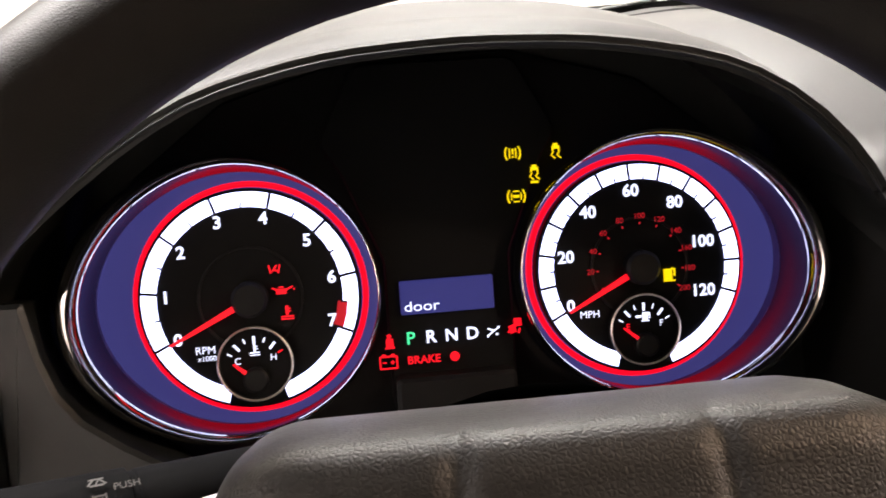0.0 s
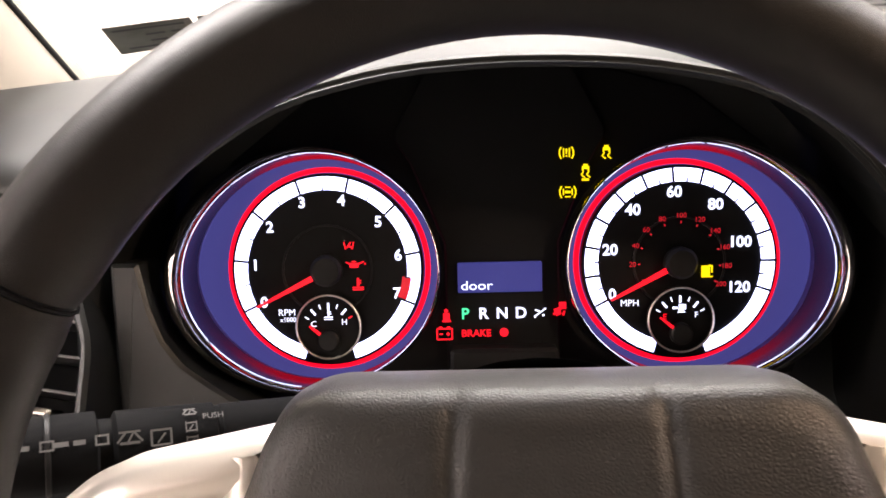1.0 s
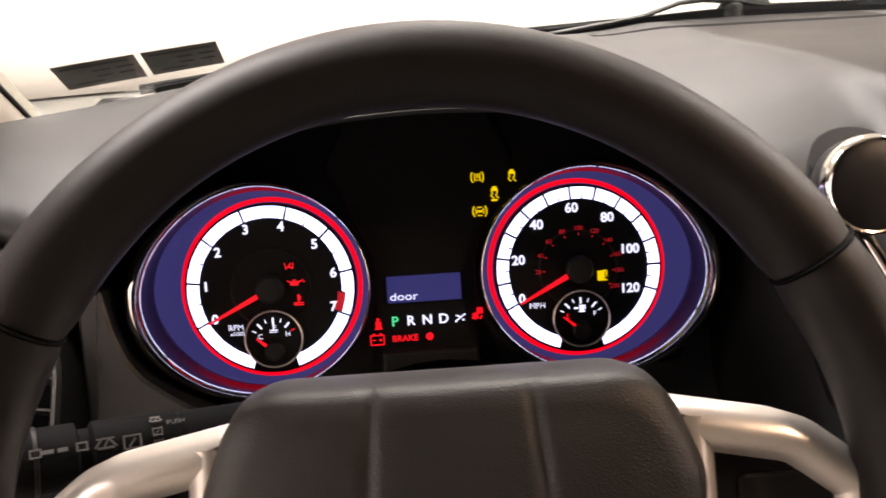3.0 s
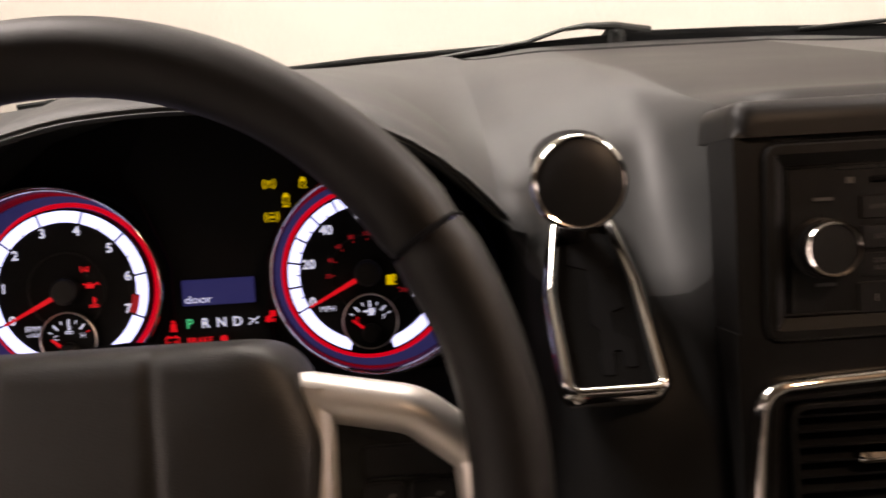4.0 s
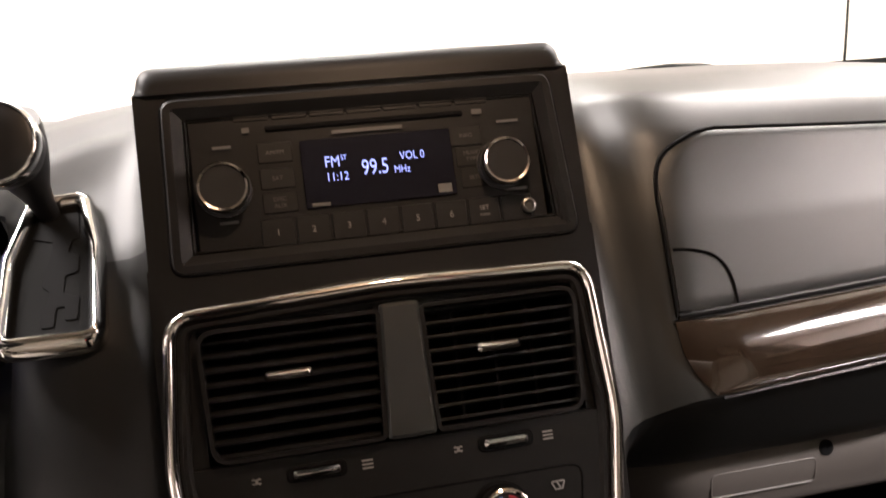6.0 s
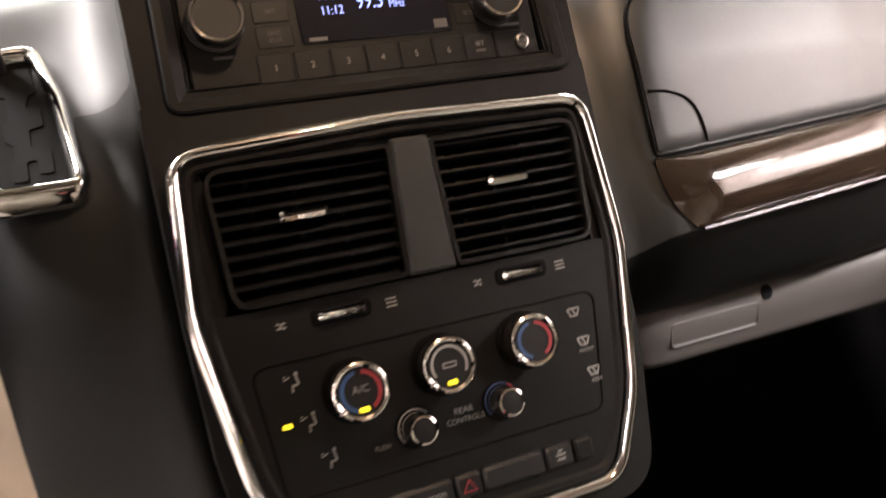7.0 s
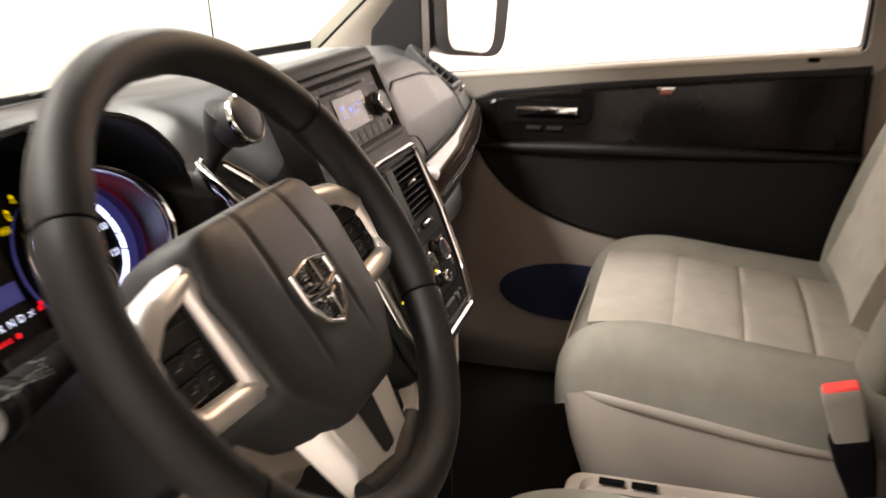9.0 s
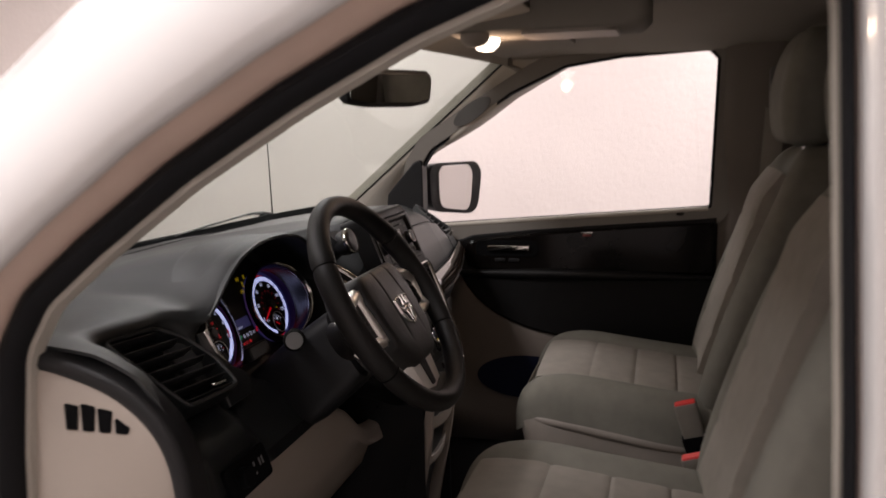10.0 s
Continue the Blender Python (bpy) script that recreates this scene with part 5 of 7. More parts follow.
rings(bm, [[(p.x, p.y, -0.03) for p in slot], [(p.x, p.y, -0.0138 + 0.07 * (p.y + 0.16)) for p in slot]])
part("slot", bm, BLACK, lowsp, "black slot")
bm = bmesh.new()
tube(bm, [(-0.05, -0.150, -0.016), (0, -0.160, -0.012), (0.05, -0.150, -0.016)], 0.013, 12, flat=0.7)
part("arm", bm, LEATHER, wheel, smooth=60)
bm = bmesh.new()
lathe(bm, [(0.080, -0.055), (0.076, -0.070), (0.05, -0.085), (0.0005, -0.085)], 40, 0, -0.02)
part("hub_back", bm, BLACK, wheel)

# ---------------------------------------------------------------- air outlets


def outlet(name, m, path, slats, tilt, slat_mat, label, depth=0.035, frame=0.006, tabs=True, frame_mat=None, across=None, skirt=0.006, tab_at=None):
    """A framed outlet with a dark well and thin slats, each a part."""
    v = thing(name, m, label, "air vent", "dashboard air vents")
    xs_, ys_ = [p.x for p in path], [p.y for p in path]
    x0, x1, y0, y1 = min(xs_), max(xs_), min(ys_), max(ys_)
    bm = bmesh.new()
    loops = [[(p.x, p.y, 0.001) for p in shrink(path, frame * 0.8)], [(p.x, p.y, -depth) for p in shrink(path, frame)]]
    rings(bm, loops, False, True)
    part("well", bm, MATTE, v, "deep black well")
    bm = bmesh.new()
    hoop(bm, path, frame, -skirt, 0.0045, 0.002)
    part("frame", bm, frame_mat or STACK, v, "dark frame")
    n = slats
    for i in range(n):
        y = y0 + (y1 - y0) * (i + 0.6) / (n + 0.2)
        inside = [p.x + (q.x - p.x) * (y - p.y) / (q.y - p.y) for p, q in zip(path, path[1:] + path[:1]) if (p.y - y) * (q.y - y) < 0]
        a, b = (min(inside), max(inside)) if len(inside) >= 2 else (x0, x1)
        bm = bmesh.new()
        block(bm, a + frame * 0.7, -0.0008, -0.010, b - frame * 0.7, 0.0008, 0.008, 0.0006)
        part("slat", bm, slat_mat, v, m=pose(0, y, -0.008, tilt))
    for fx in ((across or (0.25, 0.5, 0.75))):
        bm = bmesh.new()
        xx = x0 + (x1 - x0) * fx
        block(bm, xx - 0.0008, y0 + frame, -0.03, xx + 0.0008, y1 - frame, -0.022, 0)
        part("vane", bm, BLACK, v)
    if tabs:
        bm = bmesh.new()
        plate(bm, rrect(-0.0125, -0.0026, 0.0125, 0.0026, 0.0024), -0.006, 0.005, 0.0020)
        part("slider_tab", bm, CHROME, v, "silver slider tab", m=pose(*(tab_at or ((x0 + x1) / 2 - 0.003, (y0 + y1) / 2 + 0.0068)), 0.001))
    return v


left_path = rpoly([(0.024, -0.044), (0.121, -0.040), (0.112, 0.010), (0.086, 0.055), (0.052, 0.080), (-0.024, 0.081), (-0.029, 0.072)], [0.016, 0.014, 0.05, 0.05, 0.03, 0.006, 0.008], 5)
outlet("side_air_vent", pose(-0.298, 0.4573, 1.0177, 47, 0, -14), left_path, 7, -8, LITSLAT, "black slatted leaf-shaped side air vent in a dark frame", depth=0.028, frame=0.006, frame_mat=LID_LITDASH, across=(0.62,), skirt=0.034, tab_at=(0.088, -0.026))

right_path = rpoly([(-0.044, -0.008), (0.040, -0.010), (0.052, 0.050), (0.055, 0.112), (0.040, 0.112), (0.000, 0.070), (-0.028, 0.034)], [0.006, 0.012, 0.05, 0.006, 0.008, 0.05, 0.05], 5)
outlet("side_air_vent", pose(1.015, 0.4285, 1.036, 33, 0, 4), right_path, 8, 10, BLACK, "black slatted leaf-shaped air vent at the passenger end of the dash", depth=0.016, tabs=True, frame_mat=LID_LITDASH, frame=0.0075, skirt=0.024, tab_at=(0.001, -0.0185), across=(0.62,))

# ---------------------------------------------------------------- centre stack
stack_m = pose(CX, 0.271, 0.836, 67.85)
climate = thing("climate_panel", stack_m, "dark centre panel with climate dials inside a chrome frame", "control panel")
BEZ = [(-0.090, -0.010), (0.090, -0.010), (0.112, 0.040), (0.1245, 0.125), (0.1185, 0.2140), (0.0, 0.2170), (-0.1195, 0.2115), (-0.1255, 0.125), (-0.112, 0.040)]
bez = rpoly(BEZ, [0.026, 0.026, 0.10, 0.12, 0.020, 0.3, 0.020, 0.12, 0.10], 7)
bm = bmesh.new()
plate(bm, rpoly([(-0.088, -0.006), (0.088, -0.006), (0.110, 0.040), (0.119, 0.1275), (-0.119, 0.1275), (-0.110, 0.040)], [0.024, 0.024, 0.06, 0.001, 0.001, 0.06], 6), -0.012, 0.003, 0.0002)
part("panel", bm, STACK, climate, "dark brown-black panel")
# fascia that carries radio and controls, open where the outlets sit
fascia = []
bm = bmesh.new()
plate(bm, rpoly([(-0.112, -0.020), (0.112, -0.020), (0.123, 0.06), (0.1255, 0.128), (-0.1255, 0.128), (-0.123, 0.06)], [0.03, 0.03, 0.03, 0.0005, 0.0005, 0.03], 6), -0.035, 0.0, 0.0002)
fascia.append(bm)
for x0, y0, x1, y1 in ((-0.1255, 0.1279, -0.1035, 0.2001), (-0.0085, 0.1279, 0.0175, 0.2001), (0.1055, 0.1279, 0.1255, 0.2001), (-0.1255, 0.2000, 0.1255, 0.2340), (-0.1245, 0.2339, -0.1070, 0.3300), (0.1070, 0.2339, 0.1245, 0.3300)):
    fascia.append(block(bmesh.new(), x0, y0, -0.035, x1, y1, 0.0, 0))
bm = bmesh.new()
crown = rpoly([(-0.1245, 0.3299), (0.1245, 0.3299), (0.1225, 0.3490), (-0.1225, 0.3490)], [0.0005, 0.0005, 0.018, 0.018], 8)
roll = []
for k in range(7):
    a = math.pi / 2 * k / 6
    roll.append([(p.x * (1 - 0.05 * (1 - math.cos(a)) * (p.y > 0.331)), p.y - 0.0125 * (1 - math.cos(a)) * (p.y > 0.331), -0.0125 + 0.0125 * math.sin(a)) for p in crown])
rings(bm, [[(p.x, p.y, -0.05) for p in crown]] + roll)
fascia.append(bm)
for bm in fascia:
    part("fascia_piece", bm, STACK, climate, "black centre fascia", smooth=30)
bm = bmesh.new()
hoop(bm, bez, 0.0072, -0.004, 0.0095, 0.0033)
part("chrome_frame", bm, CHROME, climate, "polished chrome frame", smooth=70)
bm = bmesh.new()
hoop(bm, shrink(bez, 0.0072), 0.006, -0.002, 0.0050, 0.002)
part("inner_lip", bm, STACK, climate)
# lower field with the dials
bm = bmesh.new()
field = rpoly([(-0.094, 0.032), (0.088, 0.032), (0.098, 0.100), (-0.100, 0.100)], 0.008, 4)
hoop(bm, field, 0.0011, 0.002, 0.0037, 0.0003)
part("panel_seam", bm, MATTE, climate)
for s in (-1, 1):
    cxv = s * 0.052 + 0.003
    bm = bmesh.new()
    plate(bm, rrect(cxv - 0.016, 0.1135, cxv + 0.016, 0.1225, 0.004), 0.001, 0.0045, 0.001)
    ws_ = part("wheel_recess", bm, MATTE, climate)
    bm = bmesh.new()
    plate(bm, rrect(cxv - 0.0125, 0.1158, cxv + 0.0125, 0.1206, 0.0022), 0.002, 0.0080, 0.0022)
    part("thumb_wheel", bm, CHROME, ws_, "silver thumb wheel")
    so, lo = (0.0315, 0.0270) if s < 0 else (0.0270, 0.0245)
    bars(climate, GREYINK, 0.0036, [(cxv - so, 0.1165, 0.005, 0.0007, 0), (cxv - so, 0.1185, 0.005, 0.0007, 0), (cxv - so, 0.1175, 0.005, 0.0007, 45), (cxv - so, 0.1175, 0.005, 0.0007, -45)], "printed_symbol")
    bars(climate, GREYINK, 0.0036, [(cxv + lo, 0.1195, 0.006, 0.0009, 0), (cxv + lo, 0.1175, 0.006, 0.0009, 0), (cxv + lo, 0.1155, 0.006, 0.0009, 0)], "printed_symbol")


def dial(name, x, y, r, led, marks, text=""):
    bm = bmesh.new()
    lathe(bm, [(r * 1.12, 0.001), (r * 1.12, 0.0045), (r * 1.02, 0.006)], 40, x, y)
    d = part(name, bm, MATTE, climate, "round climate dial")
    bm = bmesh.new()
    prof = [(r, 0.004), (r * 1.0, 0.015), (r * 0.97, 0.0178), (r * 0.90, 0.0185), (r * 0.82, 0.0178), (r * 0.80, 0.0165)]
    n = 60
    loops = [[(x + q * (1 + 0.012 * math.cos(i * math.pi)) * math.cos(2 * math.pi * i / n), y + q * (1 + 0.012 * math.cos(i * math.pi)) * math.sin(2 * math.pi * i / n), z) for i in range(n)] for q, z in prof]
    rings(bm, loops, False, False)
    part("chrome_ring", bm, CHROME, d, "knurled chrome ring", smooth=30)
    bm = bmesh.new()
    lathe(bm, [(r * 0.81, 0.010), (r * 0.81, 0.0168), (0.0004, 0.0172)], 40, x, y)
    part("cap", bm, BLACK, d, "black dial cap")
    if marks == "temp":
        for a0, a1, mat in ((250, 100, BLUEINK), (-60, 80, REDPRINT)):
            bm = bmesh.new()
            sector(bm, x, y, r * 0.58, r * 0.72, a0, a1, 0.0176, 20)
            part("temperature_arc", bm, mat, d, smooth=0)
    else:
        bm = bmesh.new()
        sector(bm, x, y, r * 0.60, r * 0.70, -30, 210, 0.0176, 24)
        part("fan_arc", bm, GREYINK, d, smooth=0)
    bars(d, GREYINK, 0.0186, [(x + r * 0.9 * math.cos(radians(215)), y + r * 0.9 * math.sin(radians(215)), 0.004, 0.0012, 215)], "pointer_mark")
    if text:
        words(text, 0.0055, d, GREYINK, x, y + 0.001, 0.0177, name="lettering")
    if led:
        bm = bmesh.new()
        plate(bm, rrect(x - 0.0026, y - 0.0102, x + 0.0026, y - 0.0080, 0.0006, 2), 0.0165, 0.0180, 0.0002)
        part("indicator", bm, LED, d, "lit yellow indicator")
    return d


dial("temperature_dial", -0.0510, 0.0782, 0.0150, True, "temp", "A/C")
dial("fan_dial", -0.0030, 0.0800, 0.0148, True, "fan", "")
bars(climate, GREYINK, 0.0178, [(-0.0030, 0.0812, 0.007, 0.0008, 0), (-0.0030, 0.0790, 0.007, 0.0008, 0), (-0.0065, 0.0801, 0.0008, 0.0025, 0), (0.0005, 0.0801, 0.0008, 0.0025, 0)], "printed_symbol")
dial("temperature_dial", 0.0475, 0.0815, 0.0143, False, "temp")


def small_dial(x, y):
    bm = bmesh.new()
    lathe(bm, [(0.0110, 0.001), (0.0110, 0.0038), (0.0102, 0.0048), (0.0004, 0.0048)], 36, x, y)
    d = part("rear_dial", bm, MATTE, climate, "small rear climate dial")
    bm = bmesh.new()
    lathe(bm, [(0.0084, 0.004), (0.0080, 0.0165), (0.0073, 0.0185), (0.0063, 0.0190), (0.0061, 0.0182)], 32, x, y)
    part("chrome_ring", bm, CHROME, d, "chrome ring")
    bm = bmesh.new()
    lathe(bm, [(0.0062, 0.012), (0.0062, 0.0180), (0.0004, 0.0186)], 28, x, y)
    part("cap", bm, BLACK, d)
    bm = bmesh.new()
    sector(bm, x, y, 0.0092, 0.0099, 40, 220, 0.0050, 16)
    part("arc", bm, GREYINK if x < 0 else DEEPBLUE, d, smooth=0)
    return d


small_dial(-0.0235, 0.0515)
small_dial(0.0265, 0.0530)
bm = bmesh.new()
sector(bm, 0.0265, 0.0530, 0.0092, 0.0099, -40, 60, 0.0051, 12)
part("red_arc", bm, REDPRINT, climate, smooth=0)
words("REAR", 0.0048, climate, GREYINK, 0.0045, 0.0535, 0.0038, name="lettering")
words("CONTROLS", 0.0042, climate, GREYINK, 0.0047, 0.0485, 0.0038, name="lettering")
words("PUSH", 0.0036, climate, GREYINK, -0.0425, 0.0460, 0.0038, name="lettering")
SEATED = [(0.0014, 0.0026, 0.0014, 0.0014, 0), (0.0016, 0.0000, 0.0009, 0.0034, 12), (0.0004, -0.0018, 0.0028, 0.0008, 0), (-0.0008, -0.0032, 0.0008, 0.0026, -8), (-0.0026, 0.0012, 0.0028, 0.0006, 20), (-0.0034, 0.0020, 0.0010, 0.0006, 60)]
for x, y in ((-0.0800, 0.0900), (-0.0755, 0.0690), (-0.0690, 0.0490)):
    bars(climate, GREYINK, 0.0038, [(x + a * 1.25, y + b * 1.25, w * 1.25, h * 1.25, t) for a, b, w, h, t in SEATED], "printed_symbol")
bm = bmesh.new()
plate(bm, rrect(-0.0895, 0.0676, -0.0848, 0.0698, 0.0006, 2), 0.002, 0.0045, 0.0002)
part("indicator", bm, LED, climate, "lit yellow indicator")
FAN = [(0, 0.0012, 0.0070, 0.0009, 0), (-0.003, -0.0008, 0.0009, 0.0040, 25), (0.003, -0.0008, 0.0009, 0.0040, -25), (0, -0.0030, 0.0050, 0.0008, 0), (0, -0.0005, 0.0009, 0.0045, 30)]
for x, y in ((0.0815, 0.0905), (0.0840, 0.0735), (0.0865, 0.0560)):
    bars(climate, GREYINK, 0.0038, [(x + a, y + b, w, h, t) for a, b, w, h, t in FAN], "printed_symbol")
    if y < 0.08:
        words("FRONT" if y > 0.06 else "REAR", 0.0030, climate, GREYINK, x + 0.001, y - 0.0062, 0.0038, name="lettering")
# button row along the foot
bxs = (-0.047, -0.010, 0.006, 0.044, 0.062, 0.075)
for i in range(5):
    bm = bmesh.new()
    plate(bm, rrect(bxs[i] + 0.0006, 0.0090, bxs[i + 1] - 0.0006, 0.0215, 0.0025, 3), 0.001, 0.0072, 0.0018)
    part("push_button", bm, BLACK if i < 4 else STACK, climate)
words("econ", 0.0058, climate, GREYINK, -0.0215, 0.0153, 0.0075, name="lettering")
bars(climate, BLUEINK, 0.0075, [(-0.0385, 0.0153, 0.005, 0.0012, 35), (-0.0385, 0.0153, 0.005, 0.0012, -35), (-0.0385, 0.0153, 0.005, 0.0012, 90)], "printed_symbol")
bm = bmesh.new()
tri = [Vector((-0.0065, 0.0122)), Vector((0.0020, 0.0122)), Vector((-0.0022, 0.0190))]
hoop(bm, tri, 0.0012, 0.0068, 0.0076, 0.0002)
part("hazard_triangle", bm, REDPRINT, climate, "red hazard triangle")
bars(climate, GREYINK, 0.0075, [(0.053, 0.0165, 0.006, 0.0010, 0), (0.053, 0.0140, 0.005, 0.0010, 0), (0.053, 0.0185, 0.003, 0.0010, 0)], "printed_symbol")

# the two centre outlets
lv = rpoly([(-0.101, 0.1290), (-0.010, 0.1290), (-0.006, 0.199), (-0.104, 0.199)], [0.010, 0.004, 0.004, 0.010], 4)
rvp = rpoly([(0.018, 0.1290), (0.103, 0.1290), (0.107, 0.199), (0.016, 0.199)], [0.004, 0.010, 0.010, 0.004], 4)
outlet("centre_air_vent", stack_m @ pose(0, 0, 0.003), lv, 9, 18, SLAT, "black slatted centre air vent with a silver tab", frame=0.0018, frame_mat=SLAT)
outlet("centre_air_vent", stack_m @ pose(0, 0, 0.003), rvp, 9, -6, SLAT, "black slatted centre air vent with a silver tab", frame=0.0018, frame_mat=SLAT)
bm = bmesh.new()
plate(bm, rpoly([(-0.0095, 0.1285), (0.0175, 0.1285), (0.0160, 0.2015), (-0.0060, 0.2015)], 0.003, 3), 0.002, 0.0085, 0.002)
part("vent_divider", bm, DASH, climate, "grey bar between the vents")

# radio
radio = thing("car_radio", stack_m @ pose(-0.065, 0.188, -0.006) @ Matrix.Scale(1.015, 4) @ pose(0.065, -0.19, 0), "black car radio with a lit blue display and two chrome-ringed knobs", "radio")
rb = rpoly([(-0.1115, 0.2310), (0.1145, 0.2310), (0.1090, 0.3260), (-0.1095, 0.3260)], 0.008, 4)
bm = bmesh.new()
rings(bm, [[(p.x, p.y, 0.002) for p in rb], [(p.x, p.y, 0.0074) for p in rb], [(p.x, p.y, 0.0082) for p in shrink(rb, 0.0010)], [(p.x, p.y, 0.0082) for p in shrink(rb, 0.0050)], [(p.x, p.y, 0.0040) for p in shrink(rb, 0.0105)], [(p.x, p.y, -0.004) for p in shrink(rb, 0.0110)]], False, False)
part("surround", bm, STACK, radio, "dark moulded surround")
bm = bmesh.new()
hoop(bm, shrink(rb, -0.0014), 0.0020, 0.002, 0.0064, 0.0004)
part("gap", bm, MATTE, radio)
bm = bmesh.new()
hoop(bm, shrink(rb, 0.0108), 0.0016, -0.004, 0.0040, 0.0008)
part("surround_edge", bm, STACK, radio)
fx0, fx1, fy0, fy1 = -0.0975, 0.0985, 0.2390, 0.3240
bm = bmesh.new()
plate(bm, rrect(fx0, fy0, fx1, fy1, 0.004), -0.004, 0.0030, 0.001)
part("faceplate", bm, STACK, radio, "dark faceplate")
bm = bmesh.new()
plate(bm, rrect(-0.0385, 0.2600, 0.0470, 0.2990, 0.002), 0.002, 0.0042, 0.0006)
scr = part("screen", bm, SCREEN, radio, "glossy dark blue screen")
words("FM", 0.0088, scr, RADIOINK, -0.0215, 0.2850, 0.0045, name="lettering", wide=0.8)
words("ST", 0.0042, scr, RADIOINK, -0.0150, 0.2870, 0.0045, name="lettering", wide=0.8)
words("11:12", 0.0068, scr, RADIOINK, -0.0195, 0.2765, 0.0045, name="lettering", wide=0.85)
words("99.5", 0.0125, scr, RADIOINK, 0.0020, 0.2800, 0.0045, name="lettering", wide=0.72)
words("MHz", 0.0060, scr, RADIOINK, 0.0170, 0.2775, 0.0045, name="lettering", wide=0.8)
words("VOL 0", 0.0066, scr, RADIOINK, 0.0235, 0.2850, 0.0045, name="lettering", wide=0.8)


def radio_knob(x, y):
    bm = bmesh.new()
    lathe(bm, [(0.0148, 0.002), (0.0148, 0.0045), (0.0134, 0.0055), (0.0132, 0.0135), (0.0114, 0.0152), (0.0004, 0.0150)], 44, x, y)
    k = part("knob", bm, BLACK, radio, "round black knob")
    bm = bmesh.new()
    lathe(bm, [(0.0132, 0.0105), (0.0139, 0.0118), (0.0139, 0.0150), (0.0130, 0.0164), (0.0118, 0.0160), (0.0116, 0.0148)], 44, x, y)
    part("chrome_ring", bm, CHROME, k, "chrome ring")
    return k


radio_knob(-0.0809, 0.2750)
radio_knob(0.0750, 0.2750)
for i in range(8):
    x0 = -0.0640 + i * 0.0193
    bm = bmesh.new()
    plate(bm, rrect(x0, 0.2415, x0 + 0.0183, 0.2570, 0.001, 2), 0.002, 0.0040, 0.0006)
    part("preset_button", bm, PRESET, radio)
    if i < 6:
        words(str(i + 1), 0.0050, radio, GREYINK, x0 + 0.0092, 0.2490, 0.0043, name="numeral")
    elif i == 6:
        words("SET", 0.0036, radio, GREYINK, x0 + 0.0092, 0.2508, 0.0043, name="lettering")
        bars(radio, DIMINK, 0.0043, [(x0 + 0.0092, 0.2470, 0.006, 0.0014, 0)], "printed_bar")
bm = bmesh.new()
lathe(bm, [(0.0042, 0.003), (0.0042, 0.0062), (0.0030, 0.0066), (0.0018, 0.0050), (0.0003, 0.0050)], 24, 0.0870, 0.2495)
part("audio_socket", bm, SOCKET, radio, "round audio socket")
SIDE_PRINT = {(-0.0520, 0.2935): "AM/FM", (-0.0520, 0.2790): "SAT", (-0.0520, 0.2655): "DISC AUX", (0.0560, 0.2935): "INFO", (0.0580, 0.2815): "MUSIC TYPE", (0.0595, 0.2690): "SETUP"}
for x, y, w in ((-0.0520, 0.2935, 0.010), (-0.0520, 0.2790, 0.008), (-0.0520, 0.2655, 0.009), (0.0560, 0.2935, 0.008), (0.0580, 0.2815, 0.009), (0.0595, 0.2690, 0.010)):
    bm = bmesh.new()
    plate(bm, rrect(x - 0.0095, y - 0.0058, x + 0.0095, y + 0.0058, 0.0012, 2), 0.002, 0.0036, 0.0005)
    part("side_button", bm, PRESET, radio)
    for k, line in enumerate(SIDE_PRINT[(x, y)].split()):
        words(line, 0.0034, radio, DIMINK, x, y + (0.0018 - 0.0036 * k if " " in SIDE_PRINT[(x, y)] else 0), 0.0039, name="lettering")
for i in range(7):
    x = -0.063 + i * 0.0208
    bm = bmesh.new()
    plate(bm, rrect(x - 0.0098, 0.3120, x + 0.0098, 0.3225, 0.0012, 2), 0.002, 0.0036, 0.0005)
    part("top_button", bm, PRESET, radio)
    bars(radio, DIMINK, 0.0039, [(x, 0.3185, 0.0085, 0.0017, 0)] if i != 3 else [(x, 0.3172, 0.006, 0.0014, -40)], "printed_bar")
bm = bmesh.new()
plate(bm, rrect(-0.056, 0.3055, 0.056, 0.3085, 0.001, 2), 0.002, 0.0045, 0.0008)
part("disc_slot", bm, MATTE, radio, "black disc slot")
for mark in [(0.0, 0.3020, 0.040, 0.0020, 0), (-0.030, 0.2620, 0.010, 0.0020, 0), (-0.0800, 0.2985, 0.010, 0.0016, 0), (-0.0800, 0.2570, 0.010, 0.0016, 0), (0.0815, 0.2600, 0.013, 0.0016, 0), (0.0815, 0.3000, 0.013, 0.0016, 0), (-0.0665, 0.3070, 0.004, 0.003, 0), (0.064, 0.3070, 0.006, 0.003, 0), (0.040, 0.2645, 0.008, 0.005, 0)]:
    bars(radio, DIMINK, 0.0045, [mark], "printed_bar")

# ---------------------------------------------------------------- gear shifter
shift_m = pose(0.2425, 0.372, 1.0165, 33.0)
shifter = thing("gear_shifter", shift_m, "black gear lever with a chrome-ringed knob in a chrome-framed gate", "gear lever")
sh = rpoly([(-0.0245, -0.005), (0.0275, -0.005), (0.0235, 0.060), (0.0140, 0.105), (-0.0175, 0.103), (-0.0265, 0.055)], [0.008, 0.008, 0.03, 0.008, 0.008, 0.03], 5)
bm = bmesh.new()
hoop(bm, shrink(sh, -0.0035), 0.0088, -0.004, 0.0105, 0.0038)
part("chrome_frame", bm, CHROME, shifter, "chrome gate frame", smooth=70)
bm = bmesh.new()
plate(bm, shrink(sh, 0.004), -0.006, 0.0035, 0.001)
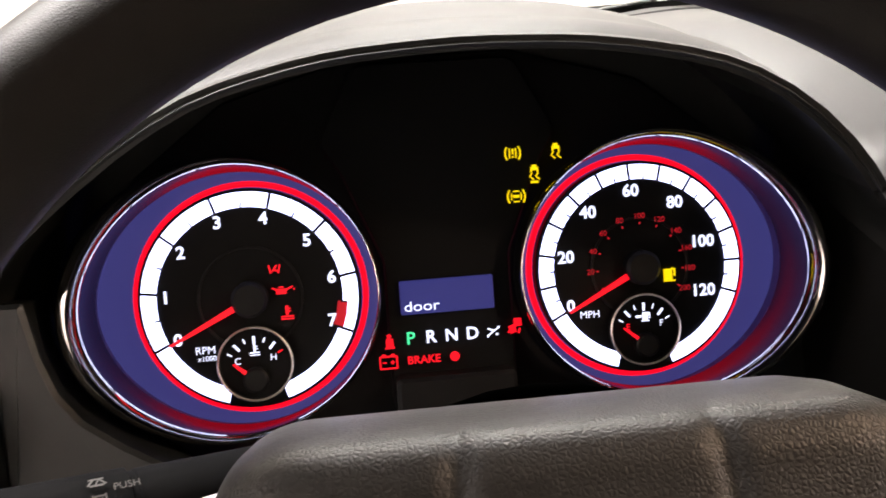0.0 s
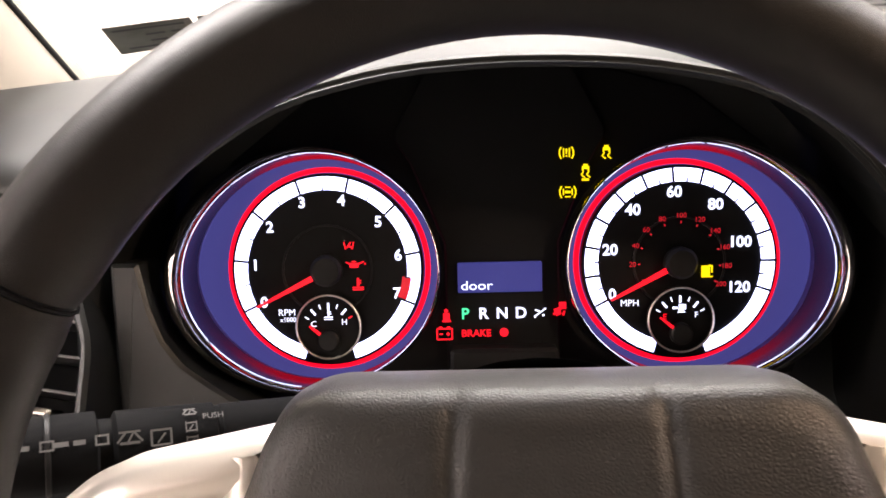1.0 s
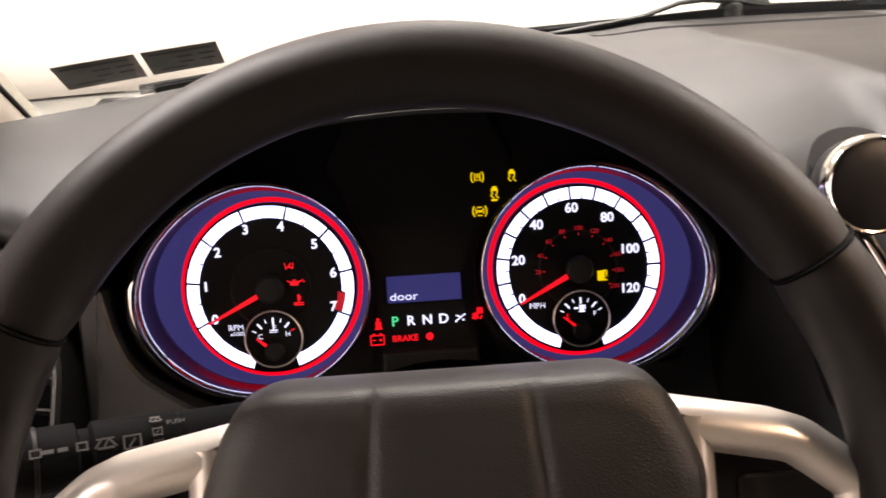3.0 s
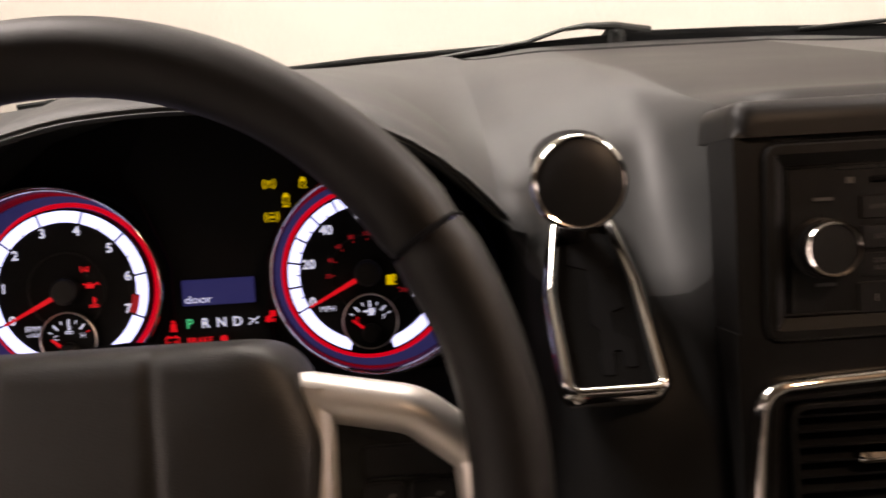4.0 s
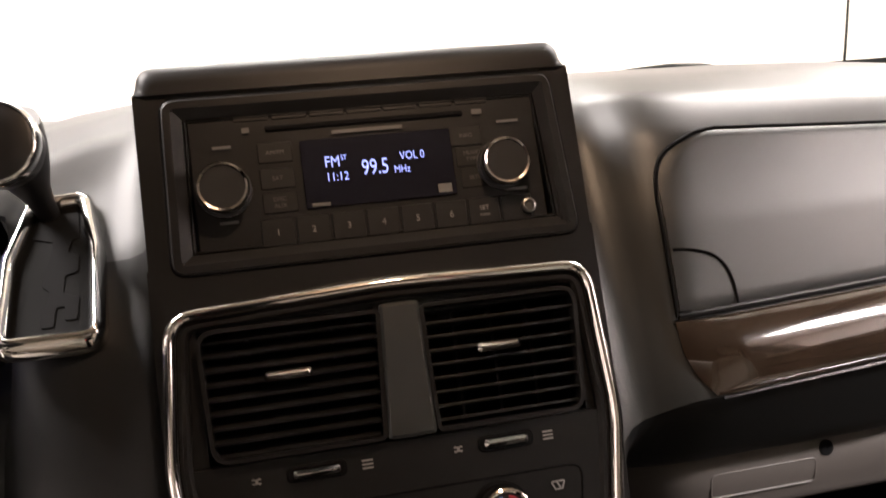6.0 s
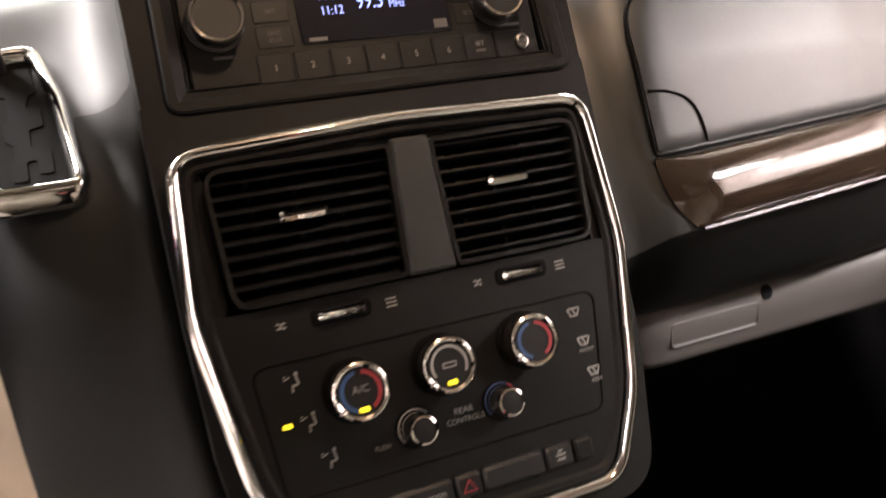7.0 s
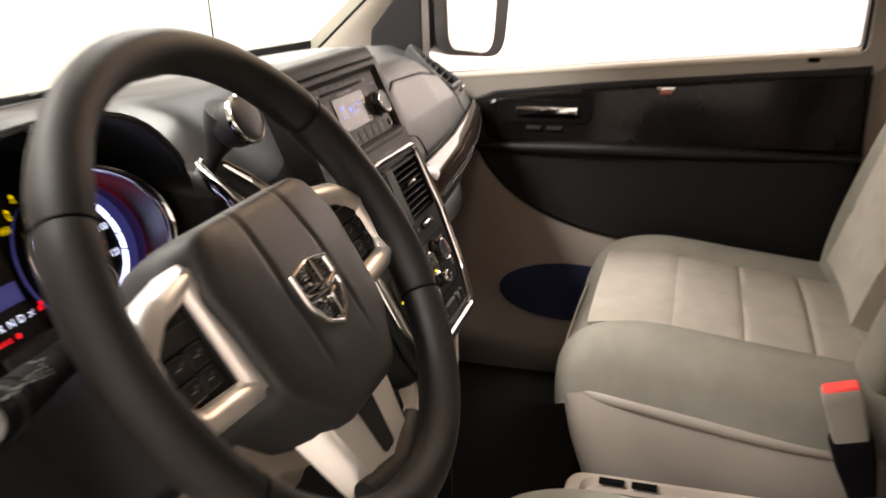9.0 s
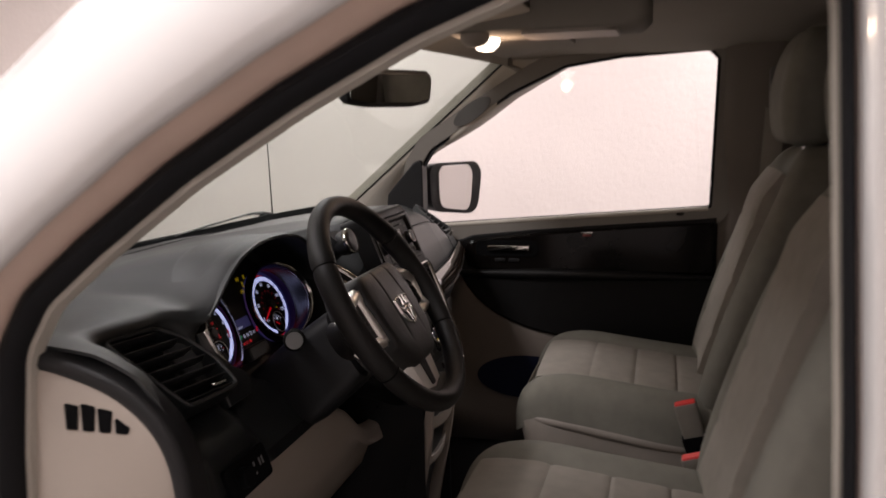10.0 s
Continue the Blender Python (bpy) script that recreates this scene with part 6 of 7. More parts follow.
# near-black colour replaces the shade of a sunken plate
part("gate_plate", bm, worn("shaded_gate_plastic", (0.0022, 0.0022, 0.0022), 0.7, spec=0.05, grain=1500, bump=0.1), shifter, "gate plate, near black for its recess shade")
gate = [(-0.004, 0.006), (0.003, 0.006), (0.003, 0.020), (0.008, 0.020), (0.008, 0.010), (0.015, 0.010), (0.015, 0.026), (0.006, 0.030), (0.006, 0.043), (0.013, 0.045), (0.013, 0.058), (0.006, 0.061), (0.008, 0.070), (0.012, 0.072), (0.010, 0.094), (-0.013, 0.092), (-0.015, 0.074), (-0.003, 0.070), (-0.003, 0.052), (-0.006, 0.048), (-0.006, 0.036), (-0.002, 0.032), (-0.002, 0.022), (-0.005, 0.018)]
bm = bmesh.new()
plate(bm, rpoly(gate, 0.002, 2), 0.002, 0.0042, 0.0002)
part("gate_slot", bm, MATTE, shifter, "stepped gate slot")
inv = shift_m.inverted()
foot, knob_c = inv @ Vector((0.236, 0.452, 1.066)), inv @ Vector((0.227, 0.400, 1.123))
bm = bmesh.new()
tube(bm, spline([foot, foot.lerp(knob_c, 0.45) + Vector((0, 0.006, 0)), knob_c + Vector((0, 0.016, -0.004))], 10), [0.0065, 0.0065, 0.007, 0.008, 0.0095, 0.012, 0.015, 0.0175, 0.0195, 0.021, 0.0215], 20)
part("lever", bm, BLACK, shifter, "black tapering lever")
km = inv @ pose(0.227, 0.397, 1.123, 68, -4, 0)
bm = bmesh.new()
lathe(bm, [(0.0190, -0.026), (0.0225, -0.016), (0.0235, -0.004), (0.0215, 0.002), (0.0195, 0.0030), (0.0100, 0.0042), (0.0004, 0.0046)], 48)
kb = part("knob", bm, BLACK, shifter, "round black knob face", m=km)
bm = bmesh.new()
lathe(bm, [(0.0232, -0.0050), (0.0241, -0.0040), (0.0241, -0.0005), (0.0236, 0.0018), (0.0224, 0.0030), (0.0215, 0.0026)], 48)
part("chrome_ring", bm, CHROME, kb, "chrome ring")

# ---------------------------------------------------------------- lower dash: knee panel, console with cubby
knee = thing("knee_panel", pose(0, 0, 0), "pale beige lower dash panel below the steering column", "dash panel")
bm = bmesh.new()
rows = []
for i in range(25):
    x = -0.36 + 0.70 * i / 24
    top = 0.885 - 0.10 * smooth01((x + 0.05) / 0.38) - 0.04 * smooth01((x - 0.14) / 0.12)
    dip = 0.010 * math.cos((x - 0.02) * 4)
    sec = [(0.405 + dip, top + 0.01), (0.385 + dip, top), (0.382 + dip, top - 0.03), (0.395 + dip, 0.74), (0.43, 0.66), (0.50, 0.60)]
    rows.append([(x, p.y, p.z) for p in spline([(0, a, b) for a, b in sec], 14)])
thick(bm, [r[::-1] for r in rows], 0.006)
part("panel", bm, BEIGE, knee, "pale beige moulded panel", smooth=60)
bm = bmesh.new()
lathe(bm, [(0.0035, 0), (0.0035, 0.001), (0.0004, 0.001)], 16)
part("screw_cap", bm, MATTE, knee, m=pose(0.262, 0.372, 0.80, 86))

switches = thing("headlamp_switch", pose(-0.272, 0.352, 0.905, 70), "black headlamp switch panel with small white marks", "switch")
bm = bmesh.new()
plate(bm, rrect(-0.05, -0.022, 0.05, 0.022, 0.008), -0.004, 0.003, 0.001)
part("panel", bm, MATTE, switches)
bm = bmesh.new()
lathe(bm, [(0.013, 0.004), (0.013, 0.014), (0.011, 0.016), (0.0004, 0.016)], 28, -0.02, 0)
part("knob", bm, MATTE, switches)
bars(switches, GREYINK, 0.0066, [(0.008, 0.006, 0.004, 0.006, 0), (0.022, 0.004, 0.0035, 0.010, 0), (0.029, 0.004, 0.0035, 0.010, 0), (0.008, -0.006, 0.003, 0.003, 0)], "printed_mark")

console = thing("lower_console", pose(0, 0, 0), "pale beige console with a black open cubby below the centre stack", "console")
bm = bmesh.new()
rows = []
for i, (y, z) in enumerate(((0.335, 0.80), (0.298, 0.80), (0.292, 0.775), (0.305, 0.70), (0.325, 0.62), (0.345, 0.54), (0.36, 0.40))):
    w = 0.094 + 0.012 * i / 6
    rows.append([(CX + w * (2 * j / 14 - 1), y + 0.02 * (2 * j / 14 - 1) ** 4, z) for j in range(15)])
thick(bm, rows[::-1], 0.008)
part("black_front", bm, BLACK, console, "black open front")
for s in (-1, 1):
    bm = bmesh.new()
    loops = []
    for p in spline([(CX + s * 0.0830, 0.300, 0.822), (CX + s * 0.0840, 0.295, 0.78), (CX + s * 0.0860, 0.300, 0.70), (CX + s * 0.0885, 0.318, 0.60), (CX + s * 0.0900, 0.345, 0.46)], 20):
        loops.append([(p.x + q.x, p.y + q.y, p.z) for q in rrect(-0.0065, -0.012, 0.0065, 0.016, 0.0035, 3)])
    rings(bm, loops)
    part("side_post", bm, BEIGE, console, "pale beige side post", smooth=40)
for y, z, deep in ((0.297, 0.742, 0.017), (0.316, 0.655, 0.012)):
    bm = bmesh.new()
    loops = []
    for i in range(15):
        k = 2 * i / 14 - 1
        loops.append([(CX + 0.083 * k, y - 0.010 * (1 - k * k) + q.x, z - 0.006 * (1 - k * k) + q.y - 0.6 * q.x) for q in rrect(-0.010, -deep, 0.012, deep * 0.5, 0.004, 3)])
    rings(bm, loops)
    part("cross_rail", bm, BEIGE, console, "pale beige cross rail", smooth=40)
bm = bmesh.new()
block(bm, CX - 0.076, 0.286, 0.768, CX + 0.076, 0.290, 0.7695, 0.0006)
part("flap_edge", bm, DARKCHROME, console, "thin bright edge of the black flap")
bm = bmesh.new()
for s in (-1, 1):
    grid_rows = [[(CX + s * (0.098 + 0.004 * i), 0.30 + 0.04 * i, z) for i in range(8)] for z in (0.81, 0.7, 0.6, 0.5, 0.40)]
    thick(bm, grid_rows, 0.004)
part("side_wall", bm, DOORDARK, console, smooth=60)

mat = thing("floor_mat", pose(0.83, 0.22, 0.372), "black rubber floor mat in the passenger footwell", "floor mat")
bm = bmesh.new()
plate(bm, rrect(-0.22, -0.22, 0.22, 0.26, 0.03), -0.008, 0.004, 0.002)
part("mat", bm, CARPET, mat)
tray = thing("floor_tray", pose(0.49, -0.06, 0.555), "pale plastic tray with black slots between the front seats", "floor tray")
bm = bmesh.new()
loops = [[(p.x * k, p.y * k, z) for p in rrect(-0.085, -0.24, 0.085, 0.20, 0.03)] for z, k in ((-0.195, 0.92), (-0.02, 0.98), (-0.004, 1.0), (0.0, 0.985), (0.0, 0.90), (-0.010, 0.87))]
rings(bm, loops)
part("body", bm, BEIGE, tray, "pale moulded body", smooth=40)
for y0, y1 in ((0.03, 0.15), (-0.13, 0.0)):
    bm = bmesh.new()
    hoop(bm, rrect(-0.055, y0, 0.055, y1, 0.02), 0.006, -0.014, -0.006, 0.002)
    part("cup_rim", bm, DARKBEIGE, tray)
for k in range(2):
    bm = bmesh.new()
    block(bm, 0.066, 0.12 - 0.045 * k, -0.004, 0.076, 0.155 - 0.045 * k, 0.0015, 0.001)
    part("slot", bm, MATTE, tray, "black slot")

# ---------------------------------------------------------------- passenger door
DX = 1.15                                     # the inner face of the passenger door
door = thing("passenger_door", pose(0, 0, 0), "closed passenger door with a black upper panel and beige lower trim", "car door")


def door_sheet(name, outline_, x_front, x_back, material, label, bev=0.006, parent=None):
    path = rpoly(outline_, 0.02, 5) if not isinstance(outline_[0], Vector) else outline_
    inner_ = shrink(path, bev)
    bm = bmesh.new()
    rings(bm, [[(x_back, p.x, p.y) for p in path], [(x_front + bev, p.x, p.y) for p in path], [(x_front, p.x, p.y) for p in inner_]])
    return part(name, bm, material, parent or door, label, smooth=40)


rows = []
for i in range(41):
    y = -0.34 + 0.96 * i / 40
    crease = 0.470 + 0.035 * smooth01((y - 0.30) / 0.28)
    nose = 0.085 * max(0.0, (y - 0.46) / 0.16) ** 2
    top = 1.075 - 0.0715 * (y + 0.30) if y < 0.46 else 1.021 - 0.27 * (y - 0.46)
    prof = [(0.0, top - (top - crease) * k / 6) for k in range(7)]
    prof += [(0.075 * (k / 6) ** 1.6, crease - (crease - 0.352) * k / 6) for k in range(1, 7)]
    rows.append([(DX + nose + a, y, z) for a, z in prof])
bm = bmesh.new()
thick(bm, rows, 0.012)
part("lower_trim", bm, DOORBEIGE, door, "beige-brown lower door trim, tucked under at the foot", smooth=60)
swoop = spline([(0.435, 0.93, 0), (0.40, 0.855, 0), (0.33, 0.785, 0), (0.22, 0.735, 0), (0.08, 0.708, 0), (-0.10, 0.695, 0), (-0.28, 0.690, 0)], 30)
up = [Vector((p.x, p.y)) for p in swoop]
dark = up + [Vector((-0.285, 1.060)), Vector((-0.10, 1.048)), Vector((0.20, 1.026)), Vector((0.38, 1.008)), Vector((0.425, 0.992)), Vector((0.442, 0.965))]
door_sheet("dark_panel", dark, DX - 0.016, DX + 0.01, DOORDARK, "black grained upper door panel", 0.008)
gl = [Vector((0.405, 0.955)), Vector((0.395, 0.915)), Vector((0.36, 0.905)), Vector((-0.275, 0.905)), Vector((-0.275, 1.045)), Vector((-0.10, 1.036)), Vector((0.20, 1.012)), Vector((0.36, 0.995)), Vector((0.395, 0.983))]
door_sheet("gloss_inlay", gl, DX - 0.024, DX - 0.010, DOORWOOD, "glossy dark inlay", 0.006)
bm = bmesh.new()
tube(bm, [(DX - 0.022, 0.42 - 0.70 * i / 20, 0.898 - 0.010 * (i / 20 - 0.5) ** 2) for i in range(21)], [0.006 + 0.010 * math.sin(math.pi * min(1, i / 20 + 0.05)) for i in range(21)], 10)
part("armrest", bm, DOORDARK, door, "black padded armrest ridge", smooth=60)
bm = bmesh.new()
loops = []
for k_, (rr, x) in enumerate(((0.075, DX - 0.004), (0.068, DX + 0.004), (0.05, DX + 0.006), (0.001, DX + 0.007))):
    loops.append([(x - 0.004, 0.225 + rr * 2.0 * math.cos(2 * math.pi * i / 40), 0.590 + rr * 0.85 * math.sin(2 * math.pi * i / 40)) for i in range(40)])
rings(bm, loops)
part("map_pocket", bm, POCKET, door, "dark blue oval pocket in the lower door")
# release handle in its dish
bm = bmesh.new()
dish = rrect(0.19, 0.945, 0.37, 0.992, 0.02)
loops = [[(DX - 0.0245, p.x, p.y) for p in dish], [(DX - 0.026, p.x, p.y) for p in shrink(dish, 0.004)], [(DX - 0.012, p.x, p.y) for p in shrink(dish, 0.012)]]
rings(bm, loops)
part("handle_dish", bm, MATTE, door, "black handle dish")
bm = bmesh.new()
block(bm, DX - 0.036, 0.215, 0.963, DX - 0.026, 0.335, 0.979, 0.004)
part("door_handle", bm, CHROME, door, "chrome door handle")
for y in (0.30, 0.26):
    bm = bmesh.new()
    block(bm, DX - 0.030, y - 0.015, 0.932, DX - 0.022, y + 0.015, 0.940, 0.002)
    part("window_switch", bm, BLACK, door, "black window switch")
bm = bmesh.new()
block(bm, DX - 0.012, -0.20, 1.060, DX + 0.012, -0.175, 1.075, 0.003)
part("lock_slider", bm, MATTE, door, "small black lock pin")

bm = bmesh.new()
block(bm, DX - 0.032, 0.045, 1.006, DX - 0.022, 0.068, 1.012, 0.002)
part("lock_lever", bm, worn("dull_red_plastic", (0.25, 0.05, 0.04), 0.4, bump=0), door, "small dull red lock lever")
bm = bmesh.new()
block(bm, DX - 0.030, 0.040, 1.013, DX - 0.022, 0.074, 1.019, 0.002)
part("lever_plate", bm, CHROME, door)

# window frame round the glass
WIN = [(0.525, 1.033), (-0.262, 1.088), (-0.275, 1.470), (-0.255, 1.492), (-0.03, 1.482), (0.115, 1.462), (0.265, 1.395), (0.375, 1.318), (0.495, 1.243), (0.528, 1.19)]
wp = rpoly(WIN, [0.006, 0.006, 0.008, 0.010, 0.05, 0.05, 0.05, 0.05, 0.03, 0.02], 4)
side_window = thing("window_1", pose(0, 0, 0), "clear front passenger window glass in a dark seal", "window", kind="structure")


def hoop_x(path, width, x0, x1, bev):
    """A frame like hoop(), standing in the van's side plane."""
    bm = bmesh.new()
    hoop(bm, path, width, x0, x1, bev)
    for v in bm.verts:
        v.co = (v.co.z, v.co.x, v.co.y)
    return bm


part("window_seal", hoop_x(shrink(wp, -0.0085), 0.0075, DX - 0.004, DX + 0.03, 0.002), RUBBER, side_window, "black window seal")
part("window_frame", hoop_x(shrink(wp, -0.052), 0.044, DX - 0.012, DX + 0.035, 0.008), worn("door_frame_trim", (0.17, 0.155, 0.135), 0.7, grain=2500, bump=0.15, vary=0.06), side_window, "grey-brown door frame trim")
bm = bmesh.new()
tube(bm, [(DX - 0.006, 0.52 - 0.78 * i / 20, 1.0265 + 0.0545 * i / 20) for i in range(21)], 0.0085, 12, flat=0.8)
part("window_sill", bm, PILLAR, side_window, "pale sill along the foot of the glass", smooth=60)
bm = bmesh.new()
rings(bm, [[(DX + 0.024, p.x, p.y) for p in wp], [(DX + 0.028, p.x, p.y) for p in wp]])
pane = part("pane", bm, SIDEGLASS, side_window, "clear glass")
pane.visible_shadow = False
door_sheet("mirror_sail", [(0.640, 1.03), (0.524, 1.035), (0.524, 1.222), (0.550, 1.212), (0.630, 1.12)], DX - 0.018, DX + 0.03, BLACK, "black mirror corner cover", 0.003)

# side mirror outside
side_mirror = thing("side_mirror", pose(1.335, 0.475, 1.118, 0, 0, -30), "black door mirror with clear glass outside the passenger window", "mirror")
bm = bmesh.new()
ml = rpoly([(-0.108, -0.060), (0.095, -0.086), (0.118, 0.050), (0.092, 0.082), (-0.085, 0.084), (-0.112, 0.066)], [0.05, 0.055, 0.05, 0.05, 0.04, 0.03], 8)
rings(bm, [[(p.x, 0.0, p.y) for p in ml], [(p.x, 0.012, p.y) for p in ml], [(p.x * 0.98, 0.05, p.y * 0.96) for p in ml], [(p.x * 0.8, 0.09, p.y * 0.75) for p in ml], [(p.x * 0.4, 0.105, p.y * 0.4) for p in ml]])
part("housing", bm, BLACK, side_mirror, "black mirror housing", smooth=60)
bm = bmesh.new()
gp = [Vector((p.x * 0.66 - 0.004, p.y * 0.88 + 0.002)) for p in ml]
rings(bm, [[(p.x, -0.001, p.y) for p in gp], [(p.x, -0.003, p.y) for p in shrink(gp, 0.001)]])
part("glass", bm, MIRROR, side_mirror, "mirror glass")
bm = bmesh.new()
block(bm, -0.17, 0.02, -0.05, -0.09, 0.06, -0.01, 0.01)
part("arm", bm, BLACK, side_mirror)

# ---------------------------------------------------------------- b pillars and belts
def b_pillar(sign):
    mx = lambda x: x if sign > 0 else 2 * CX - x
    bm = bmesh.new()
    rows = []
    for i in range(13):
        z = 0.40 + 1.15 * i / 12
        lean = -0.03 * max(0, z - 0.9)
        rows.append([(mx(DX + dx - 0.08 * max(0, z - 1.1)), -0.285 + lean + dy, z) for dx, dy in ((0.06, 0.02), (0.005, 0.0), (-0.012, -0.03), (-0.018, -0.10), (-0.012, -0.18), (0.01, -0.20), (0.06, -0.21))])
    thick(bm, rows, 0.004)
    # trim cloth darkened in its colour to stand for shade here
    return part("b_pillar_trim", bm, worn("shaded_pillar_cloth", (0.15, 0.132, 0.115), 0.9, spec=0.15, grain=1500, bump=0.3, vary=0.06), van, "pillar trim, darkened for its shade", smooth=60)


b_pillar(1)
bm = bmesh.new()
for s in (-1, 1):
    x = CX + s * 0.775
    block(bm, x - 0.03, -1.9, 0.36, x + 0.03, -0.48, 1.02, 0.01)
part("rear_side_trim", bm, BEIGE, van)
bm = bmesh.new()
for s in (-1, 1):
    x = CX + s * 0.77
    for y0, y1 in ((-0.86, -0.80), (-1.9, -1.82)):
        block(bm, x - 0.03, y0, 1.0, x + 0.03, y1, 1.56, 0.01)
part("rear_pillar", bm, PILLAR, van)
for s in (-1, 1):
    bm = bmesh.new()
    rails = [(CX + s * 0.70, y, 1.545 - 0.02 * (y > 0.05)) for y in (0.20, 0.0, -0.3, -0.8, -1.4, -1.88)]
    tube(bm, rails, 0.032, 12)
    part("roof_rail_trim", bm, HEADLINER, van, smooth=60)

belt = thing("seat_belt", pose(DX - 0.045, -0.40, 1.10), "grey seat belt hanging from a pillar anchor", "seat belt")
bm = bmesh.new()
rows = [[(0.006 * math.sin(3 * z), -0.024 + 0.048 * j / 3 - 0.06 * z, z) for j in range(4)] for z in [-0.55 + 0.85 * i / 12 for i in range(13)]]
thick(bm, rows, 0.0015)
part("webbing", bm, WEBBING, belt, "grey woven belt")
bm = bmesh.new()
plate(bm, rrect(-0.024, -0.045, 0.024, 0.045, 0.015), -0.004, 0.012, 0.004)
part("anchor", bm, worn("anchor_grey", (0.10, 0.095, 0.09), 0.5), belt, "grey belt anchor cover", m=pose(-0.012, -0.02, 0.30, 90, 0, -90))


# ---------------------------------------------------------------- seats
def pad_loops(sections):
    """A cushion from rounded cross sections: each a list of points."""
    cols = [spline(list(col), (len(sections) - 1) * 4) for col in zip(*sections)]
    bm = bmesh.new()
    rings(bm, [list(lp) for lp in zip(*cols)])
    return bm


def ring_section(w, h, lift, bolster, n=72, p=4.0, under=1.0):
    """A rounded block's outline with raised sides: (across, up)."""
    out = []
    for i in range(n):
        a = 2 * math.pi * i / n
        c, s = math.cos(a), math.sin(a)
        x = w * abs(c) ** (2 / p) * (1 if c > 0 else -1)
        y = h * abs(s) ** (2 / p) * (1 if s > 0 else -1)
        if s < 0:
            y *= under
        if s > 0:
            y += bolster * smooth01((abs(x) / w - 0.45) / 0.4) - bolster * 0.5
        out.append((x, y + lift))
    return out


def build_seat(name, m, label, drop=0.0):
    seat = thing(name, m, label, "seat", "front seats")
    # cushion, swept from front to back
    keys = [(0.205, 0.150, 0.030, -0.075), (0.200, 0.205, 0.055, -0.065), (0.180, 0.232, 0.078, -0.048), (0.140, 0.243, 0.092, -0.035), (0.07, 0.250, 0.100, -0.034), (-0.05, 0.250, 0.100, -0.048), (-0.15, 0.250, 0.100, -0.060), (-0.24, 0.245, 0.095, -0.066), (-0.28, 0.22, 0.08, -0.066)]
    secs = []
    for y, w, h, lift in keys:
        secs.append([(a, y, b) for a, b in ring_section(w, h, lift - 0.02, 0.036, under=-0.10)])
    part("cushion", pad_loops(secs), FABRIC, seat, "beige-grey cloth cushion with raised bolsters", smooth=70)
    # lighter insert with its cross seams
    top = lambda x, y: 0.0265 - 0.005 * (x / 0.13) ** 2 - 0.10 * max(0, y - 0.12) - 2.6 * max(0, y - 0.135) ** 2 - (0.125 * max(0, 0.07 - y) if y < 0.07 else 0) - 0.0035 * sum(math.exp(-((y - s) / 0.006) ** 2) for s in (0.045, -0.055, -0.15))
    bm = bmesh.new()
    rows = [[(x, y, top(x, y) - 0.004 * (abs(x) > 0.143)) for x in [-0.15 + 0.30 * j / 16 for j in range(17)]] for y in [0.158 - 0.386 * i / 60 for i in range(61)]]
    thick(bm, rows[::-1], 0.02)
    part("cushion_insert", bm, FABRIC2, seat, "paler ribbed cloth insert with seams", smooth=70)
    for ys in (0.045, -0.055, -0.15):
        bm = bmesh.new()
        tube(bm, [(x, ys, top(x, ys) + 0.0004) for x in [-0.143 + 0.286 * j / 12 for j in range(13)]], 0.0011, 6)
        part("stitch_seam", bm, THREAD, seat)
    for xs_ in (-0.146, 0.0, 0.146):
        bm = bmesh.new()
        tube(bm, [(xs_, y, top(xs_, y) - (0.0005 if xs_ else -0.0004)) for y in [0.152 - 0.37 * j / 40 for j in range(41)]], 0.0012 if xs_ else 0.0009, 6)
        part("stitch_seam", bm, THREAD, seat)
    bm = bmesh.new()
    tube(bm, spline([(-0.236, -0.22, -0.050), (-0.246, 0.0, -0.034), (-0.232, 0.135, -0.018), (-0.19, 0.188, -0.022), (0, 0.200, -0.030), (0.19, 0.188, -0.022), (0.232, 0.135, -0.018), (0.246, 0.0, -0.034), (0.236, -0.22, -0.050)], 64), 0.0022, 6)
    part("piping", bm, FABRIC2, seat, "pale piping along the cushion edge")
    # plinth
    bm = bmesh.new()
    loops = []
    for z, w, y0, y1 in ((-0.026, 0.236, 0.180, -0.27), (-0.050, 0.247, 0.191, -0.27), (-0.13, 0.242, 0.178, -0.27), (-0.24, 0.225, 0.150, -0.26), (-0.30, 0.215, 0.13, -0.25)):
        loops.append([(p.x, p.y, z) for p in rrect(-w, y1, w, y0, 0.05)])
    rings(bm, loops)
    part("seat_base", bm, SKIRT, seat, "dull beige plastic seat skirt", smooth=50)
    bm = bmesh.new()
    flange = spline([(-0.236, -0.25, -0.092), (-0.243, -0.10, -0.078), (-0.244, 0.06, -0.052), (-0.232, 0.150, -0.042), (-0.19, 0.187, -0.042), (0.0, 0.193, -0.044), (0.19, 0.187, -0.042), (0.232, 0.150, -0.042), (0.244, 0.06, -0.052), (0.243, -0.10, -0.078), (0.236, -0.25, -0.092)], 80)
    tube(bm, flange, 0.0105, 10)
    part("flange", bm, SKIRT, seat, "rolled edge of the skirt", smooth=60)
    bm = bmesh.new()
    block(bm, -0.2, -0.24, -0.36 - drop, 0.2, 0.10, -0.30, 0.01)
    part("track", bm, MATTE, seat)
    # backrest, swept upwards and leaning back
    back = []
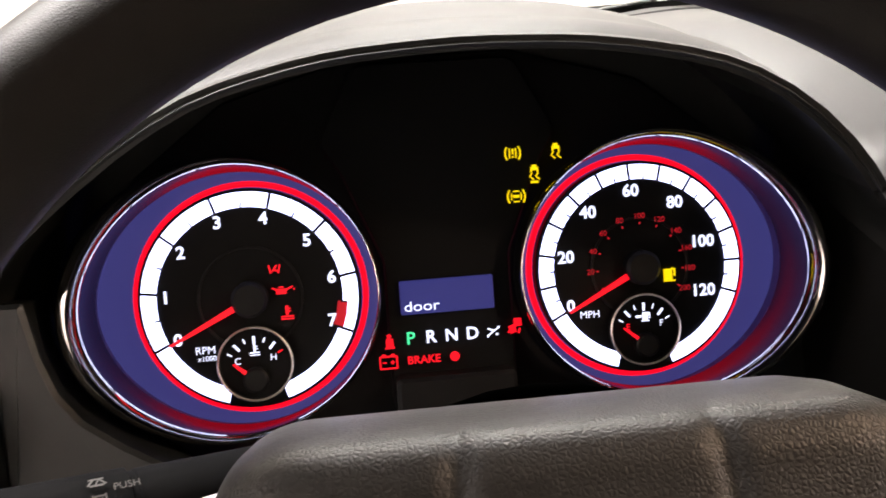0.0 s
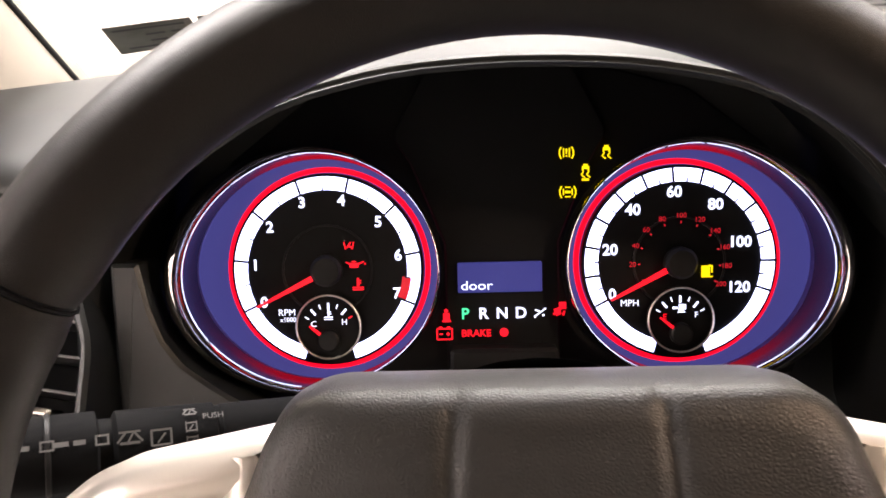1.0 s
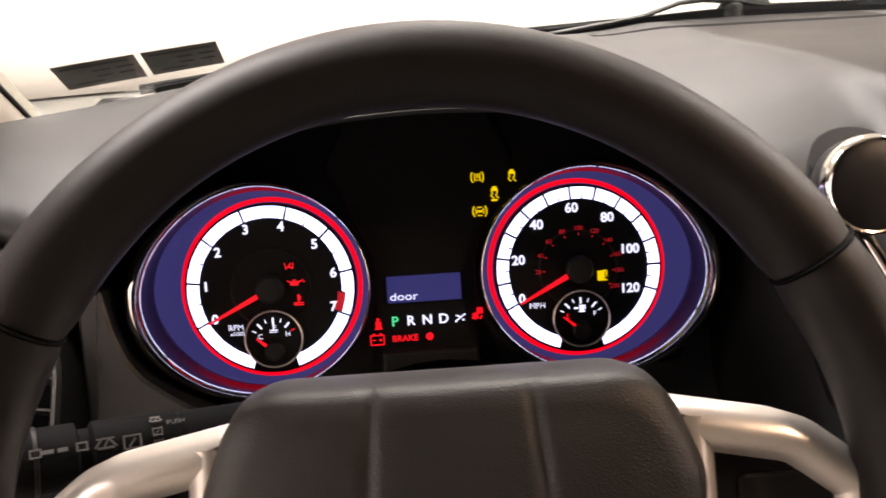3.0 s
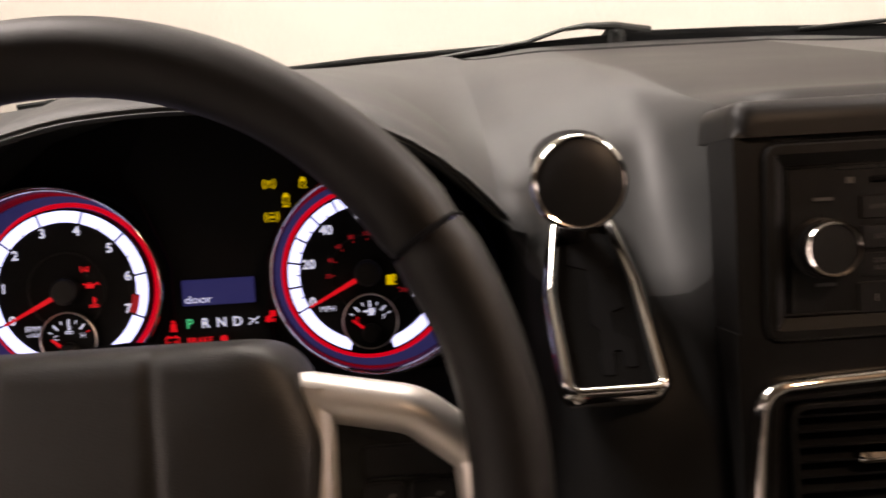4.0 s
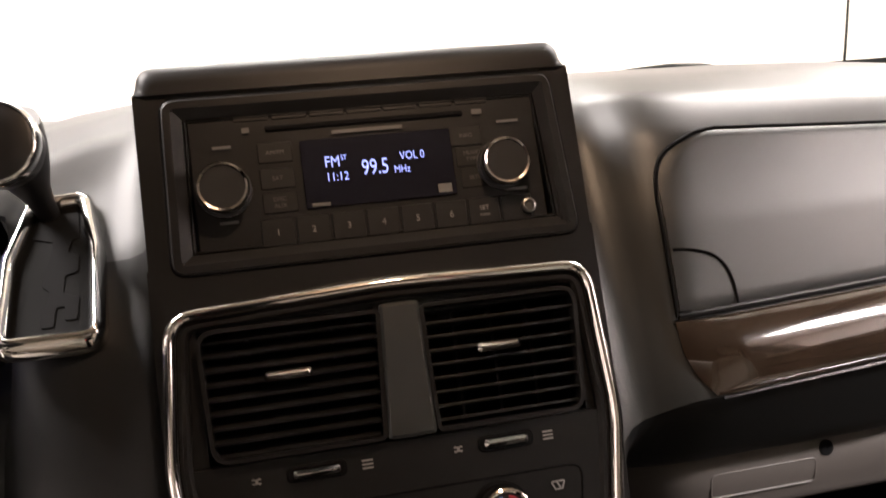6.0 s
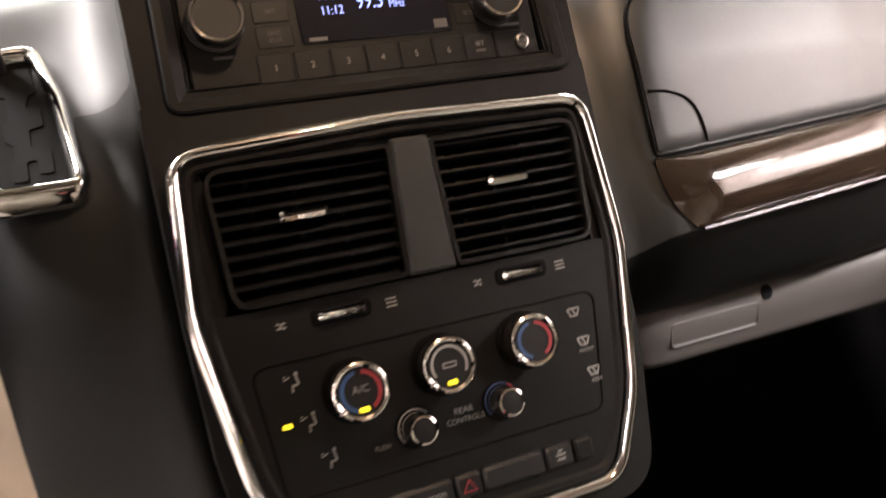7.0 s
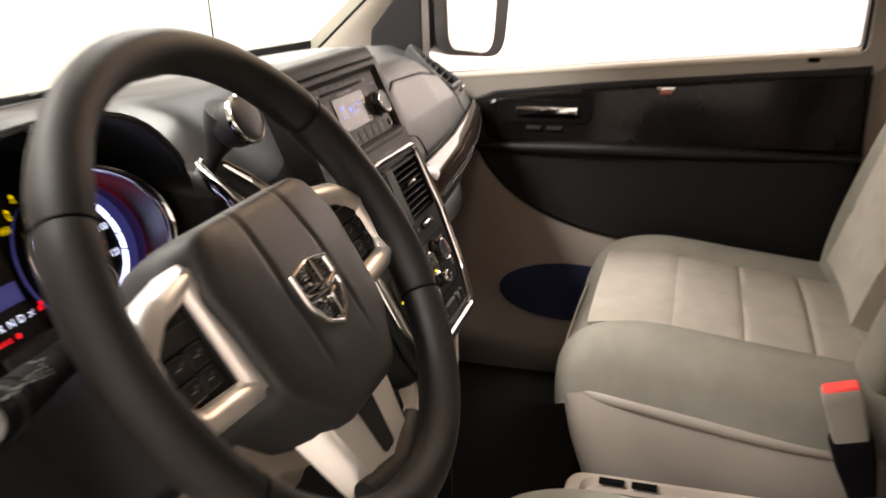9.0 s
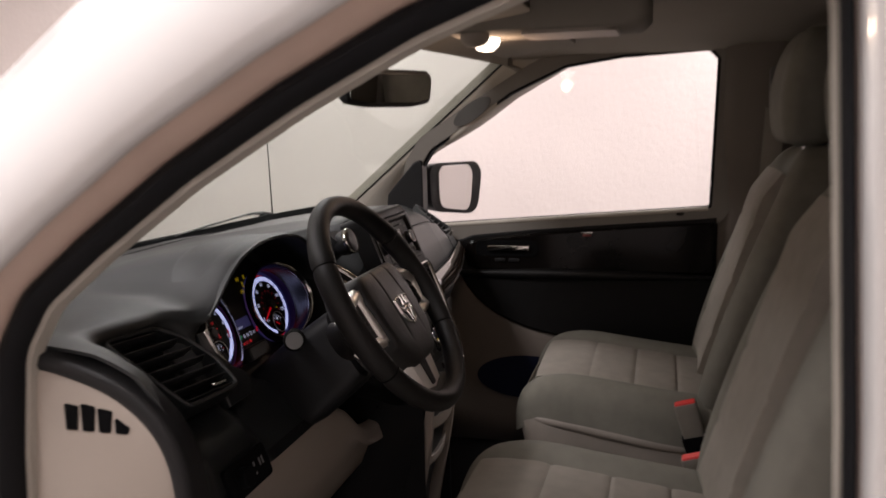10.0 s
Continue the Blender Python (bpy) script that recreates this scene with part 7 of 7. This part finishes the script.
    for z, w, h, yo in ((-0.03, 0.20, 0.055, -0.265), (0.02, 0.238, 0.075, -0.275), (0.10, 0.252, 0.082, -0.295), (0.22, 0.255, 0.080, -0.330), (0.34, 0.248, 0.072, -0.368), (0.44, 0.225, 0.062, -0.402), (0.50, 0.185, 0.052, -0.423), (0.535, 0.13, 0.038, -0.436), (0.548, 0.08, 0.022, -0.442)):
        back.append([(a, yo + b, z - 0.2 * b) for a, b in ring_section(w, h, 0.0, 0.040)])
    part("backrest", pad_loops(back), FABRIC, seat, "beige-grey cloth backrest with side bolsters", smooth=70)
    bm = bmesh.new()
    rows = []
    for i in range(41):
        z = 0.03 + 0.44 * i / 40
        yo = -0.195 - 0.335 * (z - 0.02) * (0.9 + 0.12 * z) - 0.003 * sum(math.exp(-((z - s) / 0.006) ** 2) for s in (0.12, 0.24, 0.36))
        rows.append([(x, yo + 0.006 * (x / 0.13) ** 2 - 0.02 * max(0, (z - 0.42) / 0.05), z + 0.02) for x in [-0.13 + 0.26 * j / 12 for j in range(13)]])
    thick(bm, rows, 0.03)
    part("back_insert", bm, FABRIC2, seat, "paler ribbed cloth insert", smooth=70)
    # head restraint on two posts
    for x in (-0.055, 0.055):
        bm = bmesh.new()
        tube(bm, [(x, -0.425, 0.50), (x, -0.415, 0.62)], 0.0065, 12)
        part("headrest_post", bm, CHROME, seat, "chrome post")
    hd = []
    for z, w, h, yo in ((0.545, 0.085, 0.032, -0.414), (0.562, 0.122, 0.054, -0.408), (0.64, 0.140, 0.066, -0.408), (0.715, 0.138, 0.062, -0.416), (0.765, 0.118, 0.048, -0.424), (0.790, 0.085, 0.028, -0.430)):
        hd.append([(a, yo + b, z) for a, b in ring_section(w, h, 0.0, 0.010, p=3.2)])
    part("headrest", pad_loops(hd), FABRIC, seat, "cloth head restraint", smooth=70)
    return seat


build_seat("front_seat", pose(0.83, -0.03, 0.715), "grey-beige cloth front passenger seat with a dull plastic skirt")
build_seat("front_seat", pose(0.02, -0.012, 0.723), "beige cloth driver seat seen from the open door", 0.008)


def buckle(x, y, z, lean):
    b = thing("seat_belt_buckle", pose(x, y, z, lean, 0, 0), "grey seat belt buckle with a red release button beside the seat", "belt buckle", "seat belt buckles")
    bm = bmesh.new()
    loops = [[(p.x, p.y, zz) for p in rrect(-0.0135 * s, -0.022 * s, 0.0135 * s, 0.022 * s, 0.006)] for zz, s in ((-0.075, 0.9), (-0.06, 1.0), (-0.012, 1.08), (0.0, 1.06), (0.003, 1.0))]
    rings(bm, loops)
    bb = bmesh.new()
    rings(bb, [[(p.x, p.y, zz) for p in rrect(-0.0135 * s, -0.022 * s, 0.0135 * s, 0.022 * s, 0.006)] for zz, s in ((-0.15, 0.8), (-0.10, 1.12), (-0.072, 1.18), (-0.068, 1.1))])
    part("boot", bb, MATTE, b, "black rubber boot", smooth=50)
    part("body", bm, worn("buckle_grey", (0.20, 0.182, 0.155), 0.55), b, "grey buckle body", smooth=50)
    bm = bmesh.new()
    plate(bm, rrect(-0.0115, -0.021, 0.0115, 0.021, 0.003), 0.000, 0.0065, 0.002)
    part("release_button", bm, REDTAB, b, "red release button")
    return b


buckle(0.557, -0.195, 0.740, -16)
buckle(0.292, -0.205, 0.735, -16)

# ---------------------------------------------------------------- overhead
rear_mirror = thing("rear_view_mirror", pose(CX, 0.385, 1.398, 4, 0, -26), "black framed rear view mirror hanging from the windshield", "mirror")
mo = rpoly([(-0.118, -0.030), (-0.06, -0.038), (0.06, -0.038), (0.118, -0.030), (0.122, 0.022), (0.105, 0.035), (-0.105, 0.035), (-0.122, 0.022)], 0.016, 5)
bm = bmesh.new()
rings(bm, [[(p.x, -0.012, p.y) for p in shrink(mo, 0.004)], [(p.x, -0.008, p.y) for p in mo], [(p.x, 0.006, p.y) for p in mo], [(p.x * 0.9, 0.026, p.y * 0.8) for p in mo], [(p.x * 0.5, 0.034, p.y * 0.5) for p in mo]])
part("housing", bm, BLACK, rear_mirror, "black housing", smooth=50)
bm = bmesh.new()
rings(bm, [[(p.x, -0.0122, p.y) for p in shrink(mo, 0.009)], [(p.x, -0.0135, p.y) for p in shrink(mo, 0.0095)]])
part("glass", bm, MIRROR, rear_mirror, "mirror glass")
bm = bmesh.new()
tube(bm, [(0, 0.028, 0.0), (0, 0.05, 0.03), (0, 0.055, 0.075)], [0.014, 0.010, 0.012], 12)
part("stem", bm, BLACK, rear_mirror, "short stem")

overhead = thing("overhead_console", pose(CX, 0.14, 1.515), "pale overhead console with two reading lamps, one lit", "overhead console")
bm = bmesh.new()
oc = rrect(-0.11, -0.26, 0.11, 0.11, 0.04)
rings(bm, [[(p.x, p.y, 0.02) for p in oc], [(p.x, p.y, -0.012) for p in oc], [(p.x * 0.92, p.y * 0.94, -0.028) for p in oc]])
part("housing", bm, HEADLINER, overhead, "pale housing", smooth=50)
for s in (-1, 1):
    bm = bmesh.new()
    lathe(bm, [(0.026, -0.026), (0.027, -0.034), (0.024, -0.043), (0.016, -0.050), (0.0004, -0.053)], 28, s * 0.052, 0.055)
    part("lamp_lens", bm, LAMPGLOW if s > 0 else BEIGE, overhead, "lit reading lamp lens" if s > 0 else "unlit reading lamp lens")
bm = bmesh.new()
plate(bm, rrect(-0.07, -0.20, 0.07, -0.03, 0.02), -0.034, -0.026, 0.002)
part("bin_lid", bm, BEIGE, overhead)
for s in (-1, 1):
    vis = thing("sun_visor", pose(CX + s * 0.36, 0.17, 1.505, -8, 0, 0), "pale cloth sun visor folded against the roof", "sun visor", "sun visors")
    bm = bmesh.new()
    plate(bm, rrect(-0.19, -0.10, 0.19, 0.085, 0.03), -0.012, 0.012, 0.006)
    part("board", bm, HEADLINER, vis, smooth=50)
    bm = bmesh.new()
    tube(bm, [(-0.17, 0.085, 0.004), (0.19, 0.085, 0.004)], 0.005, 10)
    part("rod", bm, BEIGE, vis)

lampdata = bpy.data.lights.new("reading_lamp", "POINT")
lampdata.energy, lampdata.color, lampdata.shadow_soft_size = 3.6, (1.0, 0.70, 0.45), 0.02
lamp_ob = new("reading_lamp", lampdata)
lamp_ob.matrix_world = pose(CX + 0.052, 0.195, 1.440)

grip = thing("grab_handle", pose(2 * CX + 0.305, 0.375, 1.352), "pale moulded grab handle on the passenger pillar", "grab handle")
bm = bmesh.new()
pts = spline([(0, 0.085, -0.062), (-0.016, 0.055, -0.040), (-0.020, 0.0, 0.0), (-0.016, -0.055, 0.040), (0, -0.085, 0.058)], 20)
tube(bm, [p + Vector((0.012, 0, -0.026)) for p in pts], [0.009 + 0.003 * math.sin(math.pi * i / 20) for i in range(21)], 12)
part("grip", bm, PILLAR, grip, smooth=60)
# raised dark oval, its colour standing for the shade of the recess
bm = bmesh.new()
oval_ = [(0.064 * math.cos(2 * math.pi * i / 36), 0.023 * math.sin(2 * math.pi * i / 36)) for i in range(36)]
loops = [[(x_, 0.80 * a - 0.6 * b, -0.6 * a * 0.92 - 0.8 * b) for a, b in oval_] for x_ in (0.010, -0.024, -0.026)]
rings(bm, loops)
part("dish", bm, worn("dish_shade", (0.07, 0.066, 0.06), 0.8), grip)

# ---------------------------------------------------------------- beyond the glass
def wiper(name, hub, pts, blade):
    w = thing(name, pose(0, 0, 0), "black windshield wiper with pivot cap at the glass foot", "wiper", "windshield wipers")
    bm = bmesh.new()
    lathe(bm, [(0.015, -0.03), (0.015, 0.002), (0.010, 0.007), (0.0004, 0.008)], 24)
    part("pivot", bm, BLACK, w, m=pose(*hub, -20))
    bm = bmesh.new()
    tube(bm, pts, [0.010, 0.009, 0.006] + [0.0042] * (len(pts) - 3), 10, flat=0.6)
    part("arm", bm, BLACK, w)
    bm = bmesh.new()
    tube(bm, blade, 0.005, 8)
    part("blade", bm, RUBBER, w)
    return w


hx = lambda x, z: (x, 1.03 - 0.4 * (x - CX) ** 2 + 0.010 - (z - 1.06) * 1.0, z)
wiper("wiper", (0.402, 1.035, 1.066), [(0.445, 1.035, 1.068), (0.402, 1.035, 1.076), (0.365, 1.03, 1.079), (0.335, 1.024, 1.077), (0.29, 1.014, 1.066), (0.15, 0.990, 1.054)], [hx(x, 1.057) for x in (-0.25, -0.1, 0.1, 0.3)])
wiper("wiper", (0.942, 0.935, 1.076), [(0.985, 0.925, 1.076), (0.942, 0.935, 1.086), (0.90, 0.945, 1.090), (0.86, 0.955, 1.088), (0.74, 0.985, 1.077), (0.62, 1.01, 1.066)], [hx(x, 1.064) for x in (0.44, 0.56, 0.7, 0.85)])
antenna = thing("antenna", pose(1.25, 1.06, 0.98), "thin black radio antenna on the front wing", "antenna")
bm = bmesh.new()
tube(bm, [(0, 0, 0), (0.0, 0.0, 0.1), (0.0, 0.006, 0.42)], [0.0035, 0.0022, 0.0012], 8)
part("mast", bm, MATTE, antenna)
bm = bmesh.new()
lathe(bm, [(0.02, -0.02), (0.018, 0.004), (0.008, 0.016), (0.0004, 0.018)], 20)
part("base", bm, BLACK, antenna)
for i, x0 in enumerate((-0.2875, -0.2215)):
    st = thing("windshield_sticker", pose(0, 0, 0), "small grey inspection label stuck to the windshield", "label", "windshield labels")
    x1 = x0 + 0.061
    bm = bmesh.new()
    q = lambda x, z: (x, glass_y(x, z) - 0.006, z)
    rows = [[q(x0 + (x1 - x0) * j / 6 + 0.010 * (1.110 - z) / 0.03 * -0.3, z) for j in range(7)] for z in (1.080 , 1.095, 1.110)]
    thick(bm, rows, 0.0006)
    part("film", bm, STICKER, st, "grey printed film")
    bm = bmesh.new()
    for fz, f0, f1 in ((1.105, 0.08, 0.9), (1.098, 0.4, 0.62), (1.098, 0.7, 0.92), (1.091, 0.4, 0.6), (1.091, 0.68, 0.88), (1.085, 0.1, 0.45)):
        a, b = x0 + (x1 - x0) * f0, x0 + (x1 - x0) * f1
        vs = [bm.verts.new((x, glass_y(x, z) - 0.0075, z)) for x, z in ((a, fz - 0.001), (b, fz - 0.001), (b, fz + 0.001), (a, fz + 0.001))]
        bm.faces.new(vs)
    part("print", bm, STICKINK, st, smooth=0)
